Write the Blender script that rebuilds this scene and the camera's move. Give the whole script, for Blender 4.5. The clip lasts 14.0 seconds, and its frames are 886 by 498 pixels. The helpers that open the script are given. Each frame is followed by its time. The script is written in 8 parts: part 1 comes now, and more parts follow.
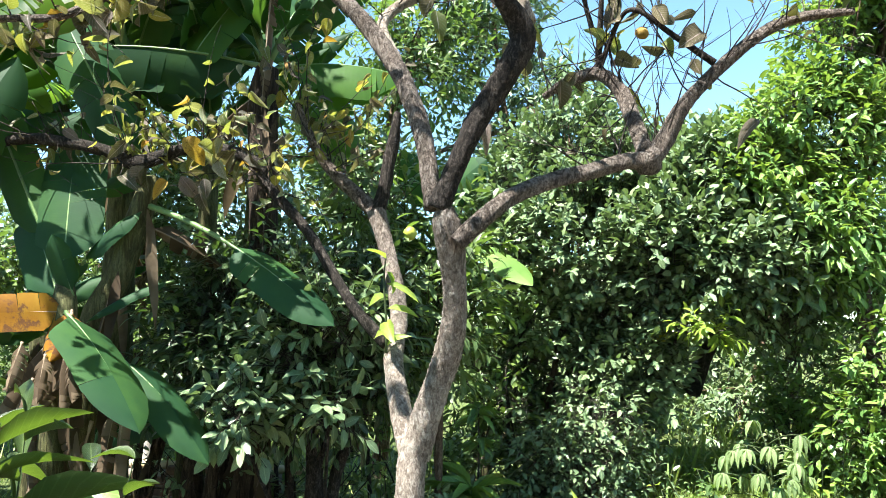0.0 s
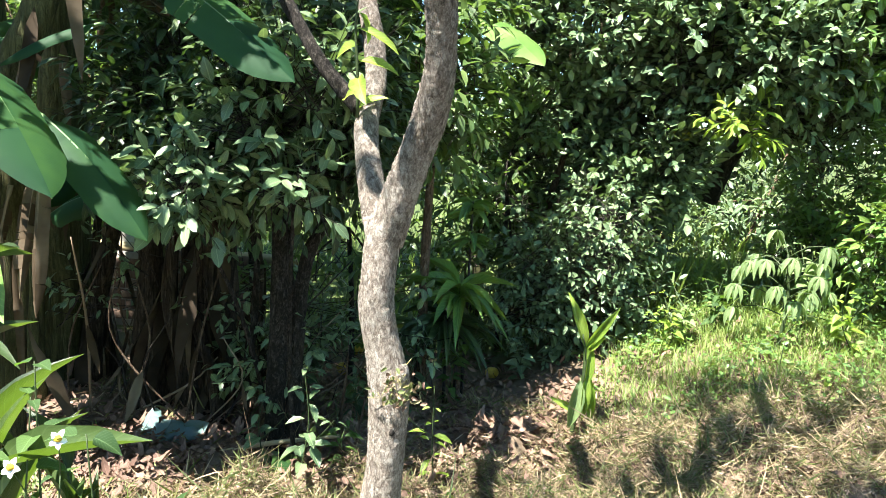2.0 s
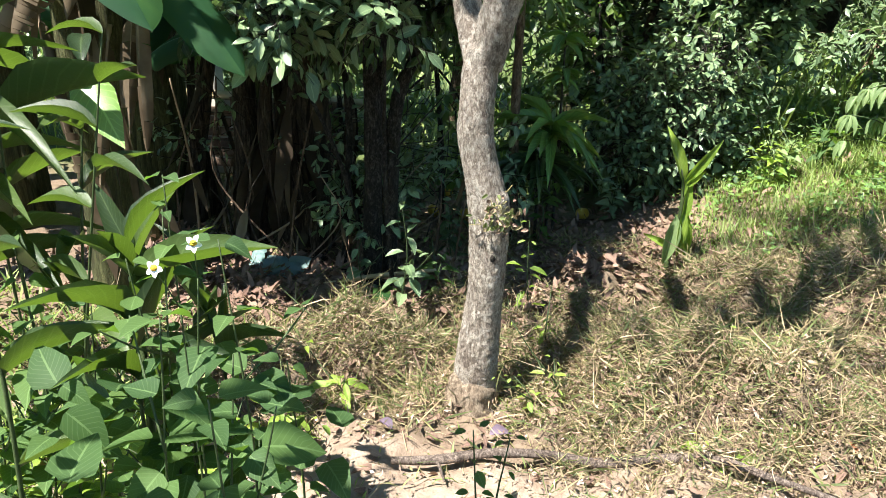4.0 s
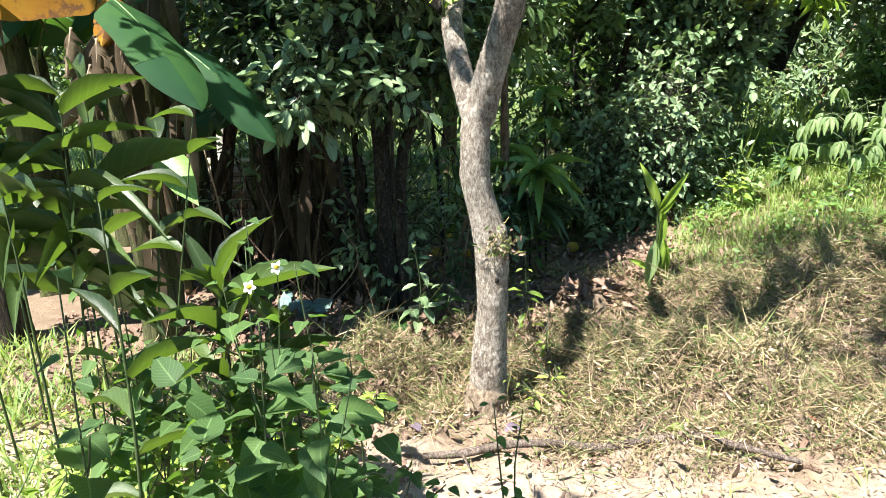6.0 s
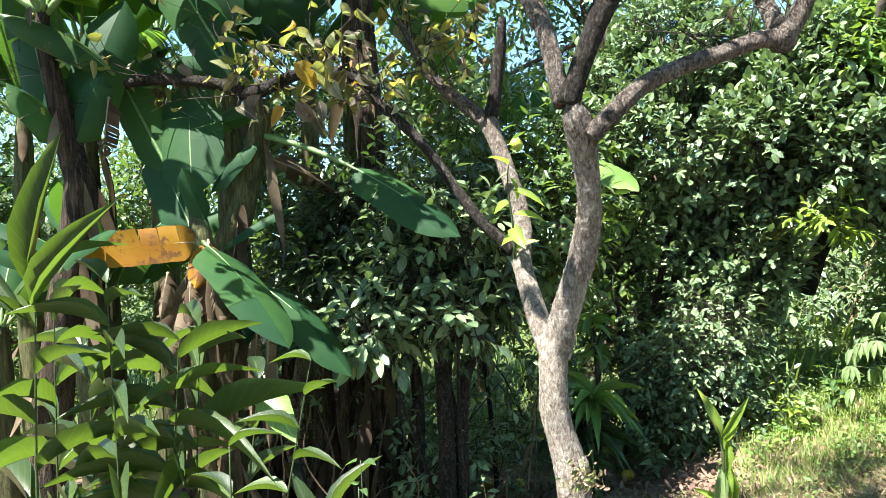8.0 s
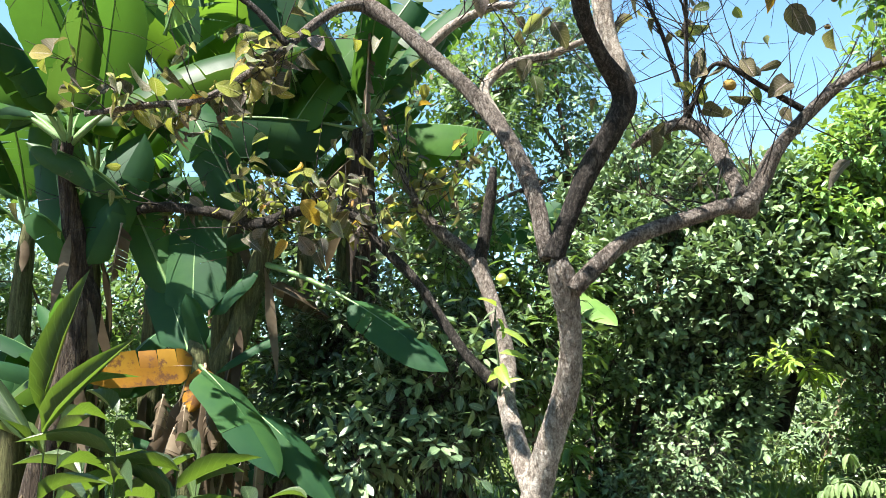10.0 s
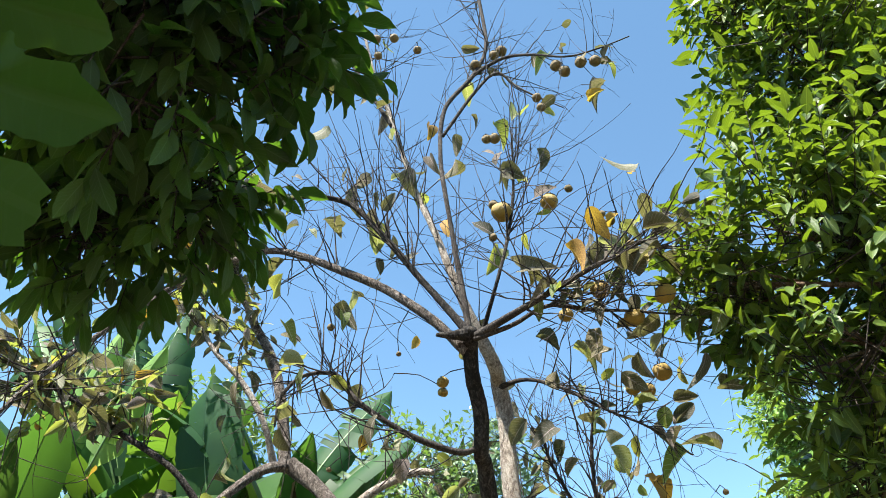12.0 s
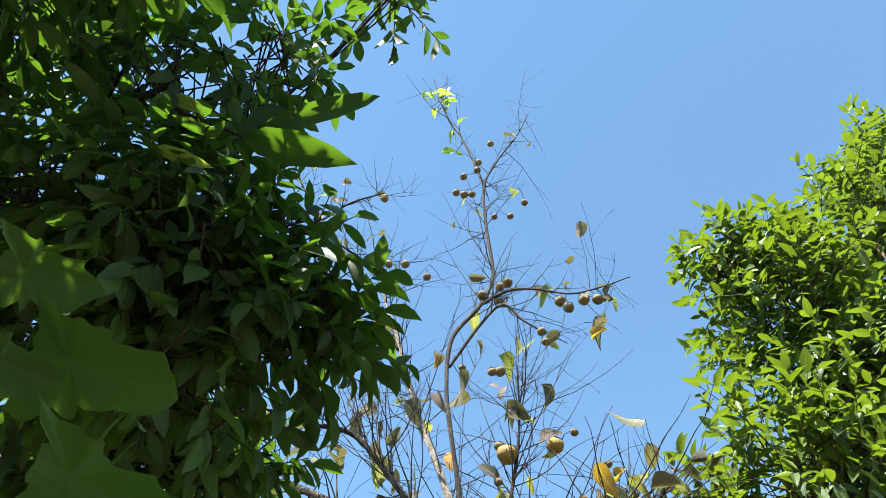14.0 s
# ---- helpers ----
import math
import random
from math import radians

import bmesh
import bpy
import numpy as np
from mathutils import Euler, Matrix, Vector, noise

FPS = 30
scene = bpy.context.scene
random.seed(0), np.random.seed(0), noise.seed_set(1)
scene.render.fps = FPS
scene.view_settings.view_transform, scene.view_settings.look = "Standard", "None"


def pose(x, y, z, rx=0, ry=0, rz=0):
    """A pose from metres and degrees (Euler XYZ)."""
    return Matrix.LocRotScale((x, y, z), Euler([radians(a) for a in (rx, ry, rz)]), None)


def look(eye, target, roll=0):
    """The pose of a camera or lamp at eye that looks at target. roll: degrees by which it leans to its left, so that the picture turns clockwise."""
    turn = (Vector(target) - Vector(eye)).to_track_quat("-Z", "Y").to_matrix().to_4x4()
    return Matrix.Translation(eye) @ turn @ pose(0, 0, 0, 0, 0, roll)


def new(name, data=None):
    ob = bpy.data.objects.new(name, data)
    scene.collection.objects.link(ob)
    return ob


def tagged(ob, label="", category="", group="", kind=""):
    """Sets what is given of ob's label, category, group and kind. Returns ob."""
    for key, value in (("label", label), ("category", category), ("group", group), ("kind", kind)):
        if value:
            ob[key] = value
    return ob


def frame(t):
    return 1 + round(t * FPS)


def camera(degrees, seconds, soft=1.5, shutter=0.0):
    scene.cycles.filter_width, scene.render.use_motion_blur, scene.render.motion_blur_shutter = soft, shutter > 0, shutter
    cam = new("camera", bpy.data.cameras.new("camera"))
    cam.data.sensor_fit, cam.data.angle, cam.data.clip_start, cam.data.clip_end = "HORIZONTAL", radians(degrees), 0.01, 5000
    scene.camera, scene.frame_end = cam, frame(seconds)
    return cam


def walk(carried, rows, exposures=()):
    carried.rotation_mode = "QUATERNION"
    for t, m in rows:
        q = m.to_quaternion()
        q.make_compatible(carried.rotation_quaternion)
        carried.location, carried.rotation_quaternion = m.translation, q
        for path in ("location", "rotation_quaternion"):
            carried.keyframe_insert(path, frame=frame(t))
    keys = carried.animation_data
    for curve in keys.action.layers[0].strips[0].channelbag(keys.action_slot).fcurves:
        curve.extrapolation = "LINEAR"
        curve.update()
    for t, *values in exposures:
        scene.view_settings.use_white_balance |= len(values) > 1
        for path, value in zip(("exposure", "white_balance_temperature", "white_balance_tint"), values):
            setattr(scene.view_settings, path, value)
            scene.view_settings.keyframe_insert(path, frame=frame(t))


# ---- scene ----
cam = camera(62.2, 14.0, soft=0.7)
PATH = [
    (0, (0.237, 0.429, 1.671), (-0.039, 2.400, 1.868), 0.5),
    (0.5, (0.242, 0.921, 1.679), (-0.093, 2.881, 1.893), 0.7),
    (1, (0.258, 0.932, 1.68), (-0.081, 2.898, 1.821), 1.4),
    (1.5, (0.253, 0.963, 1.65), (-0.067, 2.937, 1.615), 2.1),
    (2, (0.237, 1.014, 1.516), (-0.037, 2.969, 1.196), 3.3),
    (2.5, (0.229, 1.034, 1.431), (-0.011, 2.942, 0.882), 4.2),
    (3, (0.21, 1.029, 1.401), (-0.028, 2.904, 0.747), 4.0),
    (3.5, (0.199, 1.023, 1.434), (-0.105, 2.88, 0.753), 3.0),
    (4, (0.181, 0.996, 1.427), (-0.27, 2.812, 0.72), 1.0),
    (4.2, (0.175, 0.982, 1.431), (-0.338, 2.769, 0.692), 0.1),
    (6.3, (0.236, 0.513, 1.507), (-0.175, 2.412, 1.033), -3.4),
    (6.5, (0.216, 0.506, 1.522), (-0.137, 2.437, 1.143), -3.1),
    (7, (0.144, 0.42, 1.593), (-0.126, 2.395, 1.433), -3.0),
    (7.5, (0.084, 0.374, 1.627), (-0.247, 2.346, 1.603), -3.0),
    (7.7, (0.017, 0.397, 1.571), (-0.451, 2.342, 1.571), -3.6),
    (9.8, (0.017, 0.192, 1.677), (-0.418, 2.132, 1.893), -1.3),
    (10, (0.022, 0.177, 1.687), (-0.383, 2.112, 1.994), -1.2),
    (10.5, (0.044, 0.163, 1.759), (-0.256, 2.057, 2.329), -1.7),
    (11, (0.058, 0.136, 1.811), (-0.139, 1.926, 2.682), -2.2),
    (11.5, (0.149, 0.033, 1.912), (-0.029, 1.701, 3.001), -1.6),
    (12, (0.159, -0.068, 1.98), (-0.008, 1.494, 3.217), -1.4),
    (12.5, (0.153, -0.138, 2.02), (-0.003, 1.327, 3.373), -1.0),
    (13, (0.153, -0.18, 2.041), (0.011, 1.182, 3.499), -0.4),
    (13.5, (0.168, -0.216, 2.051), (0.029, 1.045, 3.597), 0.5),
    (14, (0.133, -0.258, 2.074), (0.014, 0.941, 3.669), 0.7),
]
walk(cam, [(t, look(eye, aim, lean)) for t, eye, aim, lean in PATH], exposures=[(0, 2.39), (1.5, 2.54), (2.2, 2.42), (3.0, 2.07), (4.2, 2.0), (6.3, 2.26), (7.7, 2.46), (10.0, 2.31), (11.5, 2.08), (13.0, 2.22), (14, 2.2)])

# ---------------------------------------------------------------- sky and sun
SUN_TO = Vector((-0.31, -0.41, 1.00)).normalized()      # towards the sun: behind the camera, to its left, high
world = bpy.data.worlds.new("sky")
scene.world = world
world.use_nodes = True
wn = world.node_tree.nodes
wl = world.node_tree.links
sky = wn.new("ShaderNodeTexSky")
sky.sky_type = "NISHITA"
sky.sun_disc = False
sky.sun_elevation = math.asin(SUN_TO.z)
sky.sun_rotation = math.atan2(SUN_TO.x, SUN_TO.y)
sky.altitude = 2200
sky.air_density, sky.dust_density, sky.ozone_density = 1.0, 0.0, 1.2
wn["Background"].inputs["Strength"].default_value = 0.092
tint = wn.new("ShaderNodeMix")
tint.data_type, tint.blend_type = "RGBA", "MULTIPLY"
tint.inputs[0].default_value = 1.0
tint.inputs[7].default_value = (0.84, 1.0, 0.92, 1)
wl.new(sky.outputs["Color"], tint.inputs[6])
wl.new(tint.outputs[2], wn["Background"].inputs["Color"])

lamp = bpy.data.lights.new("sun", "SUN")
lamp.energy, lamp.angle, lamp.color = 5.0, radians(0.53), (1.0, 0.965, 0.90)
sun = new("sun", lamp)
sun.matrix_world = look(SUN_TO * 30, (0, 0, 0))

# ---------------------------------------------------------------- tools
def unit(v):
    v = np.asarray(v, float)
    return v / np.maximum(np.linalg.norm(v, axis=-1, keepdims=True), 1e-9)


def mesh_of(name, verts, faces, uvs=None, smooth=True):
    """A mesh from vertex rows and a list of index arrays (one array for each face size); uvs go by vertex."""
    me = bpy.data.meshes.new(name)
    verts = np.asarray(verts, np.float32)
    faces = [np.asarray(f, np.int32) for f in faces if len(f)]
    loops = np.concatenate([f.ravel() for f in faces])
    counts = np.concatenate([np.full(len(f), f.shape[1], np.int32) for f in faces])
    me.vertices.add(len(verts))
    me.vertices.foreach_set("co", verts.ravel())
    me.loops.add(len(loops))
    me.loops.foreach_set("vertex_index", loops)
    me.polygons.add(len(counts))
    me.polygons.foreach_set("loop_start", np.concatenate([[0], np.cumsum(counts)[:-1]]).astype(np.int32))
    if uvs is not None:
        layer = me.uv_layers.new(name="UVMap")
        layer.uv.foreach_set("vector", np.asarray(uvs, np.float32)[loops].ravel())
    me.update(calc_edges=True)
    me.validate()
    if smooth:
        me.polygons.foreach_set("use_smooth", np.ones(len(counts), bool))
    return me


def part(name, me, material, parent=None, label=""):
    """One mesh object, under its thing where one is given."""
    ob = new(name, me)
    if material is not None and not me.materials:
        me.materials.append(material)
    if parent is not None:
        ob.parent = parent
    if label:
        ob["label"] = label
    return ob


def thing(name, at, label, category, group="", kind=""):
    ob = new(name)
    ob.location = at
    ob.empty_display_size = 0.1
    return tagged(ob, label, category, group, kind)


class Batch:
    """Collects vertices and faces of many pieces for one mesh, relative to an origin."""

    def __init__(self, origin=(0, 0, 0)):
        self.v, self.t, self.q, self.uv, self.n, self.o = [], [], [], [], 0, np.asarray(origin, float)

    def add(self, v, tris=(), quads=(), uv=None):
        v = np.asarray(v, float) - self.o
        self.v.append(v)
        if len(tris):
            self.t.append(np.asarray(tris) + self.n)
        if len(quads):
            self.q.append(np.asarray(quads) + self.n)
        self.uv.append(np.asarray(uv, float) if uv is not None else np.zeros((len(v), 2)))
        self.n += len(v)
        return self

    def mesh(self, name, smooth=True):
        f = []
        if self.t:
            f.append(np.concatenate(self.t))
        if self.q:
            f.append(np.concatenate(self.q))
        return mesh_of(name, np.concatenate(self.v), f, np.concatenate(self.uv), smooth)


def spline(points, step):
    """Catmull-Rom through rows of any width, resampled about every step metres."""
    p = np.asarray(points, float)
    if len(p) == 2:
        n = max(2, int(np.linalg.norm(p[1, :3] - p[0, :3]) / step) + 1)
        return p[0] + (p[1] - p[0]) * np.linspace(0, 1, n)[:, None]
    e = np.vstack([2 * p[0] - p[1], p, 2 * p[-1] - p[-2]])
    out = []
    for i in range(len(p) - 1):
        a, b, c, d = e[i:i + 4]
        n = max(1, int(np.linalg.norm(c[:3] - b[:3]) / step))
        t = (np.arange(n) / n)[:, None]
        out.append(0.5 * (2 * b + (c - a) * t + (2 * a - 5 * b + 4 * c - d) * t ** 2 + (3 * b - a - 3 * c + d) * t ** 3))
    return np.vstack([*out, p[-1:]])


def tube(batch, points, sides=10, step=0.03, rough=0.0, seed=0, closed=True, v_scale=1.0):
    """A limb along rows (x, y, z, radius); rough: how lumpy, as a share of the radius."""
    rng = np.random.default_rng(seed)
    p = spline(points, step)
    c, r = p[:, :3], np.maximum(p[:, 3], 0.0008)
    d = unit(np.gradient(c, axis=0))
    ref = np.array([0.0, 1.0, 0.0]) if abs(d[0][1]) < 0.8 else np.array([1.0, 0.0, 0.0])
    us = []
    u = unit(np.cross(d[0], ref))
    for k in d:
        u = unit(u - k * (u @ k))
        us.append(u)
    us = np.array(us)
    ws = np.cross(d, us)
    a = np.linspace(0, 2 * np.pi, sides, endpoint=False)
    n = len(c)
    lump = np.ones((n, sides))
    if rough:
        z = np.cumsum(np.r_[0, np.linalg.norm(np.diff(c, axis=0), axis=1)])
        for k in range(7):
            m, fz, ph = rng.integers(1, 5), rng.uniform(3, 18), rng.uniform(0, 6.28, 2)
            lump += rough * 0.35 * np.sin(m * a[None] + ph[0]) * np.sin(fz * z[:, None] + ph[1] + 1.5 * np.sin(a[None] + ph[0]))
        lump += rough * 0.25 * rng.normal(0, 1, (n, sides))
    rr = r[:, None] * lump
    v = c[:, None] + us[:, None] * (np.cos(a)[None, :, None] * rr[..., None]) + ws[:, None] * (np.sin(a)[None, :, None] * rr[..., None])
    v = v.reshape(-1, 3)
    i, j = np.meshgrid(np.arange(n - 1), np.arange(sides), indexing="ij")
    k = (j + 1) % sides
    q = np.stack([i * sides + j, i * sides + k, (i + 1) * sides + k, (i + 1) * sides + j], -1).reshape(-1, 4)
    tris = []
    if closed:
        v = np.vstack([v, c[0], c[-1] + d[-1] * r[-1] * 0.4])
        b0, b1 = n * sides, n * sides + 1
        for s in range(sides):
            tris += [(b0, (s + 1) % sides, s), (b1, (n - 1) * sides + s, (n - 1) * sides + (s + 1) % sides)]
    length = np.cumsum(np.r_[0, np.linalg.norm(np.diff(c, axis=0), axis=1)]) * v_scale
    uv = np.stack(np.broadcast_arrays(a[None] / 6.283, length[:, None]), -1).reshape(-1, 2)
    if closed:
        uv = np.vstack([uv, [[0.5, 0]], [[0.5, length[-1]]]])
    return batch.add(v, np.array(tris).reshape(-1, 3), q, uv)


LEAF_SHAPES = {
    "oval": ((0.0, 0.0), (0.25, 0.80), (0.55, 1.0), (0.82, 0.62), (1.0, 0.0)),
    "lance": ((0.0, 0.0), (0.2, 0.75), (0.45, 1.0), (0.75, 0.66), (1.0, 0.0)),
    "heart": ((0.0, 0.25), (0.12, 0.95), (0.35, 1.0), (0.7, 0.55), (1.0, 0.0)),
    "mid": ((0.0, 0.0), (0.32, 0.95), (0.7, 0.8), (1.0, 0.0)),
    "far": ((0.0, 0.0), (0.5, 1.0), (1.0, 0.0)),
    "strap": ((0.0, 0.10), (0.08, 0.42), (0.2, 0.78), (0.38, 1.0), (0.56, 0.95), (0.74, 0.68), (0.9, 0.30), (1.0, 0.0)),
    "withered": ((0.0, 0.0), (0.1, 0.5), (0.24, 0.86), (0.42, 1.0), (0.6, 0.9), (0.78, 0.68), (0.91, 0.34), (1.0, 0.0)),
}


def leaf_arrays(shape, P, D, N, L, W, curl=0.2, fold=0.25, wave=0.0, seed=0):
    """Vertices, triangles, quads and uvs of many folded, bent leaves."""
    rng = np.random.default_rng(seed)
    rows = LEAF_SHAPES[shape]
    P, D = np.atleast_2d(P).astype(float), unit(np.atleast_2d(D))
    n = len(P)
    N = np.broadcast_to(np.atleast_2d(N).astype(float), (n, 3))
    N = unit(N - D * np.sum(N * D, 1, keepdims=True) + 1e-6)
    S = np.cross(D, N)
    L, W, curl, fold = [np.broadcast_to(np.asarray(k, float), (n,))[:, None] for k in (L, W, curl, fold)]
    twist = rng.normal(0, 0.25, (n, 1))
    vs, uv = [], []
    for k, (v, w) in enumerate(rows):
        mid = P + D * L * v - N * curl * L * v * v
        last = k == len(rows) - 1
        if (k == 0 and w == 0) or last:
            vs.append(mid)
            uv.append((0.5, v))
            continue
        h = 0.5 * W * w
        wob = wave * L * rng.normal(0, 1, (n, 2))
        tw = twist * v
        vs += [mid - S * h + N * (fold * h - tw * h + wob[:, :1]), mid, mid + S * h + N * (fold * h + tw * h + wob[:, 1:])]
        uv += [(0.0, v), (0.5, v), (1.0, v)]
    m = len(vs)
    V = np.stack(vs, 1).reshape(-1, 3)
    UV = np.tile(np.array(uv), (n, 1))
    tri, quad, at = [], [], 0
    first_row = rows[0][1] == 0
    idx = []
    c = 0
    for k, (v, w) in enumerate(rows):
        if (k == 0 and w == 0) or k == len(rows) - 1:
            idx.append((c,))
            c += 1
        else:
            idx.append((c, c + 1, c + 2))
            c += 3
    for a, b in zip(idx, idx[1:]):
        if len(a) == 1:
            tri += [(a[0], b[1], b[0]), (a[0], b[2], b[1])]
        elif len(b) == 1:
            tri += [(a[0], a[1], b[0]), (a[1], a[2], b[0])]
        else:
            quad += [(a[0], a[1], b[1], b[0]), (a[1], a[2], b[2], b[1])]
    off = (np.arange(n) * m)[:, None, None]
    T = (np.array(tri).reshape(1, -1, 3) + off).reshape(-1, 3)
    Q = (np.array(quad).reshape(1, -1, 4) + off).reshape(-1, 4) if quad else np.zeros((0, 4), int)
    return V, T, Q, UV


def leaf_frame(p, d, n, length, width):
    """The matrix that lays a leaf one metre long and wide (along +y, face +z) at p."""
    d = unit(d)
    n = np.asarray(n, float)
    n = unit(n - d * (n @ d) + 1e-6)
    s = np.cross(d, n)
    m = np.eye(4)
    m[:3, 0], m[:3, 1], m[:3, 2], m[:3, 3] = s * width, d * length, n * length, p
    return Matrix(m.tolist())


TEMPLATES = {}


def leaf_template(shape, material, curl, fold, variant=0):
    key = (shape, material.name, curl, fold, variant)
    if key not in TEMPLATES:
        V, T, Q, UV = leaf_arrays(shape, [[0, 0, 0]], [[0, 1, 0]], [[0, 0, 1]], 1.0, 1.0, curl, fold, 0.028 if shape == "withered" else 0.012, variant)
        TEMPLATES[key] = mesh_of("leaf", V, [T, Q], UV)
        TEMPLATES[key].materials.append(material)
    return TEMPLATES[key]


def leaf_ob(parent, material, p, d, n, length, width, shape="oval", curl=0.22, fold=0.3, variant=0, name="leaf"):
    """One leaf as an object of its own; parent: the thing it grows on, whose place is its origin."""
    ob = new(name, leaf_template(shape, material, curl, fold, variant % (6 if shape == "withered" else 3)))
    ob.parent = parent
    ob.matrix_basis = leaf_frame(np.asarray(p, float) - np.array(parent.location), d, n, length, width)
    return ob


def spray(clumps, twigs, per, length, seed, up=0.35, droop=0.25, shell=0.55, step=0.03, open_angle=(70, 25), gap=0.0, gap_size=2.2):
    """Leaf places for a crown: twigs over ellipsoids (x, y, z, rx, ry, rz), each with leaves set round its end.
    Returns bases, directions, normals, lengths and the twig lines."""
    rng = np.random.default_rng(seed)
    cl = np.array(clumps, float)
    vol = (cl[:, 3] * cl[:, 4] + cl[:, 4] * cl[:, 5] + cl[:, 3] * cl[:, 5])
    pick = rng.choice(len(cl), twigs, p=vol / vol.sum())
    u = unit(rng.normal(0, 1, (twigs, 3)))
    r = shell + (1 - shell) * rng.random(twigs) ** 0.7
    r *= 1 + 0.16 * np.sin(u[:, 0] * 7 + pick) * np.sin(u[:, 2] * 6 + 2 * pick) + rng.normal(0, 0.06, twigs)
    p = cl[pick, :3] + u * r[:, None] * cl[pick, 3:]
    if gap:
        g = np.sin(p[:, 0] * gap_size * 2.1 + 1.3 * seed) * np.sin(p[:, 1] * gap_size * 1.7 + seed) + np.sin(p[:, 2] * gap_size * 2.6 + seed * 0.7) * np.sin((p[:, 0] - p[:, 1]) * gap_size * 1.9)
        keep = g > -1.3 + 1.2 * gap + rng.normal(0, 0.2, twigs)
        p, u, pick = p[keep], u[keep], pick[keep]
    out = unit(u / cl[pick, 3:])
    d = unit(out * 0.8 + np.array([0, 0, up]) + rng.normal(0, 0.38, p.shape))
    n = len(p)
    ref = unit(np.cross(d, rng.normal(0, 1, p.shape)))
    oth = np.cross(d, ref)
    Ps, Ds, Ns, Ls = [], [], [], []
    ph = rng.uniform(0, 6.28, n)
    for j in range(per):
        f = j / max(per - 1, 1)
        a = np.radians(open_angle[0] + (open_angle[1] - open_angle[0]) * f + rng.normal(0, 12, n))
        az = ph + 2.4 * j + rng.normal(0, 0.3, n)
        side = ref * np.cos(az)[:, None] + oth * np.sin(az)[:, None]
        ld = unit(d * np.cos(a)[:, None] + side * np.sin(a)[:, None] + np.array([0, 0, -droop]) * rng.uniform(0.3, 1.5, (n, 1)))
        Ps.append(p + d * (step * j))
        Ds.append(ld)
        Ns.append(unit(d * 0.6 + np.array([0, 0, 0.7]) + rng.normal(0, 0.28, p.shape)))
        Ls.append(length * rng.uniform(0.6, 1.2, n))
    lines = np.stack([p - d * 0.16, p + d * step * per], 1)
    return np.concatenate(Ps), np.concatenate(Ds), np.concatenate(Ns), np.concatenate(Ls), lines


def twig_mesh(batch, lines, radius=0.003):
    """Three-sided twigs, one for each line (start, end)."""
    a, b = lines[:, 0], lines[:, 1]
    d = unit(b - a)
    u = unit(np.cross(d, np.array([0.31, 0.2, 0.93])))
    w = np.cross(d, u)
    n = len(a)
    ring = [u * math.cos(k) + w * math.sin(k) for k in (0, 2.094, 4.189)]
    v = np.stack([a + ring[0] * radius, a + ring[1] * radius, a + ring[2] * radius, b + ring[0] * radius * 0.4, b + ring[1] * radius * 0.4, b + ring[2] * radius * 0.4], 1).reshape(-1, 3)
    q = (np.array([[0, 1, 4, 3], [1, 2, 5, 4], [2, 0, 3, 5]])[None] + (np.arange(n) * 6)[:, None, None]).reshape(-1, 4)
    return batch.add(v, (), q)


def crown(parent, clumps, twigs, per, length, ratio, leaf_mat, twig_mat, seed, shape="oval", near=0, near_to=None, curl=0.2, fold=0.3, name="crown", label="", twig_radius=0.003, **kw):
    """The foliage of a tree: one mesh of leaves, one of twigs, and the leaves nearest to a place as objects of their own."""
    P, D, N, L, lines = spray(clumps, twigs, per, length, seed, **kw)
    o = np.array(parent.location)
    rng = np.random.default_rng(seed + 5)
    if near:
        order = np.argsort(np.linalg.norm(P - np.array(near_to), axis=1))
        first, rest = order[:near], order[near:]
        for k, i in enumerate(first):
            leaf_ob(parent, leaf_mat, P[i], D[i], N[i], L[i], L[i] * ratio, shape, curl, fold, k)
        P, D, N, L = P[rest], D[rest], N[rest], L[rest]
    b = Batch(o)
    V, T, Q, UV = leaf_arrays(shape, P, D, N, L, L * ratio * rng.uniform(0.85, 1.15, len(L)), curl * rng.uniform(0.3, 1.9, len(L)), fold * rng.uniform(0.4, 1.5, len(L)), 0.01, seed)
    b.add(V, T, Q, UV)
    leaves = part(name, b.mesh(name), leaf_mat, parent, label)
    leaves["kind"] = "stuff"
    tb = Batch(o)
    twig_mesh(tb, lines, twig_radius)
    t = part("twig", tb.mesh("twig"), twig_mat, parent)
    t["kind"] = "stuff"
    return leaves

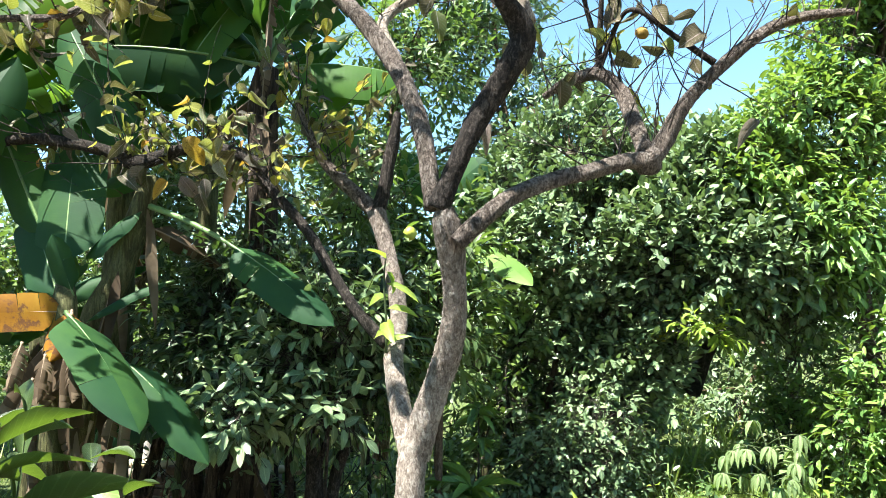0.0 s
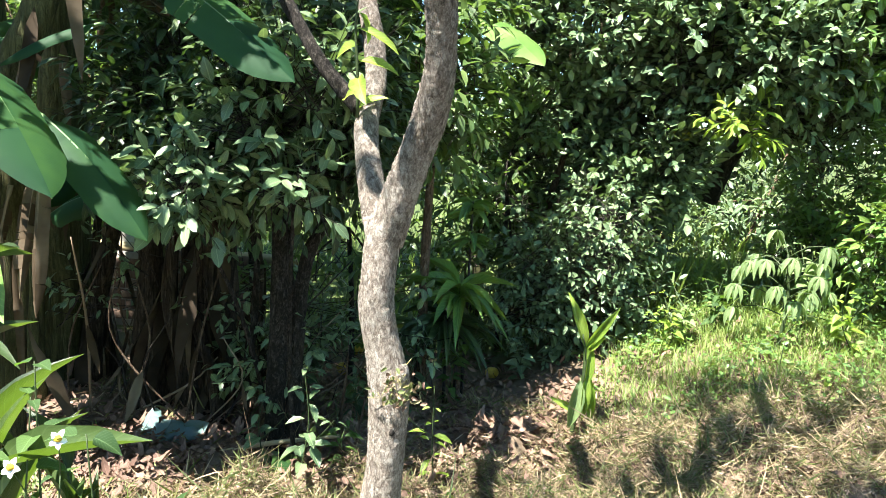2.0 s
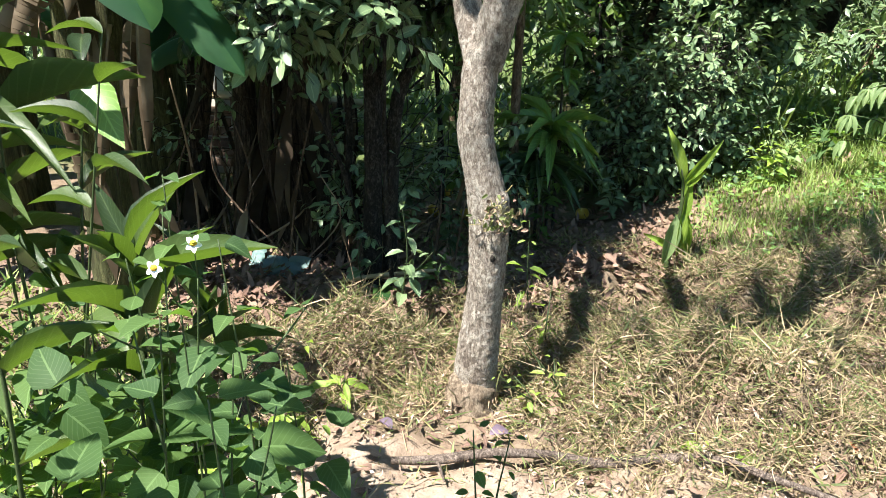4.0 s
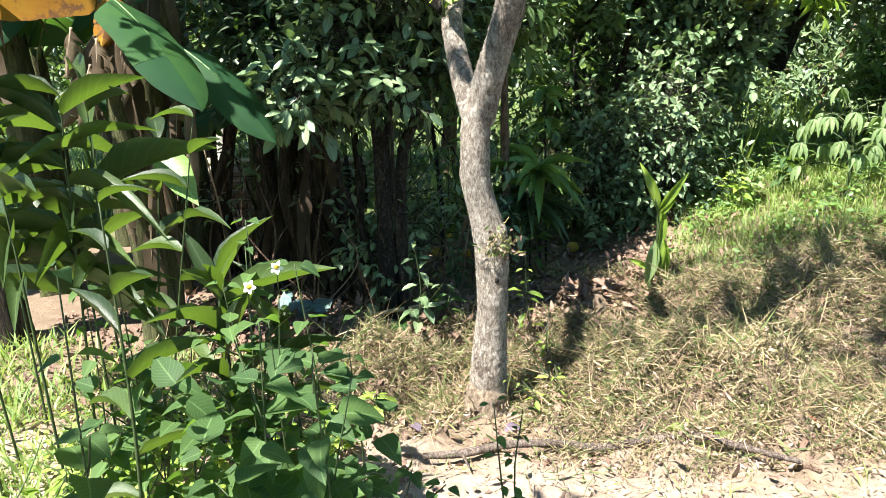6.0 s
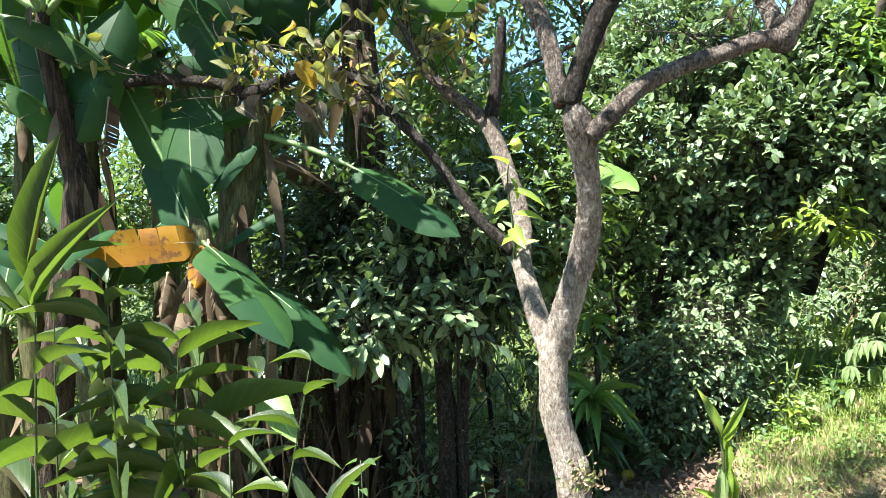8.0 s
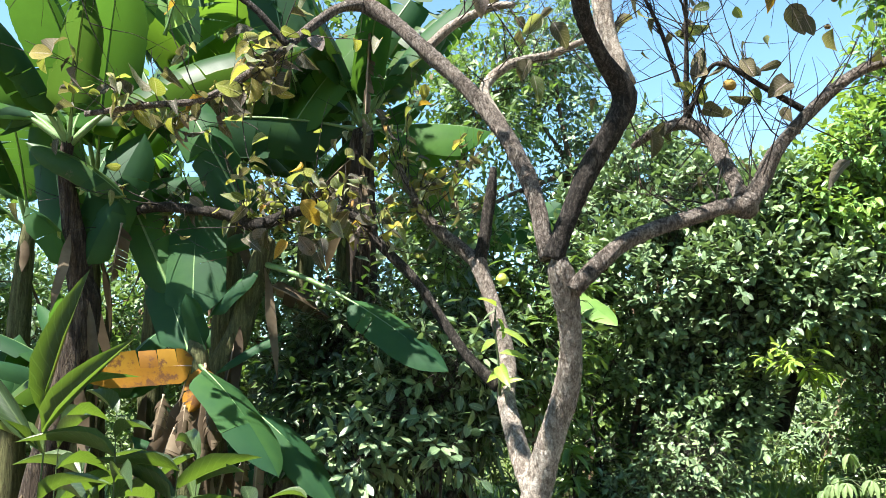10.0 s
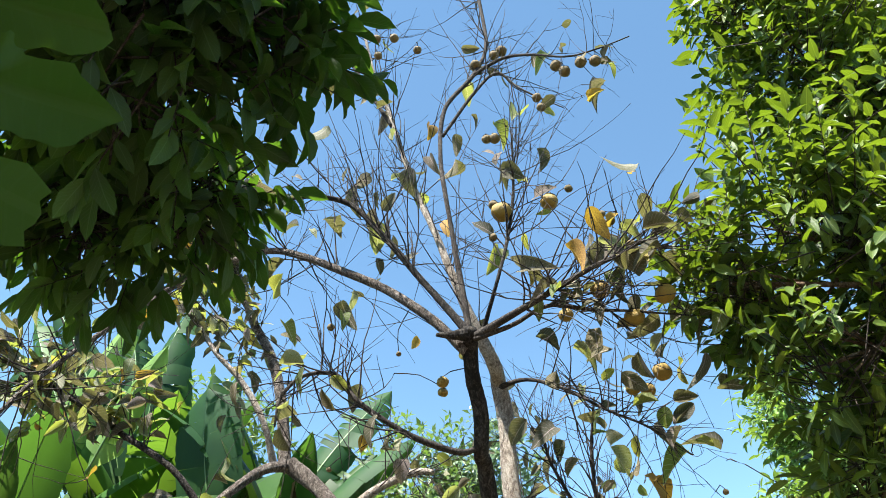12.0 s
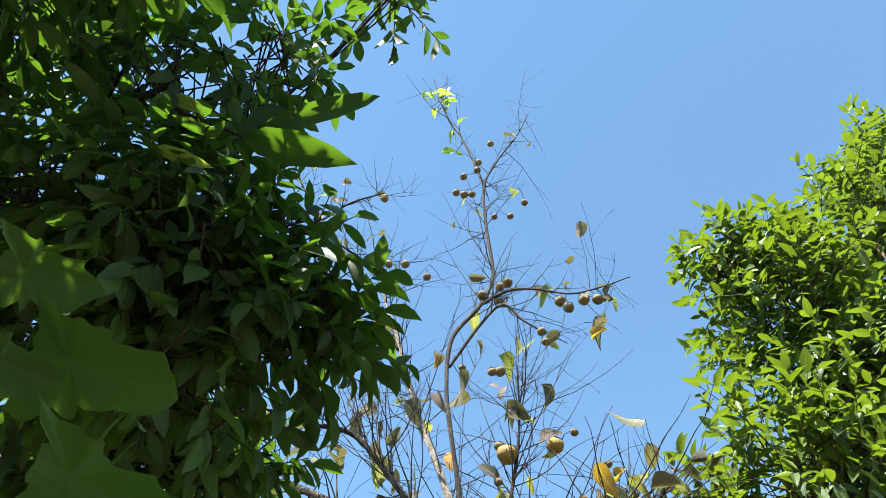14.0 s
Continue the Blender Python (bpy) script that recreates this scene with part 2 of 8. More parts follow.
# ---------------------------------------------------------------- materials
class Nodes:
    def __init__(self, name):
        self.mat = bpy.data.materials.new(name)
        self.mat.use_nodes = True
        self.n, self.l = self.mat.node_tree.nodes, self.mat.node_tree.links
        self.bsdf = self.n["Principled BSDF"]
        self.out = self.n["Material Output"]

    def add(self, kind, **values):
        node = self.n.new(kind)
        for key, value in values.items():
            node.inputs[key.replace("_", " ")].default_value = value
        return node

    def link(self, a, b):
        self.l.new(a, b)

    def coords(self, kind="Object", scale=(1, 1, 1)):
        tc, mp = self.n.new("ShaderNodeTexCoord"), self.n.new("ShaderNodeMapping")
        mp.inputs["Scale"].default_value = scale
        self.link(tc.outputs[kind], mp.inputs["Vector"])
        return mp.outputs["Vector"]

    def noise(self, vec, scale, detail=4, rough=0.6):
        t = self.n.new("ShaderNodeTexNoise")
        t.inputs["Scale"].default_value, t.inputs["Detail"].default_value, t.inputs["Roughness"].default_value = scale, detail, rough
        self.link(vec, t.inputs["Vector"])
        return t.outputs["Fac"]

    def ramp(self, fac, stops):
        r = self.n.new("ShaderNodeValToRGB")
        e = r.color_ramp.elements
        while len(e) < len(stops):
            e.new(0.5)
        for k, (pos, col) in zip(e, stops):
            k.position = pos
            k.color = (*col, 1) if len(col) == 3 else col
        self.link(fac, r.inputs["Fac"])
        return r.outputs["Color"]

    def mix(self, fac, a, b, kind="MIX"):
        m = self.n.new("ShaderNodeMix")
        m.data_type, m.blend_type = "RGBA", kind
        for sock, val in ((m.inputs[0], fac), (m.inputs[6], a), (m.inputs[7], b)):
            if isinstance(val, bpy.types.NodeSocket):
                self.link(val, sock)
            elif isinstance(val, (int, float)):
                sock.default_value = val
            else:
                sock.default_value = (*val, 1)
        return m.outputs[2]

    def math(self, op, a, b=0.0):
        m = self.n.new("ShaderNodeMath")
        m.operation = op
        for sock, val in ((m.inputs[0], a), (m.inputs[1], b)):
            if isinstance(val, bpy.types.NodeSocket):
                self.link(val, sock)
            else:
                sock.default_value = val
        return m.outputs[0]

    def bump(self, height, strength, distance):
        b = self.n.new("ShaderNodeBump")
        b.inputs["Strength"].default_value, b.inputs["Distance"].default_value = strength, distance
        self.link(height, b.inputs["Height"])
        self.link(b.outputs["Normal"], self.bsdf.inputs["Normal"])
        return b.outputs["Normal"]

    def random(self):
        """Random by mesh island and by object together."""
        g, o = self.n.new("ShaderNodeNewGeometry"), self.n.new("ShaderNodeObjectInfo")
        return self.math("FRACT", self.math("ADD", g.outputs["Random Per Island"], o.outputs["Random"]))


def leaf_material(name, stops, glow, rough=0.38, through_share=0.35, veins=0.5, blotch=None, coat=0.0, spec=0.5):
    """A leaf: colours by leaf along the stops, pale midrib and side veins, light that passes through."""
    k = Nodes(name)
    stops = [(r * 1.36 + 0.006, g * 1.10, b * 1.35 + 0.008) for r, g, b in stops]
    col = k.ramp(k.random(), [(i / max(len(stops) - 1, 1), c) for i, c in enumerate(stops)])
    obj = k.coords("Object")
    fine = k.noise(obj, 38, 3)
    col = k.mix(k.math("MULTIPLY", fine, 0.5), col, tuple(c * 0.62 for c in stops[0]))
    sep = k.n.new("ShaderNodeSeparateXYZ")
    uvn = k.n.new("ShaderNodeTexCoord")
    k.link(uvn.outputs["UV"], sep.inputs["Vector"])
    off = k.math("ABSOLUTE", k.math("SUBTRACT", sep.outputs["X"], 0.5))
    rib = k.math("LESS_THAN", off, 0.028)
    side = k.math("SINE", k.math("MULTIPLY", k.math("SUBTRACT", sep.outputs["Y"], k.math("MULTIPLY", off, 0.55)), 62.0))
    side = k.math("MULTIPLY", k.math("GREATER_THAN", side, 0.88), 0.45)
    vein = k.math("MULTIPLY", k.math("MAXIMUM", rib, side), veins)
    col = k.mix(vein, col, tuple(min(1, c * 1.8 + 0.04) for c in stops[-1]))
    if blotch:
        spots = k.ramp(k.noise(obj, 16, 5, 0.7), [(0.52, (0, 0, 0)), (0.62, (1, 1, 1))])
        col = k.mix(spots, col, blotch)
    k.link(col, k.bsdf.inputs["Base Color"])
    k.bsdf.inputs["Roughness"].default_value = rough
    k.bsdf.inputs["Coat Weight"].default_value = coat
    k.bsdf.inputs["Specular IOR Level"].default_value = spec
    k.bsdf.inputs["Coat Roughness"].default_value = 0.3
    k.bump(k.math("ADD", k.math("MULTIPLY", side, -0.6), k.math("MULTIPLY", fine, 0.6)), 0.35, 0.004)
    tr = k.n.new("ShaderNodeBsdfTranslucent")
    k.link(k.mix(0.55, col, glow), tr.inputs["Color"])
    mx = k.n.new("ShaderNodeMixShader")
    mx.inputs[0].default_value = through_share
    k.link(k.bsdf.outputs[0], mx.inputs[1])
    k.link(tr.outputs[0], mx.inputs[2])
    k.link(mx.outputs[0], k.out.inputs["Surface"])
    return k.mat


def bark_material(name, dark, mid, pale, scale=1.0, relief=0.012, patches=None, stretch=0.3, crack=0.3, mottle=0.8, upper=None):
    """Bark: fibres that run up the stem, small flakes of uneven tone with dark edges, broad mottling."""
    k = Nodes(name)
    v = k.coords("Object", (scale, scale, scale * stretch))
    w = k.coords("Object")
    big, fib, fine = k.noise(w, 6.5 * scale, 6, 0.65), k.noise(v, 95, 8, 0.78), k.noise(w, 240, 4, 0.75)
    warp = k.n.new("ShaderNodeTexNoise")
    warp.inputs["Scale"].default_value, warp.inputs["Detail"].default_value = 30, 6
    k.link(v, warp.inputs["Vector"])
    bent = k.mix(0.07, v, warp.outputs["Color"])
    flakes, edges = k.n.new("ShaderNodeTexVoronoi"), k.n.new("ShaderNodeTexVoronoi")
    edges.feature = "DISTANCE_TO_EDGE"
    for node in (flakes, edges):
        node.inputs["Scale"].default_value = 78
        k.link(bent, node.inputs["Vector"])
    sep = k.n.new("ShaderNodeSeparateColor")
    k.link(flakes.outputs["Color"], sep.inputs["Color"])
    tone = sep.outputs["Red"]
    rim = k.ramp(edges.outputs["Distance"], [(0.0, (1, 1, 1)), (0.09, (0, 0, 0))])
    shade = k.math("ADD", k.math("MULTIPLY", fib, 0.72), k.math("ADD", k.math("MULTIPLY", tone, 0.12), k.math("MULTIPLY", big, 0.28)))
    col = k.ramp(shade, [(0.45, dark), (0.55, mid), (0.66, pale)])
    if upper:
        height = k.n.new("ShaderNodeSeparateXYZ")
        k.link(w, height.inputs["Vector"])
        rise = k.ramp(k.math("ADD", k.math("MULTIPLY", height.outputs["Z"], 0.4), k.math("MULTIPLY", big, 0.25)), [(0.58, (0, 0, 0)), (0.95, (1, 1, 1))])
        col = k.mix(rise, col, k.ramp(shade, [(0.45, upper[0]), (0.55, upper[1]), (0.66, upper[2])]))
    stain = k.noise(k.coords("Object", (scale, scale, scale * 0.55)), 24, 7, 0.8)
    col = k.mix(k.ramp(stain, [(0.35, (mottle, mottle, mottle)), (0.45, (0, 0, 0))]), col, tuple(c * 0.8 for c in dark))
    col = k.mix(k.math("MULTIPLY", rim, crack), col, tuple(c * 0.5 for c in dark))
    col = k.mix(k.ramp(fine, [(0.36, (0.75, 0.75, 0.75)), (0.52, (0, 0, 0))]), col, tuple(c * 0.45 for c in mid))
    if patches:
        col = k.mix(k.ramp(k.noise(w, 24, 8, 0.8), [(0.54, (0, 0, 0)), (0.7, (0.6, 0.6, 0.6))]), col, patches)
    k.link(col, k.bsdf.inputs["Base Color"])
    k.bsdf.inputs["Roughness"].default_value = 0.92
    k.bsdf.inputs["Specular IOR Level"].default_value = 0.22
    h = k.math("ADD", k.math("MULTIPLY", fib, 0.8), k.math("ADD", k.math("MULTIPLY", rim, -0.25 * crack / 0.3), k.math("ADD", k.math("MULTIPLY", tone, 0.2 * crack / 0.3), k.math("MULTIPLY", fine, 0.25))))
    k.bump(h, 0.85, relief)
    return k.mat


def plain_material(name, a, b, scale=20.0, rough=0.7, relief=0.004, strength=0.5, spec=0.4):
    k = Nodes(name)
    w = k.coords("Object")
    n1, n2 = k.noise(w, scale, 5), k.noise(w, scale * 6, 3)
    col = k.ramp(n1, [(0.3, a), (0.7, b)])
    col = k.mix(k.math("MULTIPLY", n2, 0.35), col, tuple(c * 0.6 for c in a))
    col = k.mix(k.math("MULTIPLY", k.random(), 0.35), col, tuple(c * 0.55 for c in b))
    k.link(col, k.bsdf.inputs["Base Color"])
    k.bsdf.inputs["Roughness"].default_value = rough
    k.bsdf.inputs["Specular IOR Level"].default_value = spec
    k.bump(n2, strength, relief)
    return k.mat


def banana_material(name, stops, glow, share=0.4, rough=0.35, brown=None, blot=0.64):
    """Banana blade: fine ribs across it from midrib to edge, by the uv's length."""
    k = Nodes(name)
    sep, uvn = k.n.new("ShaderNodeSeparateXYZ"), k.n.new("ShaderNodeTexCoord")
    k.link(uvn.outputs["UV"], sep.inputs["Vector"])
    ribs = k.math("SINE", k.math("MULTIPLY", sep.outputs["Y"], 610.0))
    wide = k.math("SINE", k.math("MULTIPLY", sep.outputs["Y"], 131.0))
    obj = k.coords("Object")
    big = k.noise(obj, 5, 4)
    col = k.ramp(k.math("ADD", k.math("MULTIPLY", big, 0.7), k.math("MULTIPLY", k.random(), 0.3)), [(0.25 + 0.5 * i / max(len(stops) - 1, 1), c) for i, c in enumerate(stops)])
    col = k.mix(k.math("MULTIPLY", k.math("ADD", k.math("MULTIPLY", ribs, 0.5), 0.5), 0.03), col, tuple(c * 0.55 for c in stops[0]))
    edge = k.ramp(k.math("ADD", k.math("ABSOLUTE", k.math("SUBTRACT", sep.outputs["X"], 0.5)), k.math("MULTIPLY", k.noise(obj, 18, 4), 0.12)), [(0.54, (0, 0, 0)), (0.58, (1, 1, 1))])
    if brown:
        col = k.mix(edge, col, brown)
        col = k.mix(k.ramp(k.noise(obj, 9, 6, 0.8), [(blot, (0, 0, 0)), (blot + 0.06, (1, 1, 1))]), col, brown)
    k.link(col, k.bsdf.inputs["Base Color"])
    k.bsdf.inputs["Roughness"].default_value = rough
    k.bsdf.inputs["Specular IOR Level"].default_value = 0.13
    k.bump(k.math("ADD", k.math("MULTIPLY", ribs, 0.12), k.math("ADD", k.math("MULTIPLY", wide, 0.12), k.math("MULTIPLY", big, 0.8))), 0.12, 0.003)
    tr = k.n.new("ShaderNodeBsdfTranslucent")
    k.link(k.mix(0.5, col, glow), tr.inputs["Color"])
    mx = k.n.new("ShaderNodeMixShader")
    mx.inputs[0].default_value = share
    k.link(k.bsdf.outputs[0], mx.inputs[1])
    k.link(tr.outputs[0], mx.inputs[2])
    k.link(mx.outputs[0], k.out.inputs["Surface"])
    return k.mat


M_BARK = bark_material("grey_bark", (0.14, 0.108, 0.085), (0.39, 0.325, 0.265), (0.61, 0.545, 0.465), 1.0, 0.03, (0.57, 0.53, 0.475), 0.6, 0.4, 0.45)
M_BARK_ROUGH = bark_material("rough_bark", (0.045, 0.035, 0.028), (0.19, 0.152, 0.125), (0.40, 0.345, 0.295), 1.0, 0.06, (0.36, 0.32, 0.28), 0.5, 0.9, 0.65)
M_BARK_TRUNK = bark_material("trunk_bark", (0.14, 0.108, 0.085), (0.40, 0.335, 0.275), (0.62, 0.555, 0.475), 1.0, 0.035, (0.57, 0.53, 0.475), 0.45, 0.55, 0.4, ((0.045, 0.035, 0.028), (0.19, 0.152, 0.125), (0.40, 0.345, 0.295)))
# Near-black bark; on the fruit tree it carries the shade of backlit limbs.
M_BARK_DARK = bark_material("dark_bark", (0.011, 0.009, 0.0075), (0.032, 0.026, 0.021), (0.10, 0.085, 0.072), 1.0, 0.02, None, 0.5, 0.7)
M_BARK_BROWN = bark_material("brown_bark", (0.05, 0.032, 0.02), (0.14, 0.09, 0.06), (0.24, 0.18, 0.13), 1.0, 0.01)
# Twig bark is as dark, with the backlit shade in its colour.
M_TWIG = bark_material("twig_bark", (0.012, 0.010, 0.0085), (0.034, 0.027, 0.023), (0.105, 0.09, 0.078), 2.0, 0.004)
M_TWIG_GREEN = plain_material("green_stem", (0.025, 0.045, 0.012), (0.065, 0.095, 0.03), 30, 0.6)
M_CITRUS = leaf_material("citrus_leaf", [(0.044, 0.100, 0.038), (0.072, 0.150, 0.054), (0.108, 0.205, 0.074), (0.16, 0.27, 0.10)], (0.30, 0.50, 0.08), 0.34, 0.16, 0.35, spec=0.42)
M_DARKLEAF = leaf_material("dark_glossy_leaf", [(0.010, 0.030, 0.010), (0.020, 0.054, 0.015), (0.04, 0.092, 0.023), (0.075, 0.14, 0.035)], (0.18, 0.38, 0.03), 0.34, 0.16, 0.4, spec=0.34)
M_BRIGHT = leaf_material("bright_leaf", [(0.035, 0.11, 0.020), (0.060, 0.17, 0.028), (0.105, 0.245, 0.038), (0.165, 0.32, 0.050)], (0.46, 0.68, 0.05), 0.36, 0.24, 0.4)
# Leaf undersides against the light: their shade is put into this dark colour.
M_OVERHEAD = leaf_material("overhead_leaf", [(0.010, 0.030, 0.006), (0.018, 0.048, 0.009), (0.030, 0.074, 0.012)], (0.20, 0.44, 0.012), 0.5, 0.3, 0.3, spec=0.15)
M_HEDGE = leaf_material("hedge_leaf", [(0.032, 0.082, 0.018), (0.062, 0.135, 0.026), (0.11, 0.20, 0.038)], (0.30, 0.52, 0.05), 0.4, 0.26, 0.2)
M_SHADE = leaf_material("shade_tree_leaf", [(0.010, 0.034, 0.004), (0.020, 0.056, 0.006), (0.046, 0.105, 0.009), (0.09, 0.16, 0.012)], (0.40, 0.60, 0.015), 0.4, 0.22, 0.35, spec=0.25)
M_SPROUT = leaf_material("young_leaf", [(0.10, 0.21, 0.02), (0.15, 0.28, 0.03), (0.2, 0.34, 0.04)], (0.5, 0.72, 0.06), 0.38, 0.4, 0.5)
M_WEED = leaf_material("weed_leaf", [(0.02, 0.062, 0.014), (0.034, 0.09, 0.018), (0.062, 0.14, 0.026)], (0.26, 0.5, 0.03), 0.6, 0.3, 0.35, spec=0.15)
M_GINGER = leaf_material("blade_leaf", [(0.011, 0.033, 0.008), (0.020, 0.052, 0.011), (0.05, 0.105, 0.017)], (0.28, 0.48, 0.03), 0.36, 0.22, 0.25, spec=0.25)
M_DRYLEAF = leaf_material("withering_leaf", [(0.03, 0.045, 0.022), (0.055, 0.075, 0.042), (0.10, 0.105, 0.035), (0.045, 0.062, 0.022), (0.17, 0.165, 0.12)], (0.30, 0.30, 0.07), 0.8, 0.22, 0.5, (0.05, 0.04, 0.025), spec=0.15)
M_YELLOWLEAF = leaf_material("yellowing_leaf", [(0.05, 0.105, 0.026), (0.10, 0.165, 0.03), (0.28, 0.26, 0.025), (0.075, 0.14, 0.045), (0.16, 0.21, 0.10), (0.24, 0.27, 0.18)], (0.44, 0.50, 0.05), 0.7, 0.38, 0.5, (0.095, 0.075, 0.025), spec=0.2)
M_LITTER = leaf_material("dead_leaf", [(0.060, 0.045, 0.022), (0.13, 0.10, 0.05), (0.25, 0.20, 0.11), (0.085, 0.058, 0.028), (0.19, 0.15, 0.08)], (0.2, 0.16, 0.08), 0.8, 0.1, 0.3)
M_STRAW = leaf_material("cut_straw", [(0.07, 0.055, 0.026), (0.33, 0.31, 0.14), (0.13, 0.165, 0.045), (0.46, 0.43, 0.22), (0.22, 0.25, 0.08), (0.09, 0.066, 0.034), (0.38, 0.36, 0.16)], (0.5, 0.47, 0.24), 0.75, 0.12, 0.0)
M_GRASS = leaf_material("grass_blade", [(0.08, 0.17, 0.03), (0.13, 0.26, 0.045), (0.19, 0.33, 0.06), (0.28, 0.36, 0.11)], (0.45, 0.6, 0.08), 0.5, 0.35, 0.0)
M_BANANA = banana_material("banana_blade", [(0.012, 0.040, 0.020), (0.018, 0.056, 0.022), (0.034, 0.085, 0.024)], (0.20, 0.44, 0.03), 0.25, 0.58)
M_BANANA_OLD = banana_material("banana_blade_worn", [(0.012, 0.038, 0.013), (0.024, 0.058, 0.016), (0.05, 0.085, 0.022)], (0.20, 0.38, 0.04), 0.24, 0.45, (0.12, 0.085, 0.05))
# Brighter copy for blades with sun behind them; that light is in its colour.
M_BANANA_GLOW = banana_material("banana_blade_lit_through", [(0.022, 0.068, 0.014), (0.036, 0.098, 0.018), (0.06, 0.14, 0.024)], (0.30, 0.54, 0.035), 0.36, 0.5)
# Paler copy of the blade: sunlight and sheen are put into its colour.
M_BANANA_LIT = banana_material("banana_blade_sunlit", [(0.10, 0.20, 0.05), (0.17, 0.29, 0.08), (0.24, 0.37, 0.13)], (0.45, 0.62, 0.12), 0.45, 0.45)
M_BANANA_YELLOW = banana_material("banana_blade_yellow", [(0.12, 0.050, 0.008), (0.23, 0.105, 0.010), (0.29, 0.17, 0.018)], (0.45, 0.25, 0.015), 0.25, 0.65, (0.10, 0.045, 0.018), 0.52)
M_BANANA_DRY = banana_material("banana_blade_dry", [(0.03, 0.021, 0.013), (0.075, 0.054, 0.034), (0.20, 0.155, 0.105)], (0.36, 0.28, 0.16), 0.2, 0.85)
# Darker copy of the dry blade for old stems; the shade is in it.
M_SHEATH = banana_material("shaded_sheath", [(0.018, 0.013, 0.009), (0.055, 0.04, 0.027), (0.16, 0.125, 0.085)], (0.2, 0.14, 0.09), 0.1, 0.9)
M_RIB = plain_material("banana_rib", (0.10, 0.19, 0.06), (0.17, 0.27, 0.09), 12, 0.45)
M_RIB_DRY = plain_material("dry_rib", (0.2, 0.14, 0.09), (0.32, 0.25, 0.17), 12, 0.8)
M_PSEUDO = bark_material("banana_stem", (0.034, 0.034, 0.014), (0.075, 0.078, 0.032), (0.14, 0.14, 0.062), 0.5, 0.008, (0.085, 0.06, 0.034), 0.1)
# Dry stems are darkened too, for the shade under the grove.
M_PSEUDO_DRY = bark_material("banana_stem_dry", (0.018, 0.012, 0.009), (0.052, 0.037, 0.026), (0.13, 0.098, 0.07), 0.5, 0.02, None, 0.12, 0.6)
M_FRUIT = plain_material("ripe_fruit", (0.17, 0.105, 0.018), (0.38, 0.25, 0.035), 26, 0.6, 0.003, 0.6)
M_FRUIT_DULL = plain_material("russet_fruit", (0.09, 0.06, 0.024), (0.21, 0.145, 0.05), 26, 0.7, 0.003, 0.6)
M_CITRUSFRUIT = plain_material("citrus_fruit", (0.30, 0.38, 0.05), (0.5, 0.5, 0.08), 60, 0.42, 0.002, 0.5)
M_DRYVINE = plain_material("dry_vine", (0.2, 0.18, 0.07), (0.38, 0.33, 0.16), 60, 0.8)
M_WILT = leaf_material("wilted_grass", [(0.04, 0.07, 0.016), (0.07, 0.125, 0.025), (0.12, 0.185, 0.04), (0.24, 0.26, 0.085)], (0.38, 0.5, 0.08), 0.65, 0.22, 0.0)
M_FLARE = bark_material("root_flare_bark", (0.085, 0.06, 0.042), (0.23, 0.175, 0.125), (0.36, 0.285, 0.21), 0.8, 0.010, None, 0.4, 0.25)
M_ORANGE = leaf_material("orange_leaf", [(0.18, 0.11, 0.015), (0.30, 0.20, 0.018), (0.33, 0.27, 0.03)], (0.55, 0.40, 0.03), 0.75, 0.35, 0.4, (0.12, 0.06, 0.02))

# ---------------------------------------------------------------- ground
def smooth(a, b, x):
    t = np.clip((np.asarray(x, float) - a) / (b - a), 0, 1)
    return t * t * (3 - 2 * t)


def ground_z(x, y):
    """Height of the ground: level round the tree, a bank that rises to the right, heaps of cut grass, hummocks."""
    x, y = np.asarray(x, float), np.asarray(y, float)
    h = 0.42 * smooth(0.2, 2.4, x + 0.30 * (y - 4.0)) * smooth(2.2, 4.6, y)
    h += 0.5 * smooth(2.2, 7.0, x) * smooth(3.0, 8.0, y)
    h += 0.17 * np.exp(-(((x - 0.56) / 0.36) ** 2 + ((y - 3.38) / 0.22) ** 2) ** 1.6)
    h += 0.10 * np.exp(-(((x - 0.95) / 0.4) ** 2 + ((y - 4.2) / 0.24) ** 2) ** 1.5)
    h += 0.08 * np.exp(-(((x + 0.72) / 0.35) ** 2 + ((y - 3.38) / 0.2) ** 2) ** 1.5)
    h -= 0.06 * smooth(4.3, 5.6, y) * smooth(0.9, -0.4, x)
    tuft = smooth(2.7, 3.1, y) * smooth(5.0, 4.4, y) * smooth(-1.6, -1.0, x) * smooth(2.4, 1.9, x)
    h += tuft * (0.06 * np.sin(x * 19.0 + 2.0 * np.sin(y * 7.0)) * np.sin(y * 17.0 + 1.5 * np.sin(x * 9.0)) + 0.045 * np.sin(x * 8.3 + y * 5.1) * np.sin(y * 9.7 - x * 3.0))
    h *= 1 - 0.85 * np.exp(-((x + 0.24) / 0.2) ** 2 - ((y - 3.12) / 0.2) ** 2)
    near = np.exp(-(x / 9) ** 2 - ((y - 4) / 9) ** 2)
    h -= 0.012 * np.exp(-((x + 0.24) / 0.25) ** 2 - ((y - 3.1) / 0.22) ** 2)
    h += near * (0.018 * np.sin(x * 5.1 + 1.0) * np.sin(y * 4.3) + 0.010 * np.sin(x * 11.7 + y * 3.1) + 0.008 * np.sin(y * 14.3 - x * 6.0))
    return h


def spread(lo, hi, step, far):
    inner = np.arange(lo, hi + 1e-6, step)
    k = np.geomspace(0.12, far, 26)
    return np.concatenate([(lo - k)[::-1], inner, hi + k])


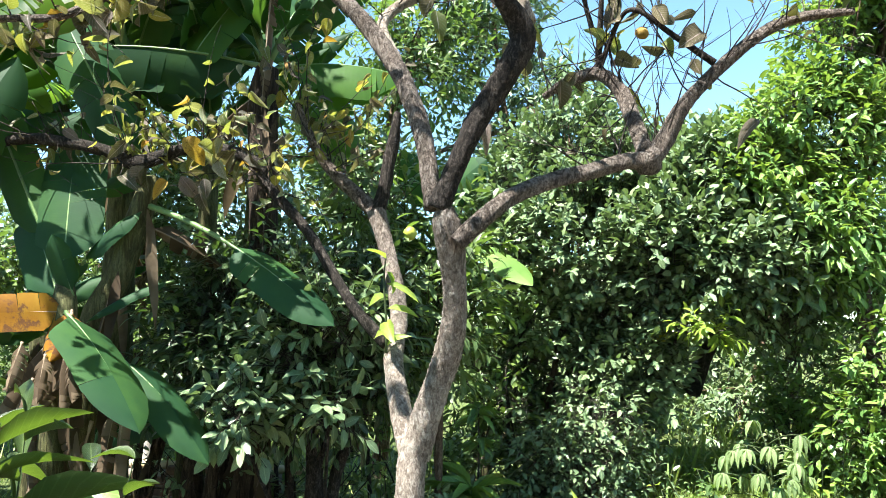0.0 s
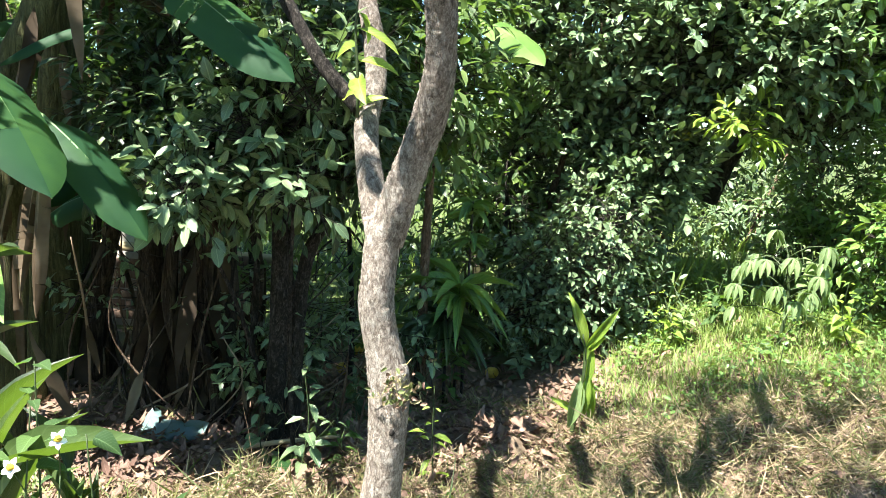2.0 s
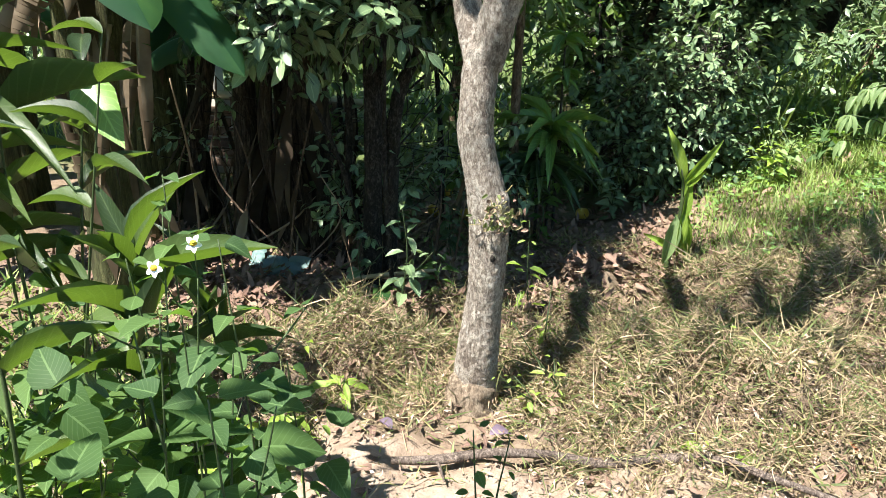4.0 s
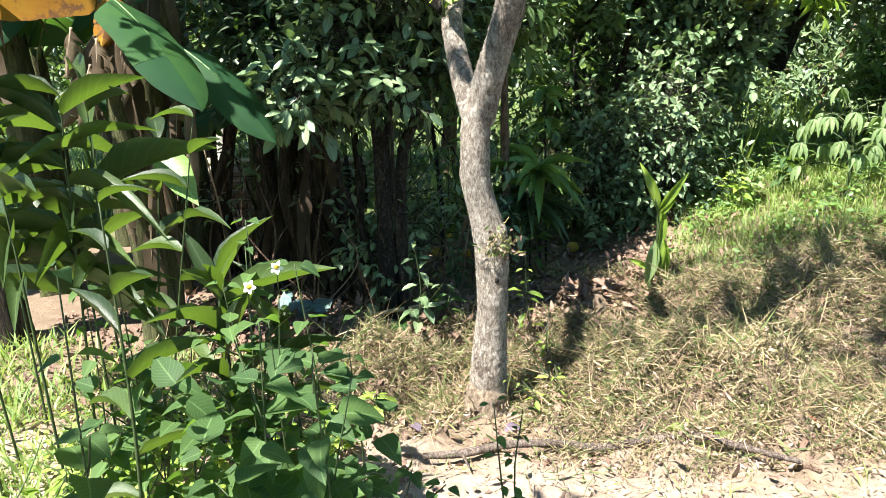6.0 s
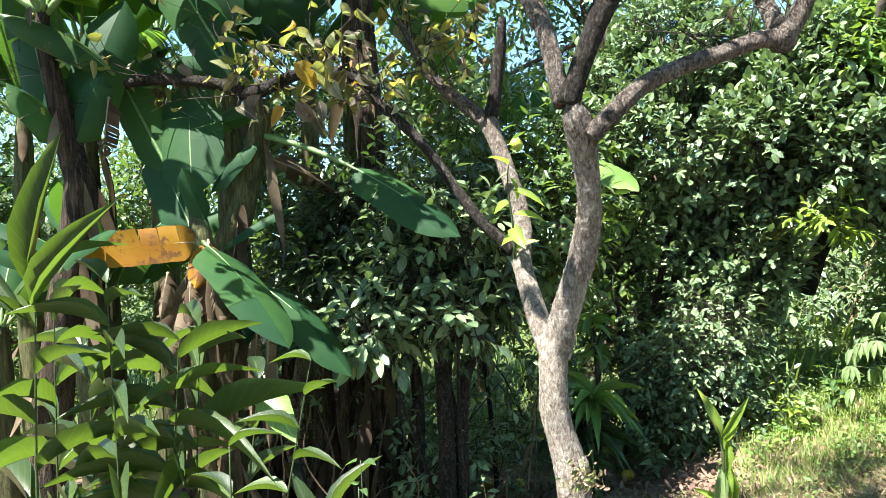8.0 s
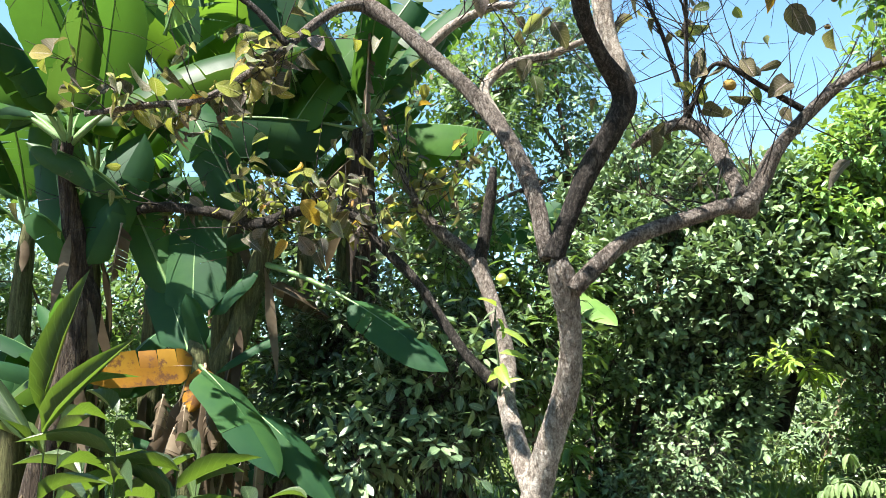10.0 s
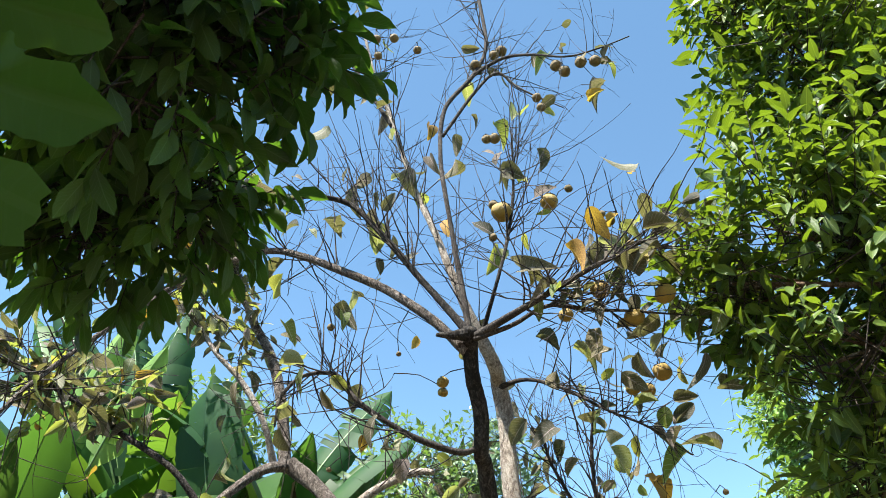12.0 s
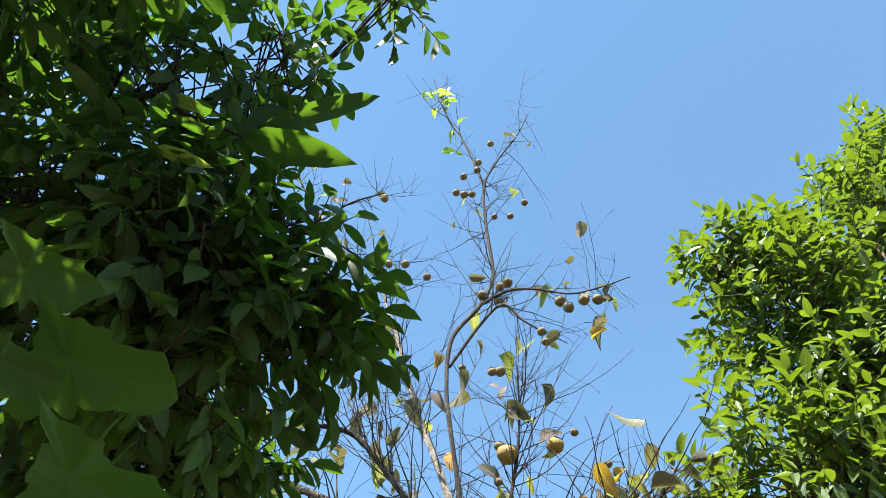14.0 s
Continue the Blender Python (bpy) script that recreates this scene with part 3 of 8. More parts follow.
gx, gy = spread(-2.8, 2.8, 0.04, 900.0), spread(1.4, 7.2, 0.04, 900.0)
GX, GY = np.meshgrid(gx, gy, indexing="ij")
rng = np.random.default_rng(3)
GZ = ground_z(GX, GY) + rng.normal(0, 0.006, GX.shape) * np.exp(-(GX / 5) ** 2 - ((GY - 4) / 5) ** 2)
gi, gj = np.meshgrid(np.arange(len(gx) - 1), np.arange(len(gy) - 1), indexing="ij")
gn = len(gy)
gq = np.stack([gi * gn + gj, (gi + 1) * gn + gj, (gi + 1) * gn + gj + 1, gi * gn + gj + 1], -1).reshape(-1, 4)
k = Nodes("soil")
w = k.coords("Object")
n1, n2, n3, n4 = k.noise(w, 1.1, 5), k.noise(w, 14, 6, 0.7), k.noise(w, 70, 5, 0.7), k.noise(w, 3.2, 5)
col = k.ramp(n2, [(0.25, (0.04, 0.029, 0.020)), (0.5, (0.10, 0.073, 0.052)), (0.75, (0.23, 0.175, 0.13))])
col = k.mix(k.ramp(n1, [(0.48, (0, 0, 0)), (0.6, (0.6, 0.6, 0.6))]), col, (0.42, 0.33, 0.24))
col = k.mix(k.ramp(n4, [(0.56, (0, 0, 0)), (0.68, (0.7, 0.7, 0.7))]), col, (0.10, 0.115, 0.035))
col = k.mix(k.ramp(n3, [(0.34, (0.7, 0.7, 0.7)), (0.52, (0, 0, 0))]), col, (0.06, 0.042, 0.03))
sep = k.n.new("ShaderNodeSeparateXYZ")
k.link(w, sep.inputs["Vector"])
back = k.ramp(k.math("ADD", k.math("MULTIPLY", sep.outputs["Y"], 0.25), k.math("MULTIPLY", n1, 0.2)), [(0.58, (0, 0, 0)), (0.68, (1, 1, 1))])
sand = k.ramp(k.math("ADD", k.math("MULTIPLY", sep.outputs["Y"], 0.25), k.math("MULTIPLY", n4, 0.14)), [(0.775, (1, 1, 1)), (0.83, (0, 0, 0))])
sand = k.math("MULTIPLY", sand, back)
col = k.mix(sand, col, k.ramp(n2, [(0.25, (0.13, 0.095, 0.07)), (0.5, (0.30, 0.225, 0.17)), (0.75, (0.42, 0.33, 0.26))]))
humus = k.ramp(k.math("ADD", k.math("MULTIPLY", sep.outputs["Y"], 0.25), k.math("MULTIPLY", n4, 0.25)), [(0.78, (0, 0, 0)), (0.92, (0.75, 0.75, 0.75))])
col = k.mix(humus, col, k.mix(n2, (0.09, 0.064, 0.044), (0.27, 0.195, 0.135)))
wx, wy = k.math("MULTIPLY", k.math("SUBTRACT", sep.outputs["X"], 1.55), 0.9), k.math("MULTIPLY", k.math("SUBTRACT", sep.outputs["Y"], 3.62), 2.0)
worn = k.ramp(k.math("ADD", k.math("ADD", k.math("MULTIPLY", wx, wx), k.math("MULTIPLY", wy, wy)), k.math("MULTIPLY", n4, 0.4)), [(0.3, (0.85, 0.85, 0.85)), (0.5, (0, 0, 0))])
col = k.mix(worn, col, k.ramp(n2, [(0.25, (0.15, 0.105, 0.08)), (0.5, (0.32, 0.24, 0.19)), (0.75, (0.44, 0.35, 0.28))]))
far = k.ramp(k.math("ADD", k.math("MULTIPLY", sep.outputs["Y"], 0.1), k.math("MULTIPLY", n4, 0.05)), [(0.57, (0, 0, 0)), (0.63, (1, 1, 1))])
col = k.mix(far, col, k.mix(n2, (0.035, 0.05, 0.016), (0.10, 0.13, 0.04)))
k.link(col, k.bsdf.inputs["Base Color"])
k.bsdf.inputs["Roughness"].default_value = 0.95
k.bsdf.inputs["Specular IOR Level"].default_value = 0.2
k.bump(k.math("ADD", n2, k.math("MULTIPLY", n3, 0.5)), 0.9, 0.02)
ground = part("ground", mesh_of("ground", np.stack([GX, GY, GZ], -1).reshape(-1, 3), [gq]), k.mat)
tagged(ground, "brown sandy soil rising to a bank, strewn with cut grass and dead leaves", "ground", kind="structure")


def scatter(seed, n, x0, x1, y0, y1, density):
    """Random places with a density between 0 and 1."""
    r = np.random.default_rng(seed)
    x, y = r.uniform(x0, x1, n), r.uniform(y0, y1, n)
    keep = r.random(n) < density(x, y)
    return x[keep], y[keep], r


def blob(x, y, cx, cy, rx, ry):
    return np.exp(-((x - cx) / rx) ** 2 - ((y - cy) / ry) ** 2)


def patchy(x, y, f=3.0, ph=0.0):
    return 0.5 + 0.25 * np.sin(x * f + ph) * np.sin(y * f * 0.9 + 1 + ph) + 0.25 * np.sin(x * f * 2.3 - y * f * 1.7 + ph)


def lying(seed, x, y, length, width, lift, shape, material, name, label, category, curl=0.2, tilt=0.35, wave=0.03, heap=0.05, flat=0.35):
    """Flat things strewn over the ground as one object of stuff."""
    r = np.random.default_rng(seed)
    n = len(x)
    a = r.uniform(0, 6.283, n)
    z = ground_z(x, y) + lift + r.random(n) ** 1.5 * heap
    d = np.stack([np.cos(a), np.sin(a), r.normal(0, tilt, n)], -1)
    nn = np.stack([r.normal(0, flat, n), r.normal(0, flat, n), np.ones(n)], -1)
    L = length * r.uniform(0.4, 1.4, n)
    V, T, Q, UV = leaf_arrays(shape, np.stack([x, y, z], -1), d, nn, L, width * r.uniform(0.6, 1.3, n), curl * r.normal(0, 1, n), 0.35 * r.normal(0.3, 1, n), wave, seed)
    ob = part(name, mesh_of(name, V, [T, Q], UV), material)
    return tagged(ob, label, category, kind="stuff")


def upright(seed, x, y, height, width, material, name, label, category, lean=0.45, lift=0.0):
    r = np.random.default_rng(seed)
    n = len(x)
    a = r.uniform(0, 6.283, n)
    z = ground_z(x, y) - 0.005 + lift
    d = np.stack([np.cos(a) * r.random(n) * lean, np.sin(a) * r.random(n) * lean, np.ones(n)], -1)
    nn = np.stack([-np.cos(a), -np.sin(a), np.full(n, 0.3)], -1)
    L = height * r.uniform(0.45, 1.3, n)
    V, T, Q, UV = leaf_arrays("far", np.stack([x, y, z], -1), d, nn, L, width * r.uniform(0.6, 1.3, n), r.uniform(-0.1, 0.9, n), 0.3, 0.0, seed)
    ob = part(name, mesh_of(name, V, [T, Q], UV), material)
    return tagged(ob, label, category, kind="stuff")


M_CHAFF = leaf_material("chaff", [(0.06, 0.045, 0.022), (0.30, 0.265, 0.14), (0.13, 0.165, 0.05), (0.42, 0.37, 0.22), (0.16, 0.11, 0.06), (0.20, 0.23, 0.09), (0.50, 0.45, 0.29)], (0.45, 0.42, 0.2), 0.75, 0.12, 0.0)


def straw_density(x, y):
    """Cut grass: thick over the flat and in heaps, thin on the sandy path, in the shade and on the worn patch to the right."""
    d = 0.62 + 1.0 * blob(x, y, 0.6, 3.4, 0.65, 0.4) + 0.8 * blob(x, y, -0.6, 3.35, 0.7, 0.4) + 0.9 * blob(x, y, 1.2, 4.15, 0.8, 0.5) + 0.55 * blob(x, y, 0.2, 3.9, 0.7, 0.5) + 0.6 * blob(x, y, 2.2, 4.8, 0.8, 0.6)
    d -= 1.0 * blob(x, y, 1.5, 3.66, 0.42, 0.2) + 0.5 * blob(x, y, 0.15, 4.3, 0.45, 0.25) + 0.6 * blob(x, y, -1.5, 4.1, 0.6, 0.6)
    d -= 0.9 * blob(x, y, -1.3, 4.0, 0.45, 0.3) + 0.7 * blob(x, y, -0.75, 4.0, 0.4, 0.3) + 0.8 * blob(x, y, 0.0, 4.5, 0.4, 0.3)
    edge = smooth(2.78, 3.15, y + 0.12 * np.sin(x * 5.0) + 0.06 * np.sin(x * 13.0)) * 0.95 + 0.05
    bare = 1 - 0.9 * blob(x, y, -0.18, 3.0, 0.28, 0.16)
    d -= 0.35 * smooth(-0.35, -0.8, x) * (0.4 + patchy(x, y, 5.0, 4.0))
    return np.clip(d, 0, 1) * (0.3 + 0.7 * smooth(0.22, 0.5, patchy(x, y, 9.0))) * (0.45 + 0.55 * smooth(0.25, 0.55, patchy(x, y, 21.0, 1.0))) * edge * bare * smooth(5.6, 4.6, y) * (1 - 0.8 * smooth(4.4, 4.8, y) * smooth(0.3, 0.7, x)) * smooth(2.3, 2.6, y)


def heaped(seed, n, share, length, width, shape, material, name, label, low, thick, flat=1.4, curl=0.9):
    """Clippings that lie in a loose tangled layer, thicker and more upright in the heaps."""
    x, y, r = scatter(seed, n, -2.1, 2.5, 2.5, 5.0, share)
    m = len(x)
    deep = thick * (0.35 + 1.0 * blob(x, y, 0.6, 3.4, 0.55, 0.32) + 0.5 * blob(x, y, -0.65, 3.35, 0.5, 0.3) + 0.5 * blob(x, y, 1.2, 4.2, 0.6, 0.4)) * (0.5 + 0.9 * patchy(x, y, 8.0, 0.5))
    u = r.random(m)
    z = ground_z(x, y) + low + deep * u
    a = r.uniform(0, 6.283, m)
    d = np.stack([np.cos(a), np.sin(a), r.normal(0.1, 0.25, m) + 0.5 * (deep / thick) * r.normal(0.1, 0.6, m)], -1)
    nn = np.stack([r.normal(0, flat, m), r.normal(0, flat, m), np.ones(m)], -1)
    L = length * r.uniform(0.35, 1.5, m)
    V, T, Q, UV = leaf_arrays(shape, np.stack([x, y, z], -1), d, nn, L, width * r.uniform(0.6, 1.4, m), curl * r.normal(0, 1, m), 0.5 * r.normal(0, 1, m), 0.02 if shape == "far" and width > 0.008 else 0.0, seed)
    tagged(part(name, mesh_of(name, V, [T, Q], UV), material), label, "cut grass", kind="stuff")


heaped(11, 150000, straw_density, 0.055, 0.0036, "far", M_STRAW, "cut_grass", "pale dry cut grass lying in tangled heaps round the tree", 0.004, 0.125)
heaped(13, 115000, lambda x, y: straw_density(x, y) * (0.35 + 0.65 * patchy(x, y, 4.0, 2.0)), 0.055, 0.004, "far", M_WILT, "cut_green_grass", "wilting green grass clippings mixed into the heaps", 0.01, 0.12)
heaped(25, 185000, lambda x, y: np.clip(straw_density(x, y) + 0.03 * smooth(2.5, 2.8, y), 0, 1), 0.02, 0.0085, "far", M_CHAFF, "chopped_leaves", "shredded pale leaves and chaff among the clippings", 0.004, 0.085, 0.9, 0.7)
def heap_density(x, y):
    """The loose strands: in the heaps and, thinly, between them."""
    return np.clip(1.0 * blob(x, y, 0.56, 3.36, 0.4, 0.24) + 0.8 * blob(x, y, 0.95, 4.15, 0.45, 0.28) + 0.7 * blob(x, y, -0.72, 3.36, 0.4, 0.24) + 0.4 * blob(x, y, 1.5, 4.4, 0.5, 0.3) + 0.06, 0, 1) * smooth(2.8, 3.1, y) * (0.25 + 0.75 * smooth(0.3, 0.6, patchy(x, y, 13.0, 2.0)))


heaped(31, 36000, heap_density, 0.075, 0.0042, "lance", M_STRAW, "loose_straw", "bent straws lying loose on the heaps of cut grass", 0.015, 0.10, 1.2, 1.3)
heaped(33, 30000, heap_density, 0.055, 0.007, "lance", M_WILT, "loose_stems", "wilted green stems and blades on the heaps of cut grass", 0.02, 0.10, 1.2, 1.2)
x, y, r = scatter(15, 42000, -2.8, 2.8, 1.6, 6.0, lambda x, y: np.clip(1.0 * blob(x, y, -1.2, 3.9, 1.1, 0.9) + 0.9 * blob(x, y, 0.2, 4.5, 0.9, 0.6) + 0.6 * blob(x, y, 1.5, 3.6, 0.6, 0.4) + 0.5 * blob(x, y, -0.4, 5.2, 0.8, 0.6) + 0.16 * smooth(3.0, 3.8, y) + 0.02, 0, 1) * (0.3 + 0.7 * patchy(x, y, 6, 2)))
lying(16, x, y, 0.05, 0.023, 0.006, "mid", M_LITTER, "leaf_litter", "curled brown dead leaves strewn over the soil", "dead leaves", 0.5, 0.35, 0.05, 0.03)
x, y, r = scatter(35, 5200, -2.4, 0.9, 3.3, 5.4, lambda x, y: np.clip(1.1 * blob(x, y, -1.25, 4.0, 0.6, 0.35) + 0.9 * blob(x, y, -0.55, 4.1, 0.45, 0.3) + 0.9 * blob(x, y, 0.1, 4.6, 0.5, 0.35) + 0.04, 0, 1))
lying(36, x, y, 0.065, 0.032, 0.012, "mid", M_LITTER, "fallen_leaves", "broad curled brown leaves lying loose under the trees", "dead leaves", 0.5, 0.35, 0.06, 0.05)
x, y, r = scatter(17, 72000, 0.2, 4.2, 4.2, 8.0, lambda x, y: np.clip(smooth(4.3, 4.9, y) * smooth(0.45, 0.8, x + 0.12 * (5 - y)) * (0.4 + 0.6 * patchy(x, y, 5, 1)), 0, 1))
upright(18, x, y, 0.10, 0.006, M_GRASS, "grass", "bright green grass growing on the sunny bank", "grass")
x, y, r = scatter(19, 26000, -2.2, 2.6, 2.4, 5.5, lambda x, y: 0.08 * (patchy(x, y, 6, 3) * patchy(x, y, 2.3, 1) > 0.36) + 0.012)
upright(20, x, y, 0.06, 0.007, M_GRASS, "sparse_grass", "thin green grass shoots among the clippings", "grass", 0.8)
x, y, r = scatter(21, 16000, 0.5, 4.0, 4.4, 7.5, lambda x, y: 0.55 * (patchy(x, y, 4, 5) > 0.5) + 0.06)
lying(22, x, y, 0.034, 0.024, 0.04, "mid", M_BRIGHT, "low_weeds", "low round-leaved weeds creeping through the grass", "weeds", 0.2, 0.3, 0.01, 0.10)
x, y, r = scatter(37, 9000, -4.2, -1.15, 1.8, 3.5, lambda x, y: (0.25 + 0.75 * (patchy(x, y, 3.1, 1.0) > 0.45)) * smooth(-1.15, -1.45, x))
upright(38, x, y, 0.13, 0.011, M_GRASS, "edge_grass", "green grass and herbs growing under the canes", "grass", 0.9)
x, y, r = scatter(27, 9000, -7.0, 7.0, -7.0, 2.0, lambda x, y: 0.15 + 0.7 * (patchy(x, y, 1.6, 2.0) > 0.42))
upright(28, x, y, 0.16, 0.012, M_GRASS, "path_grass", "uneven green grass growing along the path", "grass", 0.9)
x, y, r = scatter(23, 14000, -9.0, 9.0, 6.0, 13.0, lambda x, y: 0.5 + 0 * x)
upright(24, x, y, 0.4, 0.02, M_GRASS, "tall_grass", "tall green grass growing behind the trees", "grass", 0.6)

# ---------------------------------------------------------------- the fruit tree
tree = thing("fruit_tree", (-0.24, 3.20, 0.0), "grey-barked persimmon-like fruit tree, nearly leafless, hung with brown-yellow fruit", "fruit tree")
TO = np.array(tree.location)


def limb(name, points, material, sides=12, rough=0.10, seed=0, step=0.02, label=""):
    b = Batch(TO)
    tube(b, points, sides, step, rough, seed)
    return part(name, b.mesh(name), material, tree, label)


TRUNK = [(-0.25, 3.20, -0.12, 0.12), (-0.244, 3.200, -0.021, 0.0943), (-0.246, 3.200, 0.064, 0.0778), (-0.237, 3.200, 0.200, 0.0706), (-0.225, 3.200, 0.370, 0.0616), (-0.216, 3.200, 0.512, 0.0622), (-0.214, 3.200, 0.666, 0.0644), (-0.229, 3.200, 0.758, 0.0619), (-0.253, 3.200, 0.864, 0.0558), (-0.268, 3.200, 0.960, 0.0568), (-0.265, 3.200, 1.054, 0.0543), (-0.263, 3.220, 1.152, 0.0556), (-0.255, 3.220, 1.214, 0.0499)]
STEM_L = [(-0.266, 3.220, 1.141, 0.0446), (-0.316, 3.300, 1.270, 0.0444), (-0.366, 3.400, 1.426, 0.0405), (-0.398, 3.500, 1.537, 0.0422), (-0.400, 3.600, 1.659, 0.0375), (-0.440, 3.700, 1.832, 0.0389), (-0.510, 3.800, 2.039, 0.0381), (-0.566, 3.850, 2.194, 0.0457)]
STEM_L_FORK = [(-0.566, 3.850, 2.187, 0.0389), (-0.666, 3.880, 2.280, 0.0348), (-0.786, 3.900, 2.389, 0.0305), (-0.876, 3.900, 2.495, 0.0259), (-0.929, 3.900, 2.602, 0.0213), (-0.996, 3.900, 2.756, 0.0142)]
STEM_L_DEAD = [(-0.566, 3.850, 2.182, 0.0411), (-0.528, 3.850, 2.319, 0.0319), (-0.505, 3.850, 2.455, 0.0296), (-0.486, 3.850, 2.568, 0.0273), (-0.471, 3.850, 2.680, 0.0181)]
STEM_R = [(-0.253, 3.220, 1.160, 0.0499), (-0.223, 3.210, 1.280, 0.0531), (-0.178, 3.190, 1.400, 0.0542), (-0.128, 3.150, 1.535, 0.0513), (-0.094, 3.100, 1.680, 0.0466), (-0.088, 3.050, 1.826, 0.0455), (-0.101, 3.000, 1.956, 0.0476), (-0.112, 2.980, 2.031, 0.0456), (-0.109, 2.970, 2.076, 0.0266)]
BRANCH_L = [(-0.439, 3.560, 1.571, 0.0290), (-0.581, 3.560, 1.714, 0.0252), (-0.699, 3.580, 1.888, 0.0236), (-0.838, 3.600, 2.088, 0.0241), (-1.044, 3.620, 2.303, 0.0248), (-1.064, 3.620, 2.376, 0.0286), (-1.255, 3.630, 2.468, 0.0263), (-1.457, 3.640, 2.472, 0.0267), (-1.696, 3.650, 2.415, 0.0352), (-1.840, 3.650, 2.471, 0.0300), (-2.046, 3.650, 2.522, 0.0275), (-2.296, 3.660, 2.552, 0.0279), (-2.516, 3.660, 2.524, 0.0253), (-2.806, 3.660, 2.506, 0.0200)]
LIMB_A = [(-0.155, 2.980, 2.071, 0.0340), (-0.200, 3.030, 2.327, 0.0345), (-0.268, 3.100, 2.511, 0.0350), (-0.346, 3.190, 2.678, 0.0378), (-0.476, 3.250, 2.866, 0.0359), (-0.668, 3.300, 3.083, 0.0351), (-0.853, 3.370, 3.293, 0.0366), (-1.012, 3.410, 3.430, 0.0427)]
LIMB_A_LEFT = [(-1.012, 3.410, 3.430, 0.0308), (-1.120, 3.300, 3.371, 0.0240), (-1.227, 3.150, 3.196, 0.0209), (-1.274, 3.020, 3.056, 0.0181), (-1.419, 2.950, 2.922, 0.0176), (-1.593, 2.900, 2.817, 0.0156), (-1.795, 2.850, 2.797, 0.0130), (-2.071, 2.800, 2.766, 0.0120)]
LIMB_A_UP = [(-1.045, 3.410, 3.430, 0.0339), (-1.107, 3.420, 3.790, 0.0280), (-1.205, 3.420, 4.088, 0.0271), (-1.355, 3.420, 4.354, 0.0239), (-1.485, 3.420, 4.675, 0.0207), (-1.615, 3.420, 4.931, 0.0170), (-1.801, 3.420, 5.303, 0.0111)]
LIMB_A_UP_B = [(-1.088, 3.380, 3.420, 0.0205), (-1.149, 3.300, 3.628, 0.0168), (-1.282, 3.250, 3.848, 0.0152), (-1.448, 3.200, 4.027, 0.0135), (-1.601, 3.200, 4.283, 0.0120), (-1.713, 3.200, 4.529, 0.0103), (-1.819, 3.200, 4.831, 0.0064)]
LIMB_A_LOW = [(-1.249, 3.020, 3.077, 0.0161), (-1.410, 2.950, 3.265, 0.0152), (-1.708, 2.900, 3.456, 0.0134), (-1.957, 2.850, 3.619, 0.0126), (-2.174, 2.800, 3.737, 0.0106), (-2.387, 2.750, 3.824, 0.0085)]
LIMB_A_BOW = [(-0.338, 3.190, 2.690, 0.0243), (-0.426, 3.300, 2.894, 0.0232), (-0.325, 3.400, 3.040, 0.0228), (-0.140, 3.500, 3.112, 0.0208), (0.002, 3.500, 3.159, 0.0166), (0.173, 3.500, 3.219, 0.0083)]
LIMB_A_BOW_B = [(-0.703, 3.370, 3.153, 0.0246), (-0.570, 3.400, 3.273, 0.0223), (-0.413, 3.500, 3.387, 0.0202), (-0.297, 3.500, 3.386, 0.0144)]
LIMB_B = [(-0.139, 2.970, 2.069, 0.0413), (-0.082, 2.960, 2.197, 0.0378), (0.006, 2.950, 2.388, 0.0401), (0.109, 2.940, 2.547, 0.0423), (0.163, 2.940, 2.681, 0.0448), (0.081, 2.850, 2.808, 0.0326), (0.022, 2.750, 2.935, 0.0302), (0.006, 2.660, 3.081, 0.0279), (0.001, 2.570, 3.071, 0.0259), (0.013, 2.500, 3.199, 0.0276), (-0.007, 2.420, 3.324, 0.0312), (-0.004, 2.350, 3.426, 0.0328), (0.002, 2.300, 3.459, 0.0270)]
LIMB_C = [(0.165, 2.940, 2.718, 0.0445), (0.113, 2.950, 2.918, 0.0369), (0.098, 2.950, 3.150, 0.0357), (0.094, 2.950, 3.397, 0.0370), (0.077, 2.920, 3.540, 0.0349), (0.065, 2.800, 3.584, 0.0297), (-0.019, 2.700, 3.758, 0.0239), (-0.096, 2.650, 3.990, 0.0196), (-0.160, 2.650, 4.211, 0.0164), (-0.280, 2.650, 4.575, 0.0132), (-0.409, 2.650, 5.111, 0.0112), (-0.518, 2.650, 5.505, 0.0086), (-0.602, 2.650, 5.948, 0.0092)]
LIMB_C_B = [(-0.401, 2.650, 5.026, 0.0111), (-0.616, 2.620, 5.500, 0.0104), (-0.852, 2.600, 6.023, 0.0095), (-1.064, 2.600, 6.419, 0.0081), (-1.268, 2.600, 6.909, 0.0054)]
LIMB_C_C = [(-1.007, 2.600, 6.306, 0.0079), (-0.810, 2.550, 6.422, 0.0070), (-0.562, 2.500, 6.445, 0.0050)]
LIMB_D = [(-0.021, 2.350, 3.390, 0.0214), (-0.150, 2.350, 3.548, 0.0204), (-0.346, 2.370, 3.727, 0.0195), (-0.529, 2.370, 3.838, 0.0181), (-0.724, 2.380, 3.950, 0.0167), (-0.879, 2.400, 4.012, 0.0152), (-1.047, 2.350, 3.926, 0.0139), (-1.181, 2.300, 3.829, 0.0127), (-1.319, 2.250, 3.653, 0.0113), (-1.485, 2.200, 3.466, 0.0100), (-1.588, 2.100, 3.231, 0.0086), (-1.608, 2.000, 3.021, 0.0058)]
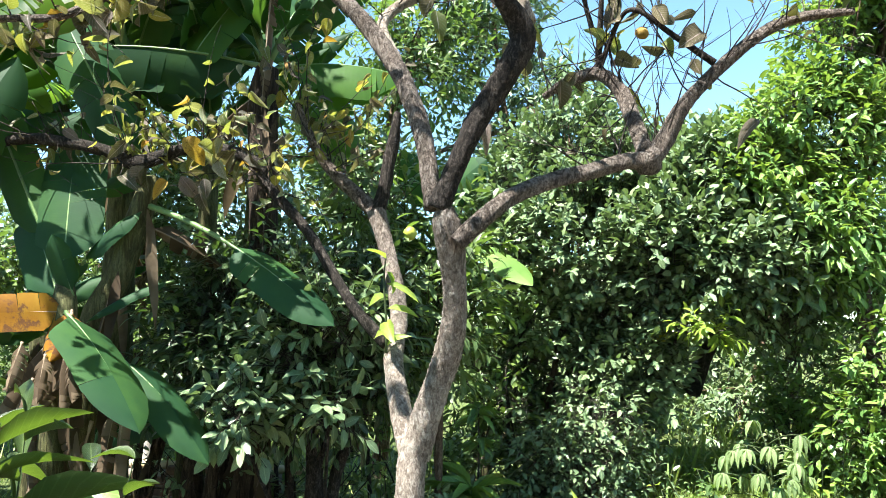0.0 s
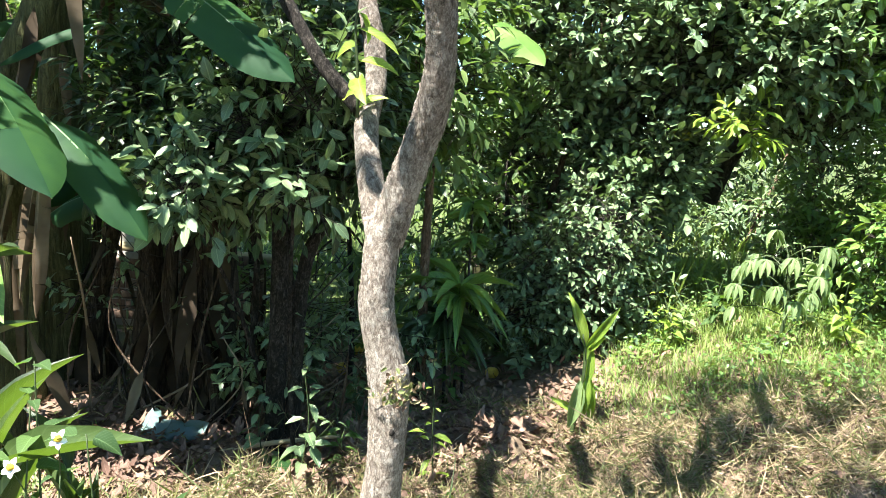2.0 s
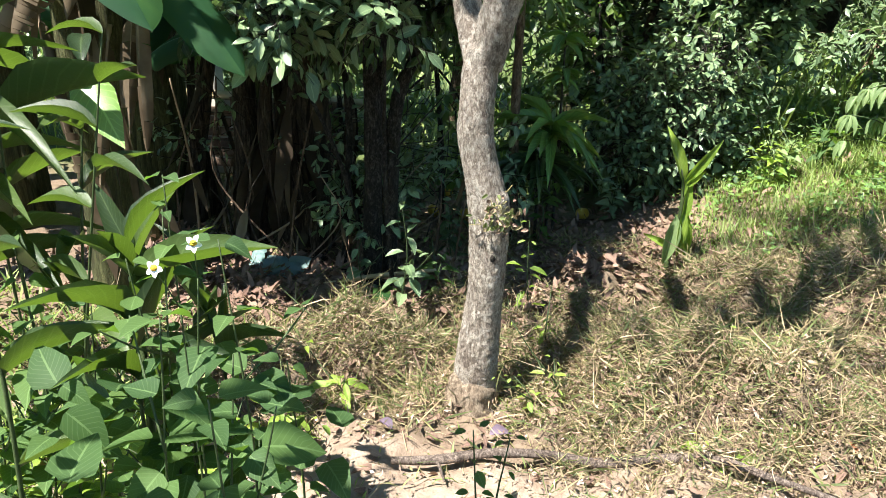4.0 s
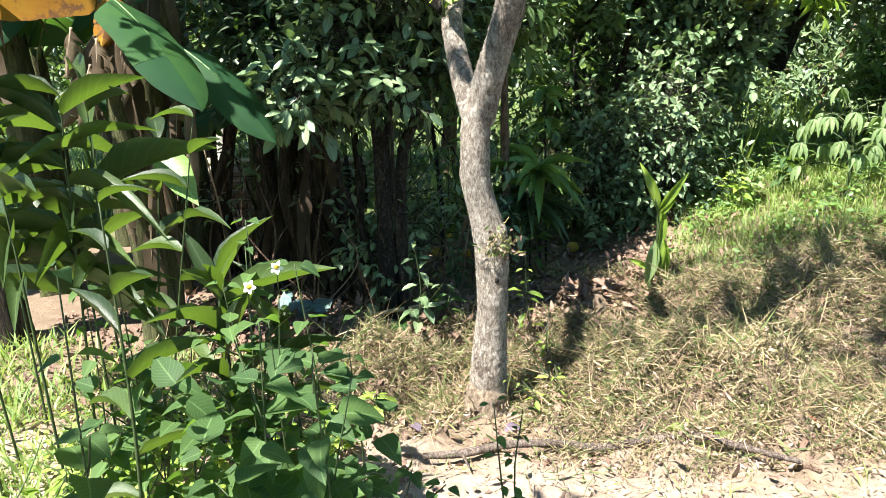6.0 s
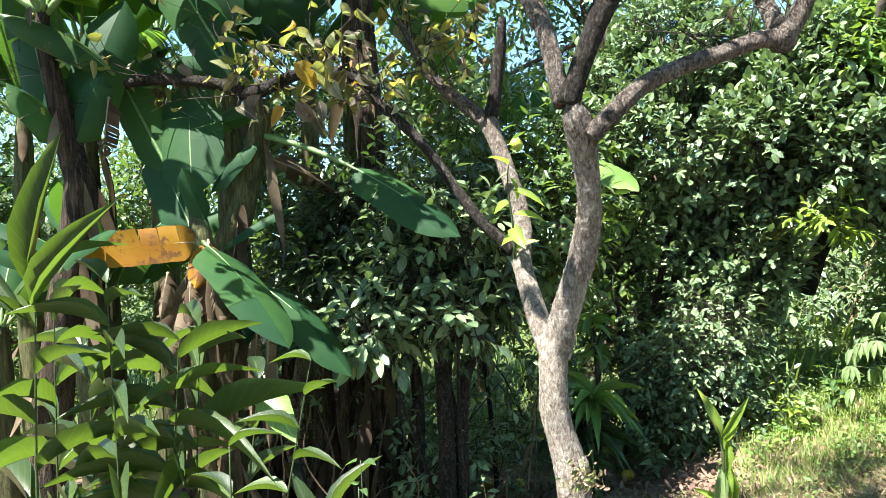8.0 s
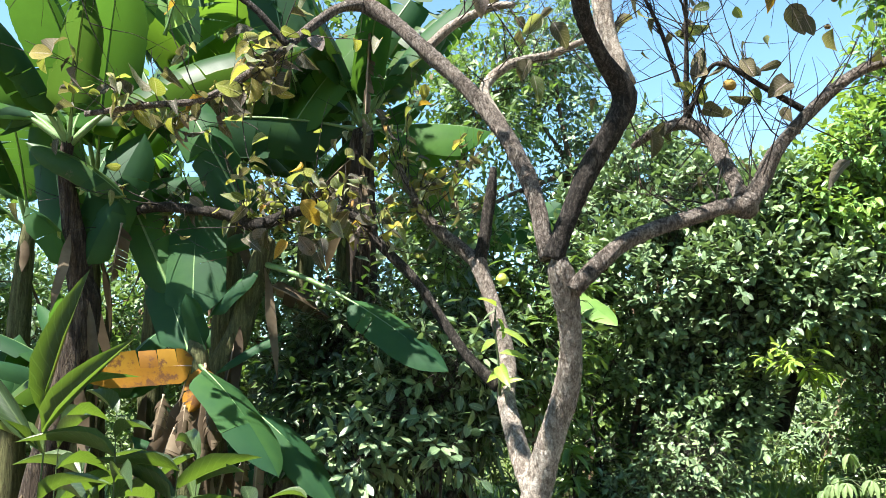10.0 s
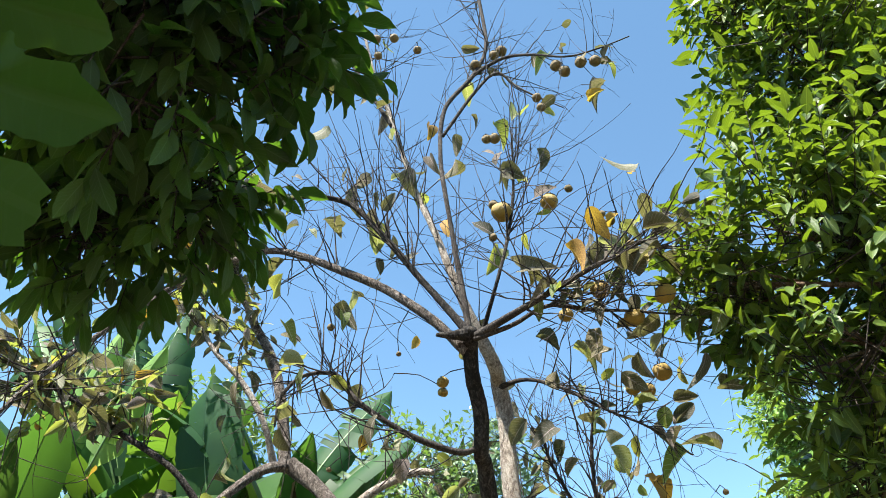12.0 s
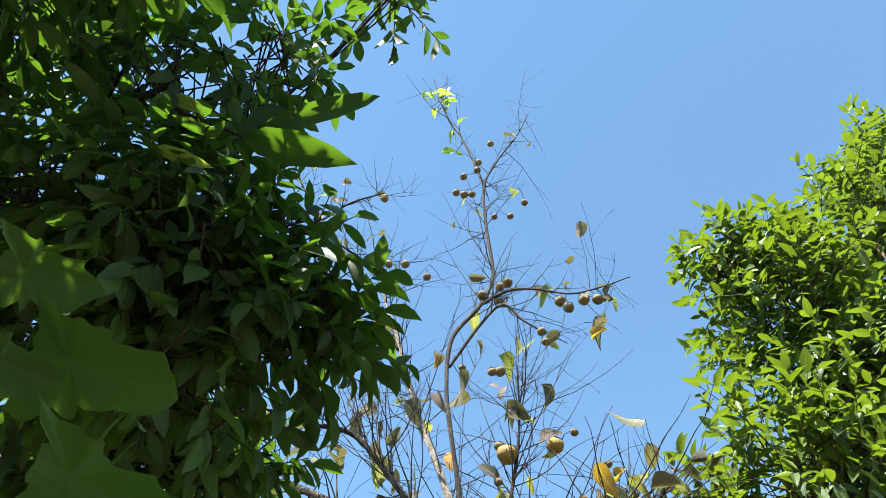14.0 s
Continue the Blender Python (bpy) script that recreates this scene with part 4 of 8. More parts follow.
LIMB_E = [(-0.005, 2.310, 3.425, 0.0180), (-0.040, 2.335, 3.510, 0.0168), (-0.223, 2.350, 3.793, 0.0141), (-0.349, 2.350, 3.983, 0.0137), (-0.513, 2.350, 4.195, 0.0126), (-0.687, 2.300, 4.223, 0.0096), (-0.870, 2.300, 4.210, 0.0058)]
LIMB_F = [(-0.001, 2.340, 3.451, 0.0142), (-0.048, 2.350, 3.882, 0.0115), (-0.083, 2.350, 4.204, 0.0103), (-0.104, 2.380, 4.466, 0.0104), (-0.078, 2.400, 4.831, 0.0113), (0.076, 2.450, 5.138, 0.0113), (0.158, 2.500, 5.465, 0.0111), (0.137, 2.500, 5.961, 0.0101), (0.144, 2.500, 6.439, 0.0087), (0.252, 2.500, 6.774, 0.0069), (0.423, 2.500, 7.137, 0.0048), (0.542, 2.500, 7.501, 0.0032)]
LIMB_F_B = [(0.144, 2.500, 6.439, 0.0097), (0.007, 2.500, 7.112, 0.0077), (-0.126, 2.500, 7.564, 0.0065), (-0.242, 2.500, 8.311, 0.0046)]
LIMB_F_C = [(0.076, 2.450, 5.138, 0.0102), (0.237, 2.400, 5.185, 0.0081), (0.388, 2.350, 5.125, 0.0069), (0.556, 2.300, 5.013, 0.0047), (0.724, 2.300, 5.052, 0.0039), (0.884, 2.300, 5.120, 0.0030)]
LIMB_F_D = [(-0.091, 2.380, 4.613, 0.0084), (0.072, 2.400, 4.925, 0.0089), (0.200, 2.420, 5.093, 0.0074), (0.310, 2.400, 4.926, 0.0053), (0.508, 2.400, 4.749, 0.0026)]
LIMB_G = [(0.023, 2.300, 3.426, 0.0152), (0.177, 2.200, 3.450, 0.0124), (0.323, 2.100, 3.469, 0.0112), (0.460, 2.000, 3.483, 0.0093), (0.606, 2.000, 3.541, 0.0079), (0.722, 2.000, 3.541, 0.0055)]
LIMB_H = [(0.049, 2.300, 3.443, 0.0095), (0.113, 2.200, 3.578, 0.0072), (0.171, 2.200, 3.786, 0.0067), (0.215, 2.200, 4.048, 0.0062), (0.235, 2.200, 4.385, 0.0038)]
LIMB_I = [(-0.001, 2.560, 3.102, 0.0118), (-0.062, 2.500, 3.058, 0.0115), (-0.159, 2.450, 3.071, 0.0114), (-0.274, 2.400, 3.114, 0.0105), (-0.428, 2.350, 3.219, 0.0098), (-0.514, 2.350, 3.333, 0.0083), (-0.627, 2.300, 3.314, 0.0065), (-0.706, 2.300, 3.231, 0.0057), (-0.716, 2.300, 3.116, 0.0040)]
LIMB_J = [(0.068, 2.920, 3.526, 0.0139), (0.202, 2.800, 3.493, 0.0095), (0.351, 2.700, 3.385, 0.0073), (0.498, 2.600, 3.230, 0.0060), (0.632, 2.600, 3.154, 0.0042), (0.773, 2.600, 3.032, 0.0025)]
LIMB_K = [(0.015, 2.300, 3.412, 0.0099), (0.159, 2.250, 3.429, 0.0090), (0.300, 2.200, 3.469, 0.0080), (0.450, 2.200, 3.436, 0.0073), (0.580, 2.200, 3.418, 0.0050), (0.796, 2.200, 3.377, 0.0028)]
LIMB_R = [(-0.067, 2.950, 1.942, 0.0322), (0.029, 2.980, 2.039, 0.0326), (0.121, 3.050, 2.125, 0.0320), (0.252, 3.150, 2.190, 0.0316), (0.392, 3.220, 2.238, 0.0307), (0.538, 3.300, 2.294, 0.0299), (0.640, 3.340, 2.311, 0.0369), (0.704, 3.360, 2.393, 0.0370), (0.785, 3.380, 2.535, 0.0303), (0.954, 3.450, 2.718, 0.0271), (1.132, 3.500, 2.867, 0.0246), (1.283, 3.500, 2.924, 0.0207), (1.463, 3.450, 2.918, 0.0132)]
LIMB_R_UP = [(0.628, 3.340, 2.337, 0.0332), (0.604, 3.450, 2.486, 0.0324), (0.558, 3.600, 2.673, 0.0317), (0.474, 3.680, 2.779, 0.0301), (0.348, 3.800, 2.789, 0.0256), (0.235, 3.900, 2.750, 0.0146)]
LIMB_R_TWIG = [(0.923, 3.450, 2.727, 0.0150), (0.759, 3.450, 2.855, 0.0128), (0.623, 3.450, 2.964, 0.0117), (0.552, 3.500, 2.947, 0.0105), (0.474, 3.680, 2.779, 0.0109)]
LIMB_R_TWIG_B = [(0.475, 3.680, 2.787, 0.0137), (0.489, 3.600, 3.122, 0.0110), (0.498, 3.500, 3.436, 0.0082), (0.541, 3.400, 3.681, 0.0054)]
LIMB_R_TWIG_C = [(0.451, 3.660, 2.971, 0.0124), (0.377, 3.600, 3.223, 0.0098), (0.282, 3.500, 3.430, 0.0069), (0.269, 3.400, 3.623, 0.0041)]

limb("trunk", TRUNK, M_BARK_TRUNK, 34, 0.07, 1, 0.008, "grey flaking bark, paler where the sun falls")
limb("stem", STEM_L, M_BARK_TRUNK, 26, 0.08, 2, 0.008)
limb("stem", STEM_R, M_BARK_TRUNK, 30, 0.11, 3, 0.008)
limb("limb", STEM_L_FORK, M_BARK_ROUGH, 12, 0.10, 4)
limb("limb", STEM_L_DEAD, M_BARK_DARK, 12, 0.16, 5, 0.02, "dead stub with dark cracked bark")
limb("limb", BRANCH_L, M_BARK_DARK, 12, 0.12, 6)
# Backlit boughs get near-black bark, sunlit ones paler bark: shading painted by material.
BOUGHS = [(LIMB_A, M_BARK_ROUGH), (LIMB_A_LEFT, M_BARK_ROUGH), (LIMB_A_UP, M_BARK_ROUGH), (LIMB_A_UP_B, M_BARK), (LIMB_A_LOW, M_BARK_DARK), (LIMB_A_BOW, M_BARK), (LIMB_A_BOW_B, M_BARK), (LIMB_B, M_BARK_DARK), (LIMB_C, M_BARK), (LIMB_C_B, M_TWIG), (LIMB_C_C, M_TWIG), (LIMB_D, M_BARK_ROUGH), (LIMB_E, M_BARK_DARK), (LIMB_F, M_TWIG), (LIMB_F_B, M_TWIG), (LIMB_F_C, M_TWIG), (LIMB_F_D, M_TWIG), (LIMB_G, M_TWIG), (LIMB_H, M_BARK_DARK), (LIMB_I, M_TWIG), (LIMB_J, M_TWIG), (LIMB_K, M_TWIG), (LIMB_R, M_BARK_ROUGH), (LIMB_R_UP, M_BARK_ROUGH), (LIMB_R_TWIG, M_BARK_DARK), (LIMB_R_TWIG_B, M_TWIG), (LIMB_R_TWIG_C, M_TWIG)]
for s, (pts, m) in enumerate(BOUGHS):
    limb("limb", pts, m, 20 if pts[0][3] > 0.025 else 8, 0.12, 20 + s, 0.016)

# swollen union, cut stubs and knots
limb("stub", [(-0.213, 3.200, 0.685, 0.0553), (-0.200, 3.195, 0.729, 0.0513), (-0.182, 3.190, 0.764, 0.0404), (-0.169, 3.190, 0.780, 0.0227)], M_BARK_TRUNK, 16, 0.14, 61, 0.008)
limb("stub", [(0.000, 2.300, 3.434, 0.0306), (-0.065, 2.300, 3.437, 0.0184), (-0.127, 2.300, 3.445, 0.0082)], M_BARK_DARK, 8, 0.2, 62, 0.01)
limb("knot", [(-0.195, 3.160, 0.564, 0.0125), (-0.193, 3.147, 0.577, 0.0133), (-0.190, 3.140, 0.586, 0.0053)], M_BARK_DARK, 8, 0.25, 63, 0.006)
limb("knot", [(0.602, 3.320, 2.288, 0.0399), (0.645, 3.340, 2.299, 0.0492), (0.662, 3.350, 2.343, 0.0403)], M_BARK_ROUGH, 12, 0.2, 64, 0.012)


def twig_lines(points, count, length, seed, start=0.25, lift=0.3, kids=2):
    """Crooked bare twigs that leave a limb; returns polylines of (x, y, z, radius)."""
    r = np.random.default_rng(seed)
    p = spline(points, 0.03)
    out = []
    for _ in range(int(count * 1.35)):
        i = int(len(p) * r.uniform(start, 0.99))
        i = min(i, len(p) - 2)
        d = unit(unit(p[i + 1, :3] - p[i, :3]) * 0.7 + r.normal(0, 0.75, 3) + np.array([0, 0, lift]))
        L = length * r.uniform(0.4, 1.6)
        rad = min(p[i, 3] * 0.5, 0.0036)
        q, row = p[i, :3].copy(), []
        n = 7
        for j in range(n + 1):
            row.append((*q, rad * (1 - 0.75 * j / n)))
            d = unit(d + r.normal(0, 0.11, 3) + np.array([0, 0, 0.05]))
            q = q + d * L / n
        out.append(row)
        for _ in range(r.integers(1, kids + 2)):
            j = r.integers(1, n - 1)
            q = np.array(row[j][:3])
            e = unit(d + r.normal(0, 0.8, 3))
            kid = []
            for m in range(5):
                kid.append((*q, rad * 0.55 * (1 - 0.7 * m / 4)))
                e = unit(e + r.normal(0, 0.12, 3))
                q = q + e * L * 0.11
            out.append(kid)
    return out


TWIGS = []
for pts, count, length, lift in ((LIMB_F, 38, 0.42, 0.3), (LIMB_F_B, 13, 0.35, 0.3), (LIMB_F_C, 14, 0.3, 0.2), (LIMB_F_D, 11, 0.35, 0.2), (LIMB_C, 44, 0.5, 0.4), (LIMB_E, 40, 0.45, 0.5), (LIMB_D, 57, 0.5, 0.4), (LIMB_G, 44, 0.4, 0.4), (LIMB_H, 27, 0.4, 0.2), (LIMB_I, 30, 0.35, 0.3), (LIMB_J, 30, 0.35, 0.3), (LIMB_K, 30, 0.4, 0.3), (LIMB_A_UP, 30, 0.32, 0.3), (LIMB_A_UP_B, 27, 0.32, 0.3), (LIMB_A_LOW, 27, 0.3, 0.3), (LIMB_A_LEFT, 24, 0.3, 0.3), (LIMB_A_BOW, 17, 0.4, 0.4), (LIMB_A_BOW_B, 13, 0.4, 0.3), (LIMB_R_TWIG, 17, 0.4, 0.4), (LIMB_R_TWIG_B, 23, 0.4, 0.2), (LIMB_R_TWIG_C, 20, 0.4, 0.2), (LIMB_R, 20, 0.45, 0.5), (LIMB_R_UP, 13, 0.35, 0.4), (BRANCH_L, 46, 0.4, 0.5), (STEM_L_FORK, 18, 0.45, 0.4), (LIMB_C_B, 22, 0.35, 0.3), (LIMB_C_C, 12, 0.25, 0.3)):
    TWIGS.append((pts, twig_lines(pts, count, length, 300 + len(TWIGS), 0.3 if pts is not BRANCH_L else 0.25, lift)))
b = Batch(TO)
for pts, rows in TWIGS:
    for row in rows:
        tube(b, row, 4, 0.06, 0.0, 0, False)
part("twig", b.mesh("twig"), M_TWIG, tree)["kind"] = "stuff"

# withered leaves still on the twigs; a thick yellowing cluster on the low left branches
LEAFY = {0: 0.06, 1: 0.4, 2: 0.12, 3: 0.03, 4: 0.06, 5: 0.06, 6: 0.10, 7: 0.12, 8: 0.05, 9: 0.10, 10: 0.15, 11: 0.14, 12: 0.35, 13: 0.4, 14: 0.45, 15: 0.35, 16: 0.08, 17: 0.08, 18: 0.22, 19: 0.13, 20: 0.12, 21: 0.12, 22: 0.1, 23: 0.95, 24: 0.9, 25: 0.12, 26: 0.1}
rng = np.random.default_rng(77)
for i, (pts, rows) in enumerate(TWIGS):
    for row in rows:
        for j in range(1, len(row)):
            if rng.random() < LEAFY[i] * (0.55 if i in (23, 24) else 0.9 if 12 <= i <= 15 else 0.32):
                p = np.array(row[j][:3])
                d = unit(rng.normal(0, 0.8, 3) + np.array([0, 0, -0.45]))
                n = unit(rng.normal(0, 0.7, 3) + np.array([-0.3, -0.5, 0.6]))
                if i == 23 and p[0] < -1.75 and rng.random() < 0.75:
                    continue
                L = rng.uniform(0.045, 0.11) if 12 <= i <= 15 else rng.uniform(0.06, 0.12) if i < 23 else rng.uniform(0.035, 0.09)
                left = i >= 12 and i <= 15 or i >= 23
                m = M_YELLOWLEAF if rng.random() < (0.7 if i in (23, 24) else 0.55 if 12 <= i <= 15 else 0.3) else M_DRYLEAF
                m = M_SPROUT if i == 1 else M_ORANGE if rng.random() < 0.03 else m
                leaf_ob(tree, m, p, d, n, L, L * rng.uniform(0.4, 0.75), "withered", float(rng.choice([0.15, 0.5, 0.9])), float(rng.choice([0.2, 0.7])), int(rng.integers(6)))


# single large withered leaves that stand out against the sky
BIG = [(-0.27, 2.50, 4.55), (-0.75, 2.50, 5.26), (0.17, 2.40, 4.70), (0.32, 2.35, 4.47), (0.60, 2.35, 4.75), (0.16, 2.30, 3.82), (-0.02, 2.50, 4.62), (-0.53, 2.50, 4.45), (0.69, 2.30, 4.78), (0.30, 2.40, 4.68), (-0.47, 2.60, 5.26), (-0.16, 2.50, 4.83), (0.36, 2.40, 3.40), (0.26, 2.40, 3.44), (0.46, 2.40, 3.44), (0.73, 2.30, 3.47), (0.80, 2.70, 3.07), (0.94, 2.80, 3.08), (0.64, 2.90, 3.07), (0.56, 2.80, 3.15), (0.30, 2.80, 3.29), (0.17, 2.80, 3.32), (0.76, 2.70, 3.18)]
BIG += [(-1.79, 2.30, 3.81), (-1.67, 2.30, 3.87), (-1.35, 2.30, 3.75), (-0.77, 2.50, 3.73), (0.29, 3.60, 2.75), (-0.10, 3.40, 3.23), (-0.20, 3.40, 3.06), (-0.25, 3.30, 2.92), (0.86, 3.40, 2.84), (-1.45, 3.50, 2.27), (-1.18, 3.40, 2.35), (-1.33, 3.50, 2.24), (-1.40, 3.50, 2.33), (-1.29, 3.50, 2.28), (-1.20, 3.50, 2.50), (-1.13, 3.50, 2.46), (-1.36, 3.50, 2.51), (-1.29, 3.50, 2.47), (-1.57, 3.50, 2.36), (-1.69, 3.50, 2.32), (-1.52, 3.50, 2.37), (-1.22, 3.50, 2.48)]
rng = np.random.default_rng(91)
for k, p in enumerate(BIG):
    d = unit(rng.normal(0, 0.55, 3) + np.array([0, 0, -0.75]))
    n = unit(np.array([rng.normal(0, 0.5), -1.0, rng.normal(0.2, 0.4)]))
    L = rng.uniform(0.09, 0.15)
    leaf_ob(tree, (M_DRYLEAF, M_DRYLEAF, M_YELLOWLEAF, M_DRYLEAF, M_ORANGE, M_YELLOWLEAF, M_DRYLEAF)[k % 7], np.array(p) + rng.normal(0, 0.02, 3), d, n, L, L * rng.uniform(0.45, 0.75), "withered", float(rng.choice([0.3, 0.7])), float(rng.choice([0.4, 0.9])), int(rng.integers(6)))


def fruit_mesh(seed):
    r = np.random.default_rng(seed)
    V, Q, n, m = [], [], 9, 14
    for i in range(n + 1):
        th = math.pi * i / n
        for j in range(m):
            a = 2 * math.pi * j / m
            rad = 1 + 0.035 * math.sin(4 * a + seed) * math.sin(th) + r.normal(0, 0.008)
            V.append((math.sin(th) * math.cos(a) * rad, math.sin(th) * math.sin(a) * rad, math.cos(th) * 0.88 * rad - 0.07 * (abs(math.cos(th)) > 0.93) * math.cos(th)))
    for i in range(n):
        for j in range(m):
            Q.append((i * m + j, (i + 1) * m + j, (i + 1) * m + (j + 1) % m, i * m + (j + 1) % m))
    return mesh_of("fruit", V, [np.array(Q)])


FRUIT = [fruit_mesh(s) for s in range(3)]
FRUIT_DULL = [fruit_mesh(s + 7) for s in range(3)]
for me in FRUIT:
    me.materials.append(M_FRUIT)
for me in FRUIT_DULL:
    me.materials.append(M_FRUIT_DULL)
cb = Batch()
for a in range(4):
    V, T, Q, UV = leaf_arrays("oval", [[0, 0, 0]], [[math.cos(a * 1.571), math.sin(a * 1.571), 0.15]], [[0, 0, 1]], 0.75, 0.6, 0.3, 0.2)
    cb.add(V, T, Q, UV)
tube(cb, [(0, 0, -0.02, 0.09), (0, 0, 0.4, 0.06)], 5, 0.2)
CALYX = cb.mesh("calyx")
CALYX.materials.append(M_TWIG)


def hang_fruit(p, radius, dull, k):
    ob = new("fruit", (FRUIT_DULL if dull else FRUIT)[k % 3])
    ob.parent = tree
    m = Matrix.Translation(Vector(p) - Vector(TO)) @ Euler((0.35 * math.sin(k * 2.1), 0.35 * math.cos(k * 1.7), k)).to_matrix().to_4x4() @ Matrix.Scale(radius, 4)
    ob.matrix_basis = m
    c = new("calyx", CALYX)
    c.parent = ob
    c.matrix_basis = Matrix.Translation((0, 0, 0.80))


HANGING = [(0.160, 2.200, 3.938, 0.0440), (0.355, 2.200, 3.970, 0.0371), (0.600, 2.230, 3.408, 0.0386), (0.486, 2.150, 3.487, 0.0366), (0.695, 2.100, 3.412, 0.0371), (0.712, 2.500, 3.324, 0.0362), (0.609, 2.600, 3.316, 0.0307), (0.664, 2.600, 3.301, 0.0305), (-0.129, 2.500, 3.350, 0.0242), (0.637, 3.450, 2.866, 0.0283), (1.217, 2.900, 2.929, 0.0296), (-0.141, 2.600, 3.358, 0.0215), (0.365, 2.300, 3.486, 0.0284), (0.723, 2.600, 3.387, 0.0283)]
SMALL = [(0.441, 2.200, 4.032, 0.0176), (0.128, 2.200, 3.981, 0.0211), (0.120, 2.400, 4.583, 0.0249), (0.158, 2.400, 4.582, 0.0276), (0.117, 2.200, 3.811, 0.0180), (-0.570, 2.400, 3.583, 0.0160), (0.501, 2.350, 5.014, 0.0309), (0.538, 2.350, 4.962, 0.0306), (0.617, 2.300, 4.957, 0.0302), (0.688, 2.300, 4.955, 0.0301), (0.386, 2.400, 4.844, 0.0245), (0.401, 2.400, 4.769, 0.0242), (0.090, 2.450, 5.221, 0.0282), (0.194, 2.450, 5.284, 0.0284), (0.237, 2.450, 5.313, 0.0317)]
SMALL += [(-0.235, 2.500, 5.476, 0.0248), (-0.372, 2.500, 5.613, 0.0271), (-0.476, 2.500, 5.625, 0.0255), (-0.462, 2.500, 5.465, 0.0249), (-0.554, 2.500, 6.366, 0.0265), (0.001, 2.500, 6.586, 0.0271), (0.101, 2.500, 6.661, 0.0273), (0.113, 2.500, 6.766, 0.0257), (-0.054, 2.500, 6.382, 0.0264), (0.002, 2.500, 6.350, 0.0281), (0.055, 2.500, 6.346, 0.0262), (0.196, 2.500, 6.058, 0.0215), (0.300, 2.500, 6.051, 0.0232), (0.405, 2.500, 6.199, 0.0237), (0.214, 2.500, 7.035, 0.0259)]
SMALL += [(-0.034, 2.500, 4.717, 0.0203), (0.534, 2.100, 3.795, 0.0162), (0.562, 2.100, 3.759, 0.0193), (0.598, 2.000, 3.563, 0.0178), (-1.534, 2.600, 3.932, 0.0290), (-0.587, 2.600, 3.067, 0.0108), (1.012, 3.200, 3.094, 0.0136), (0.975, 3.200, 2.980, 0.0122), (-0.325, 2.600, 3.552, 0.0115), (-1.078, 2.600, 6.414, 0.0318), (-1.178, 2.600, 6.403, 0.0298), (-1.300, 2.600, 6.939, 0.0328), (-0.556, 2.500, 6.377, 0.0291)]
PERCH = np.vstack([np.array(row)[:, :3] for _, rows in TWIGS for row in rows] + [spline(pts, 0.03)[:, :3] for pts, _ in BOUGHS])


def stalk(batch, p, seed):
    """A thin crooked twig from a point to the nearest wood."""
    r = np.random.default_rng(seed)
    p = np.asarray(p, float)
    up = PERCH[PERCH[:, 2] > p[2] - 0.03]
    q = up[np.argmin(np.linalg.norm(up - p, axis=1))]
    m = 0.5 * (p + q) + r.normal(0, 0.08, 3) * np.linalg.norm(p - q) + np.array([0, 0, 0.08 * np.linalg.norm(p - q)])
    tube(batch, [(*p, 0.0016), (*m, 0.002), (*q, 0.0024)], 4, 0.04)


sb = Batch(TO)
for s, (fx, fy, fz, fr) in enumerate(HANGING):
    hang_fruit((fx, fy, fz), fr, False, s)
    stalk(sb, (fx, fy, fz + fr), s)
for s, (fx, fy, fz, fr) in enumerate(SMALL):
    hang_fruit((fx, fy, fz), fr, True, s)
    stalk(sb, (fx, fy, fz + fr), 100 + s)
for s, p in enumerate(BIG):
    stalk(sb, p, 300 + s)
part("fruit_stalk", sb.mesh("fruit_stalk"), M_TWIG, tree)["kind"] = "stuff"

# dry creeper caught on the shoulder of the trunk
creeper = thing("dry_creeper", (-0.17, 3.11, 0.77), "withered yellow-green creeper clinging to the trunk", "creeper")
b = Batch(creeper.location)
r = np.random.default_rng(17)
for k in range(26):
    q = np.array((-0.17, 3.12, 0.76)) + np.array([r.normal(0, 0.03), r.normal(0, 0.008), r.normal(0, 0.025)])
    e = q + np.array([r.normal(0, 0.014), r.normal(-0.004, 0.006), r.uniform(-0.05, 0.01)])
    tube(b, [(*q, 0.0015), (*(0.5 * (q + e) + r.normal(0, 0.015, 3)), 0.0014), (*e, 0.0008)], 4, 0.02)
part("stem", b.mesh("stem"), M_DRYVINE, creeper)["kind"] = "stuff"
for k in range(64):
    q = np.array((-0.17, 3.12, 0.75)) + np.array([r.normal(0, 0.032), r.normal(-0.01, 0.01), r.normal(-0.012, 0.03)])
    leaf_ob(creeper, (M_STRAW, M_WILT, M_LITTER, M_WILT)[k % 4], q, (r.normal(0, 1), r.normal(-0.3, 0.4), r.normal(-0.6, 0.6)), (r.normal(0, 0.5), -1, 0.4), r.uniform(0.012, 0.026), r.uniform(0.007, 0.013), "oval", 0.5, 0.6, k)

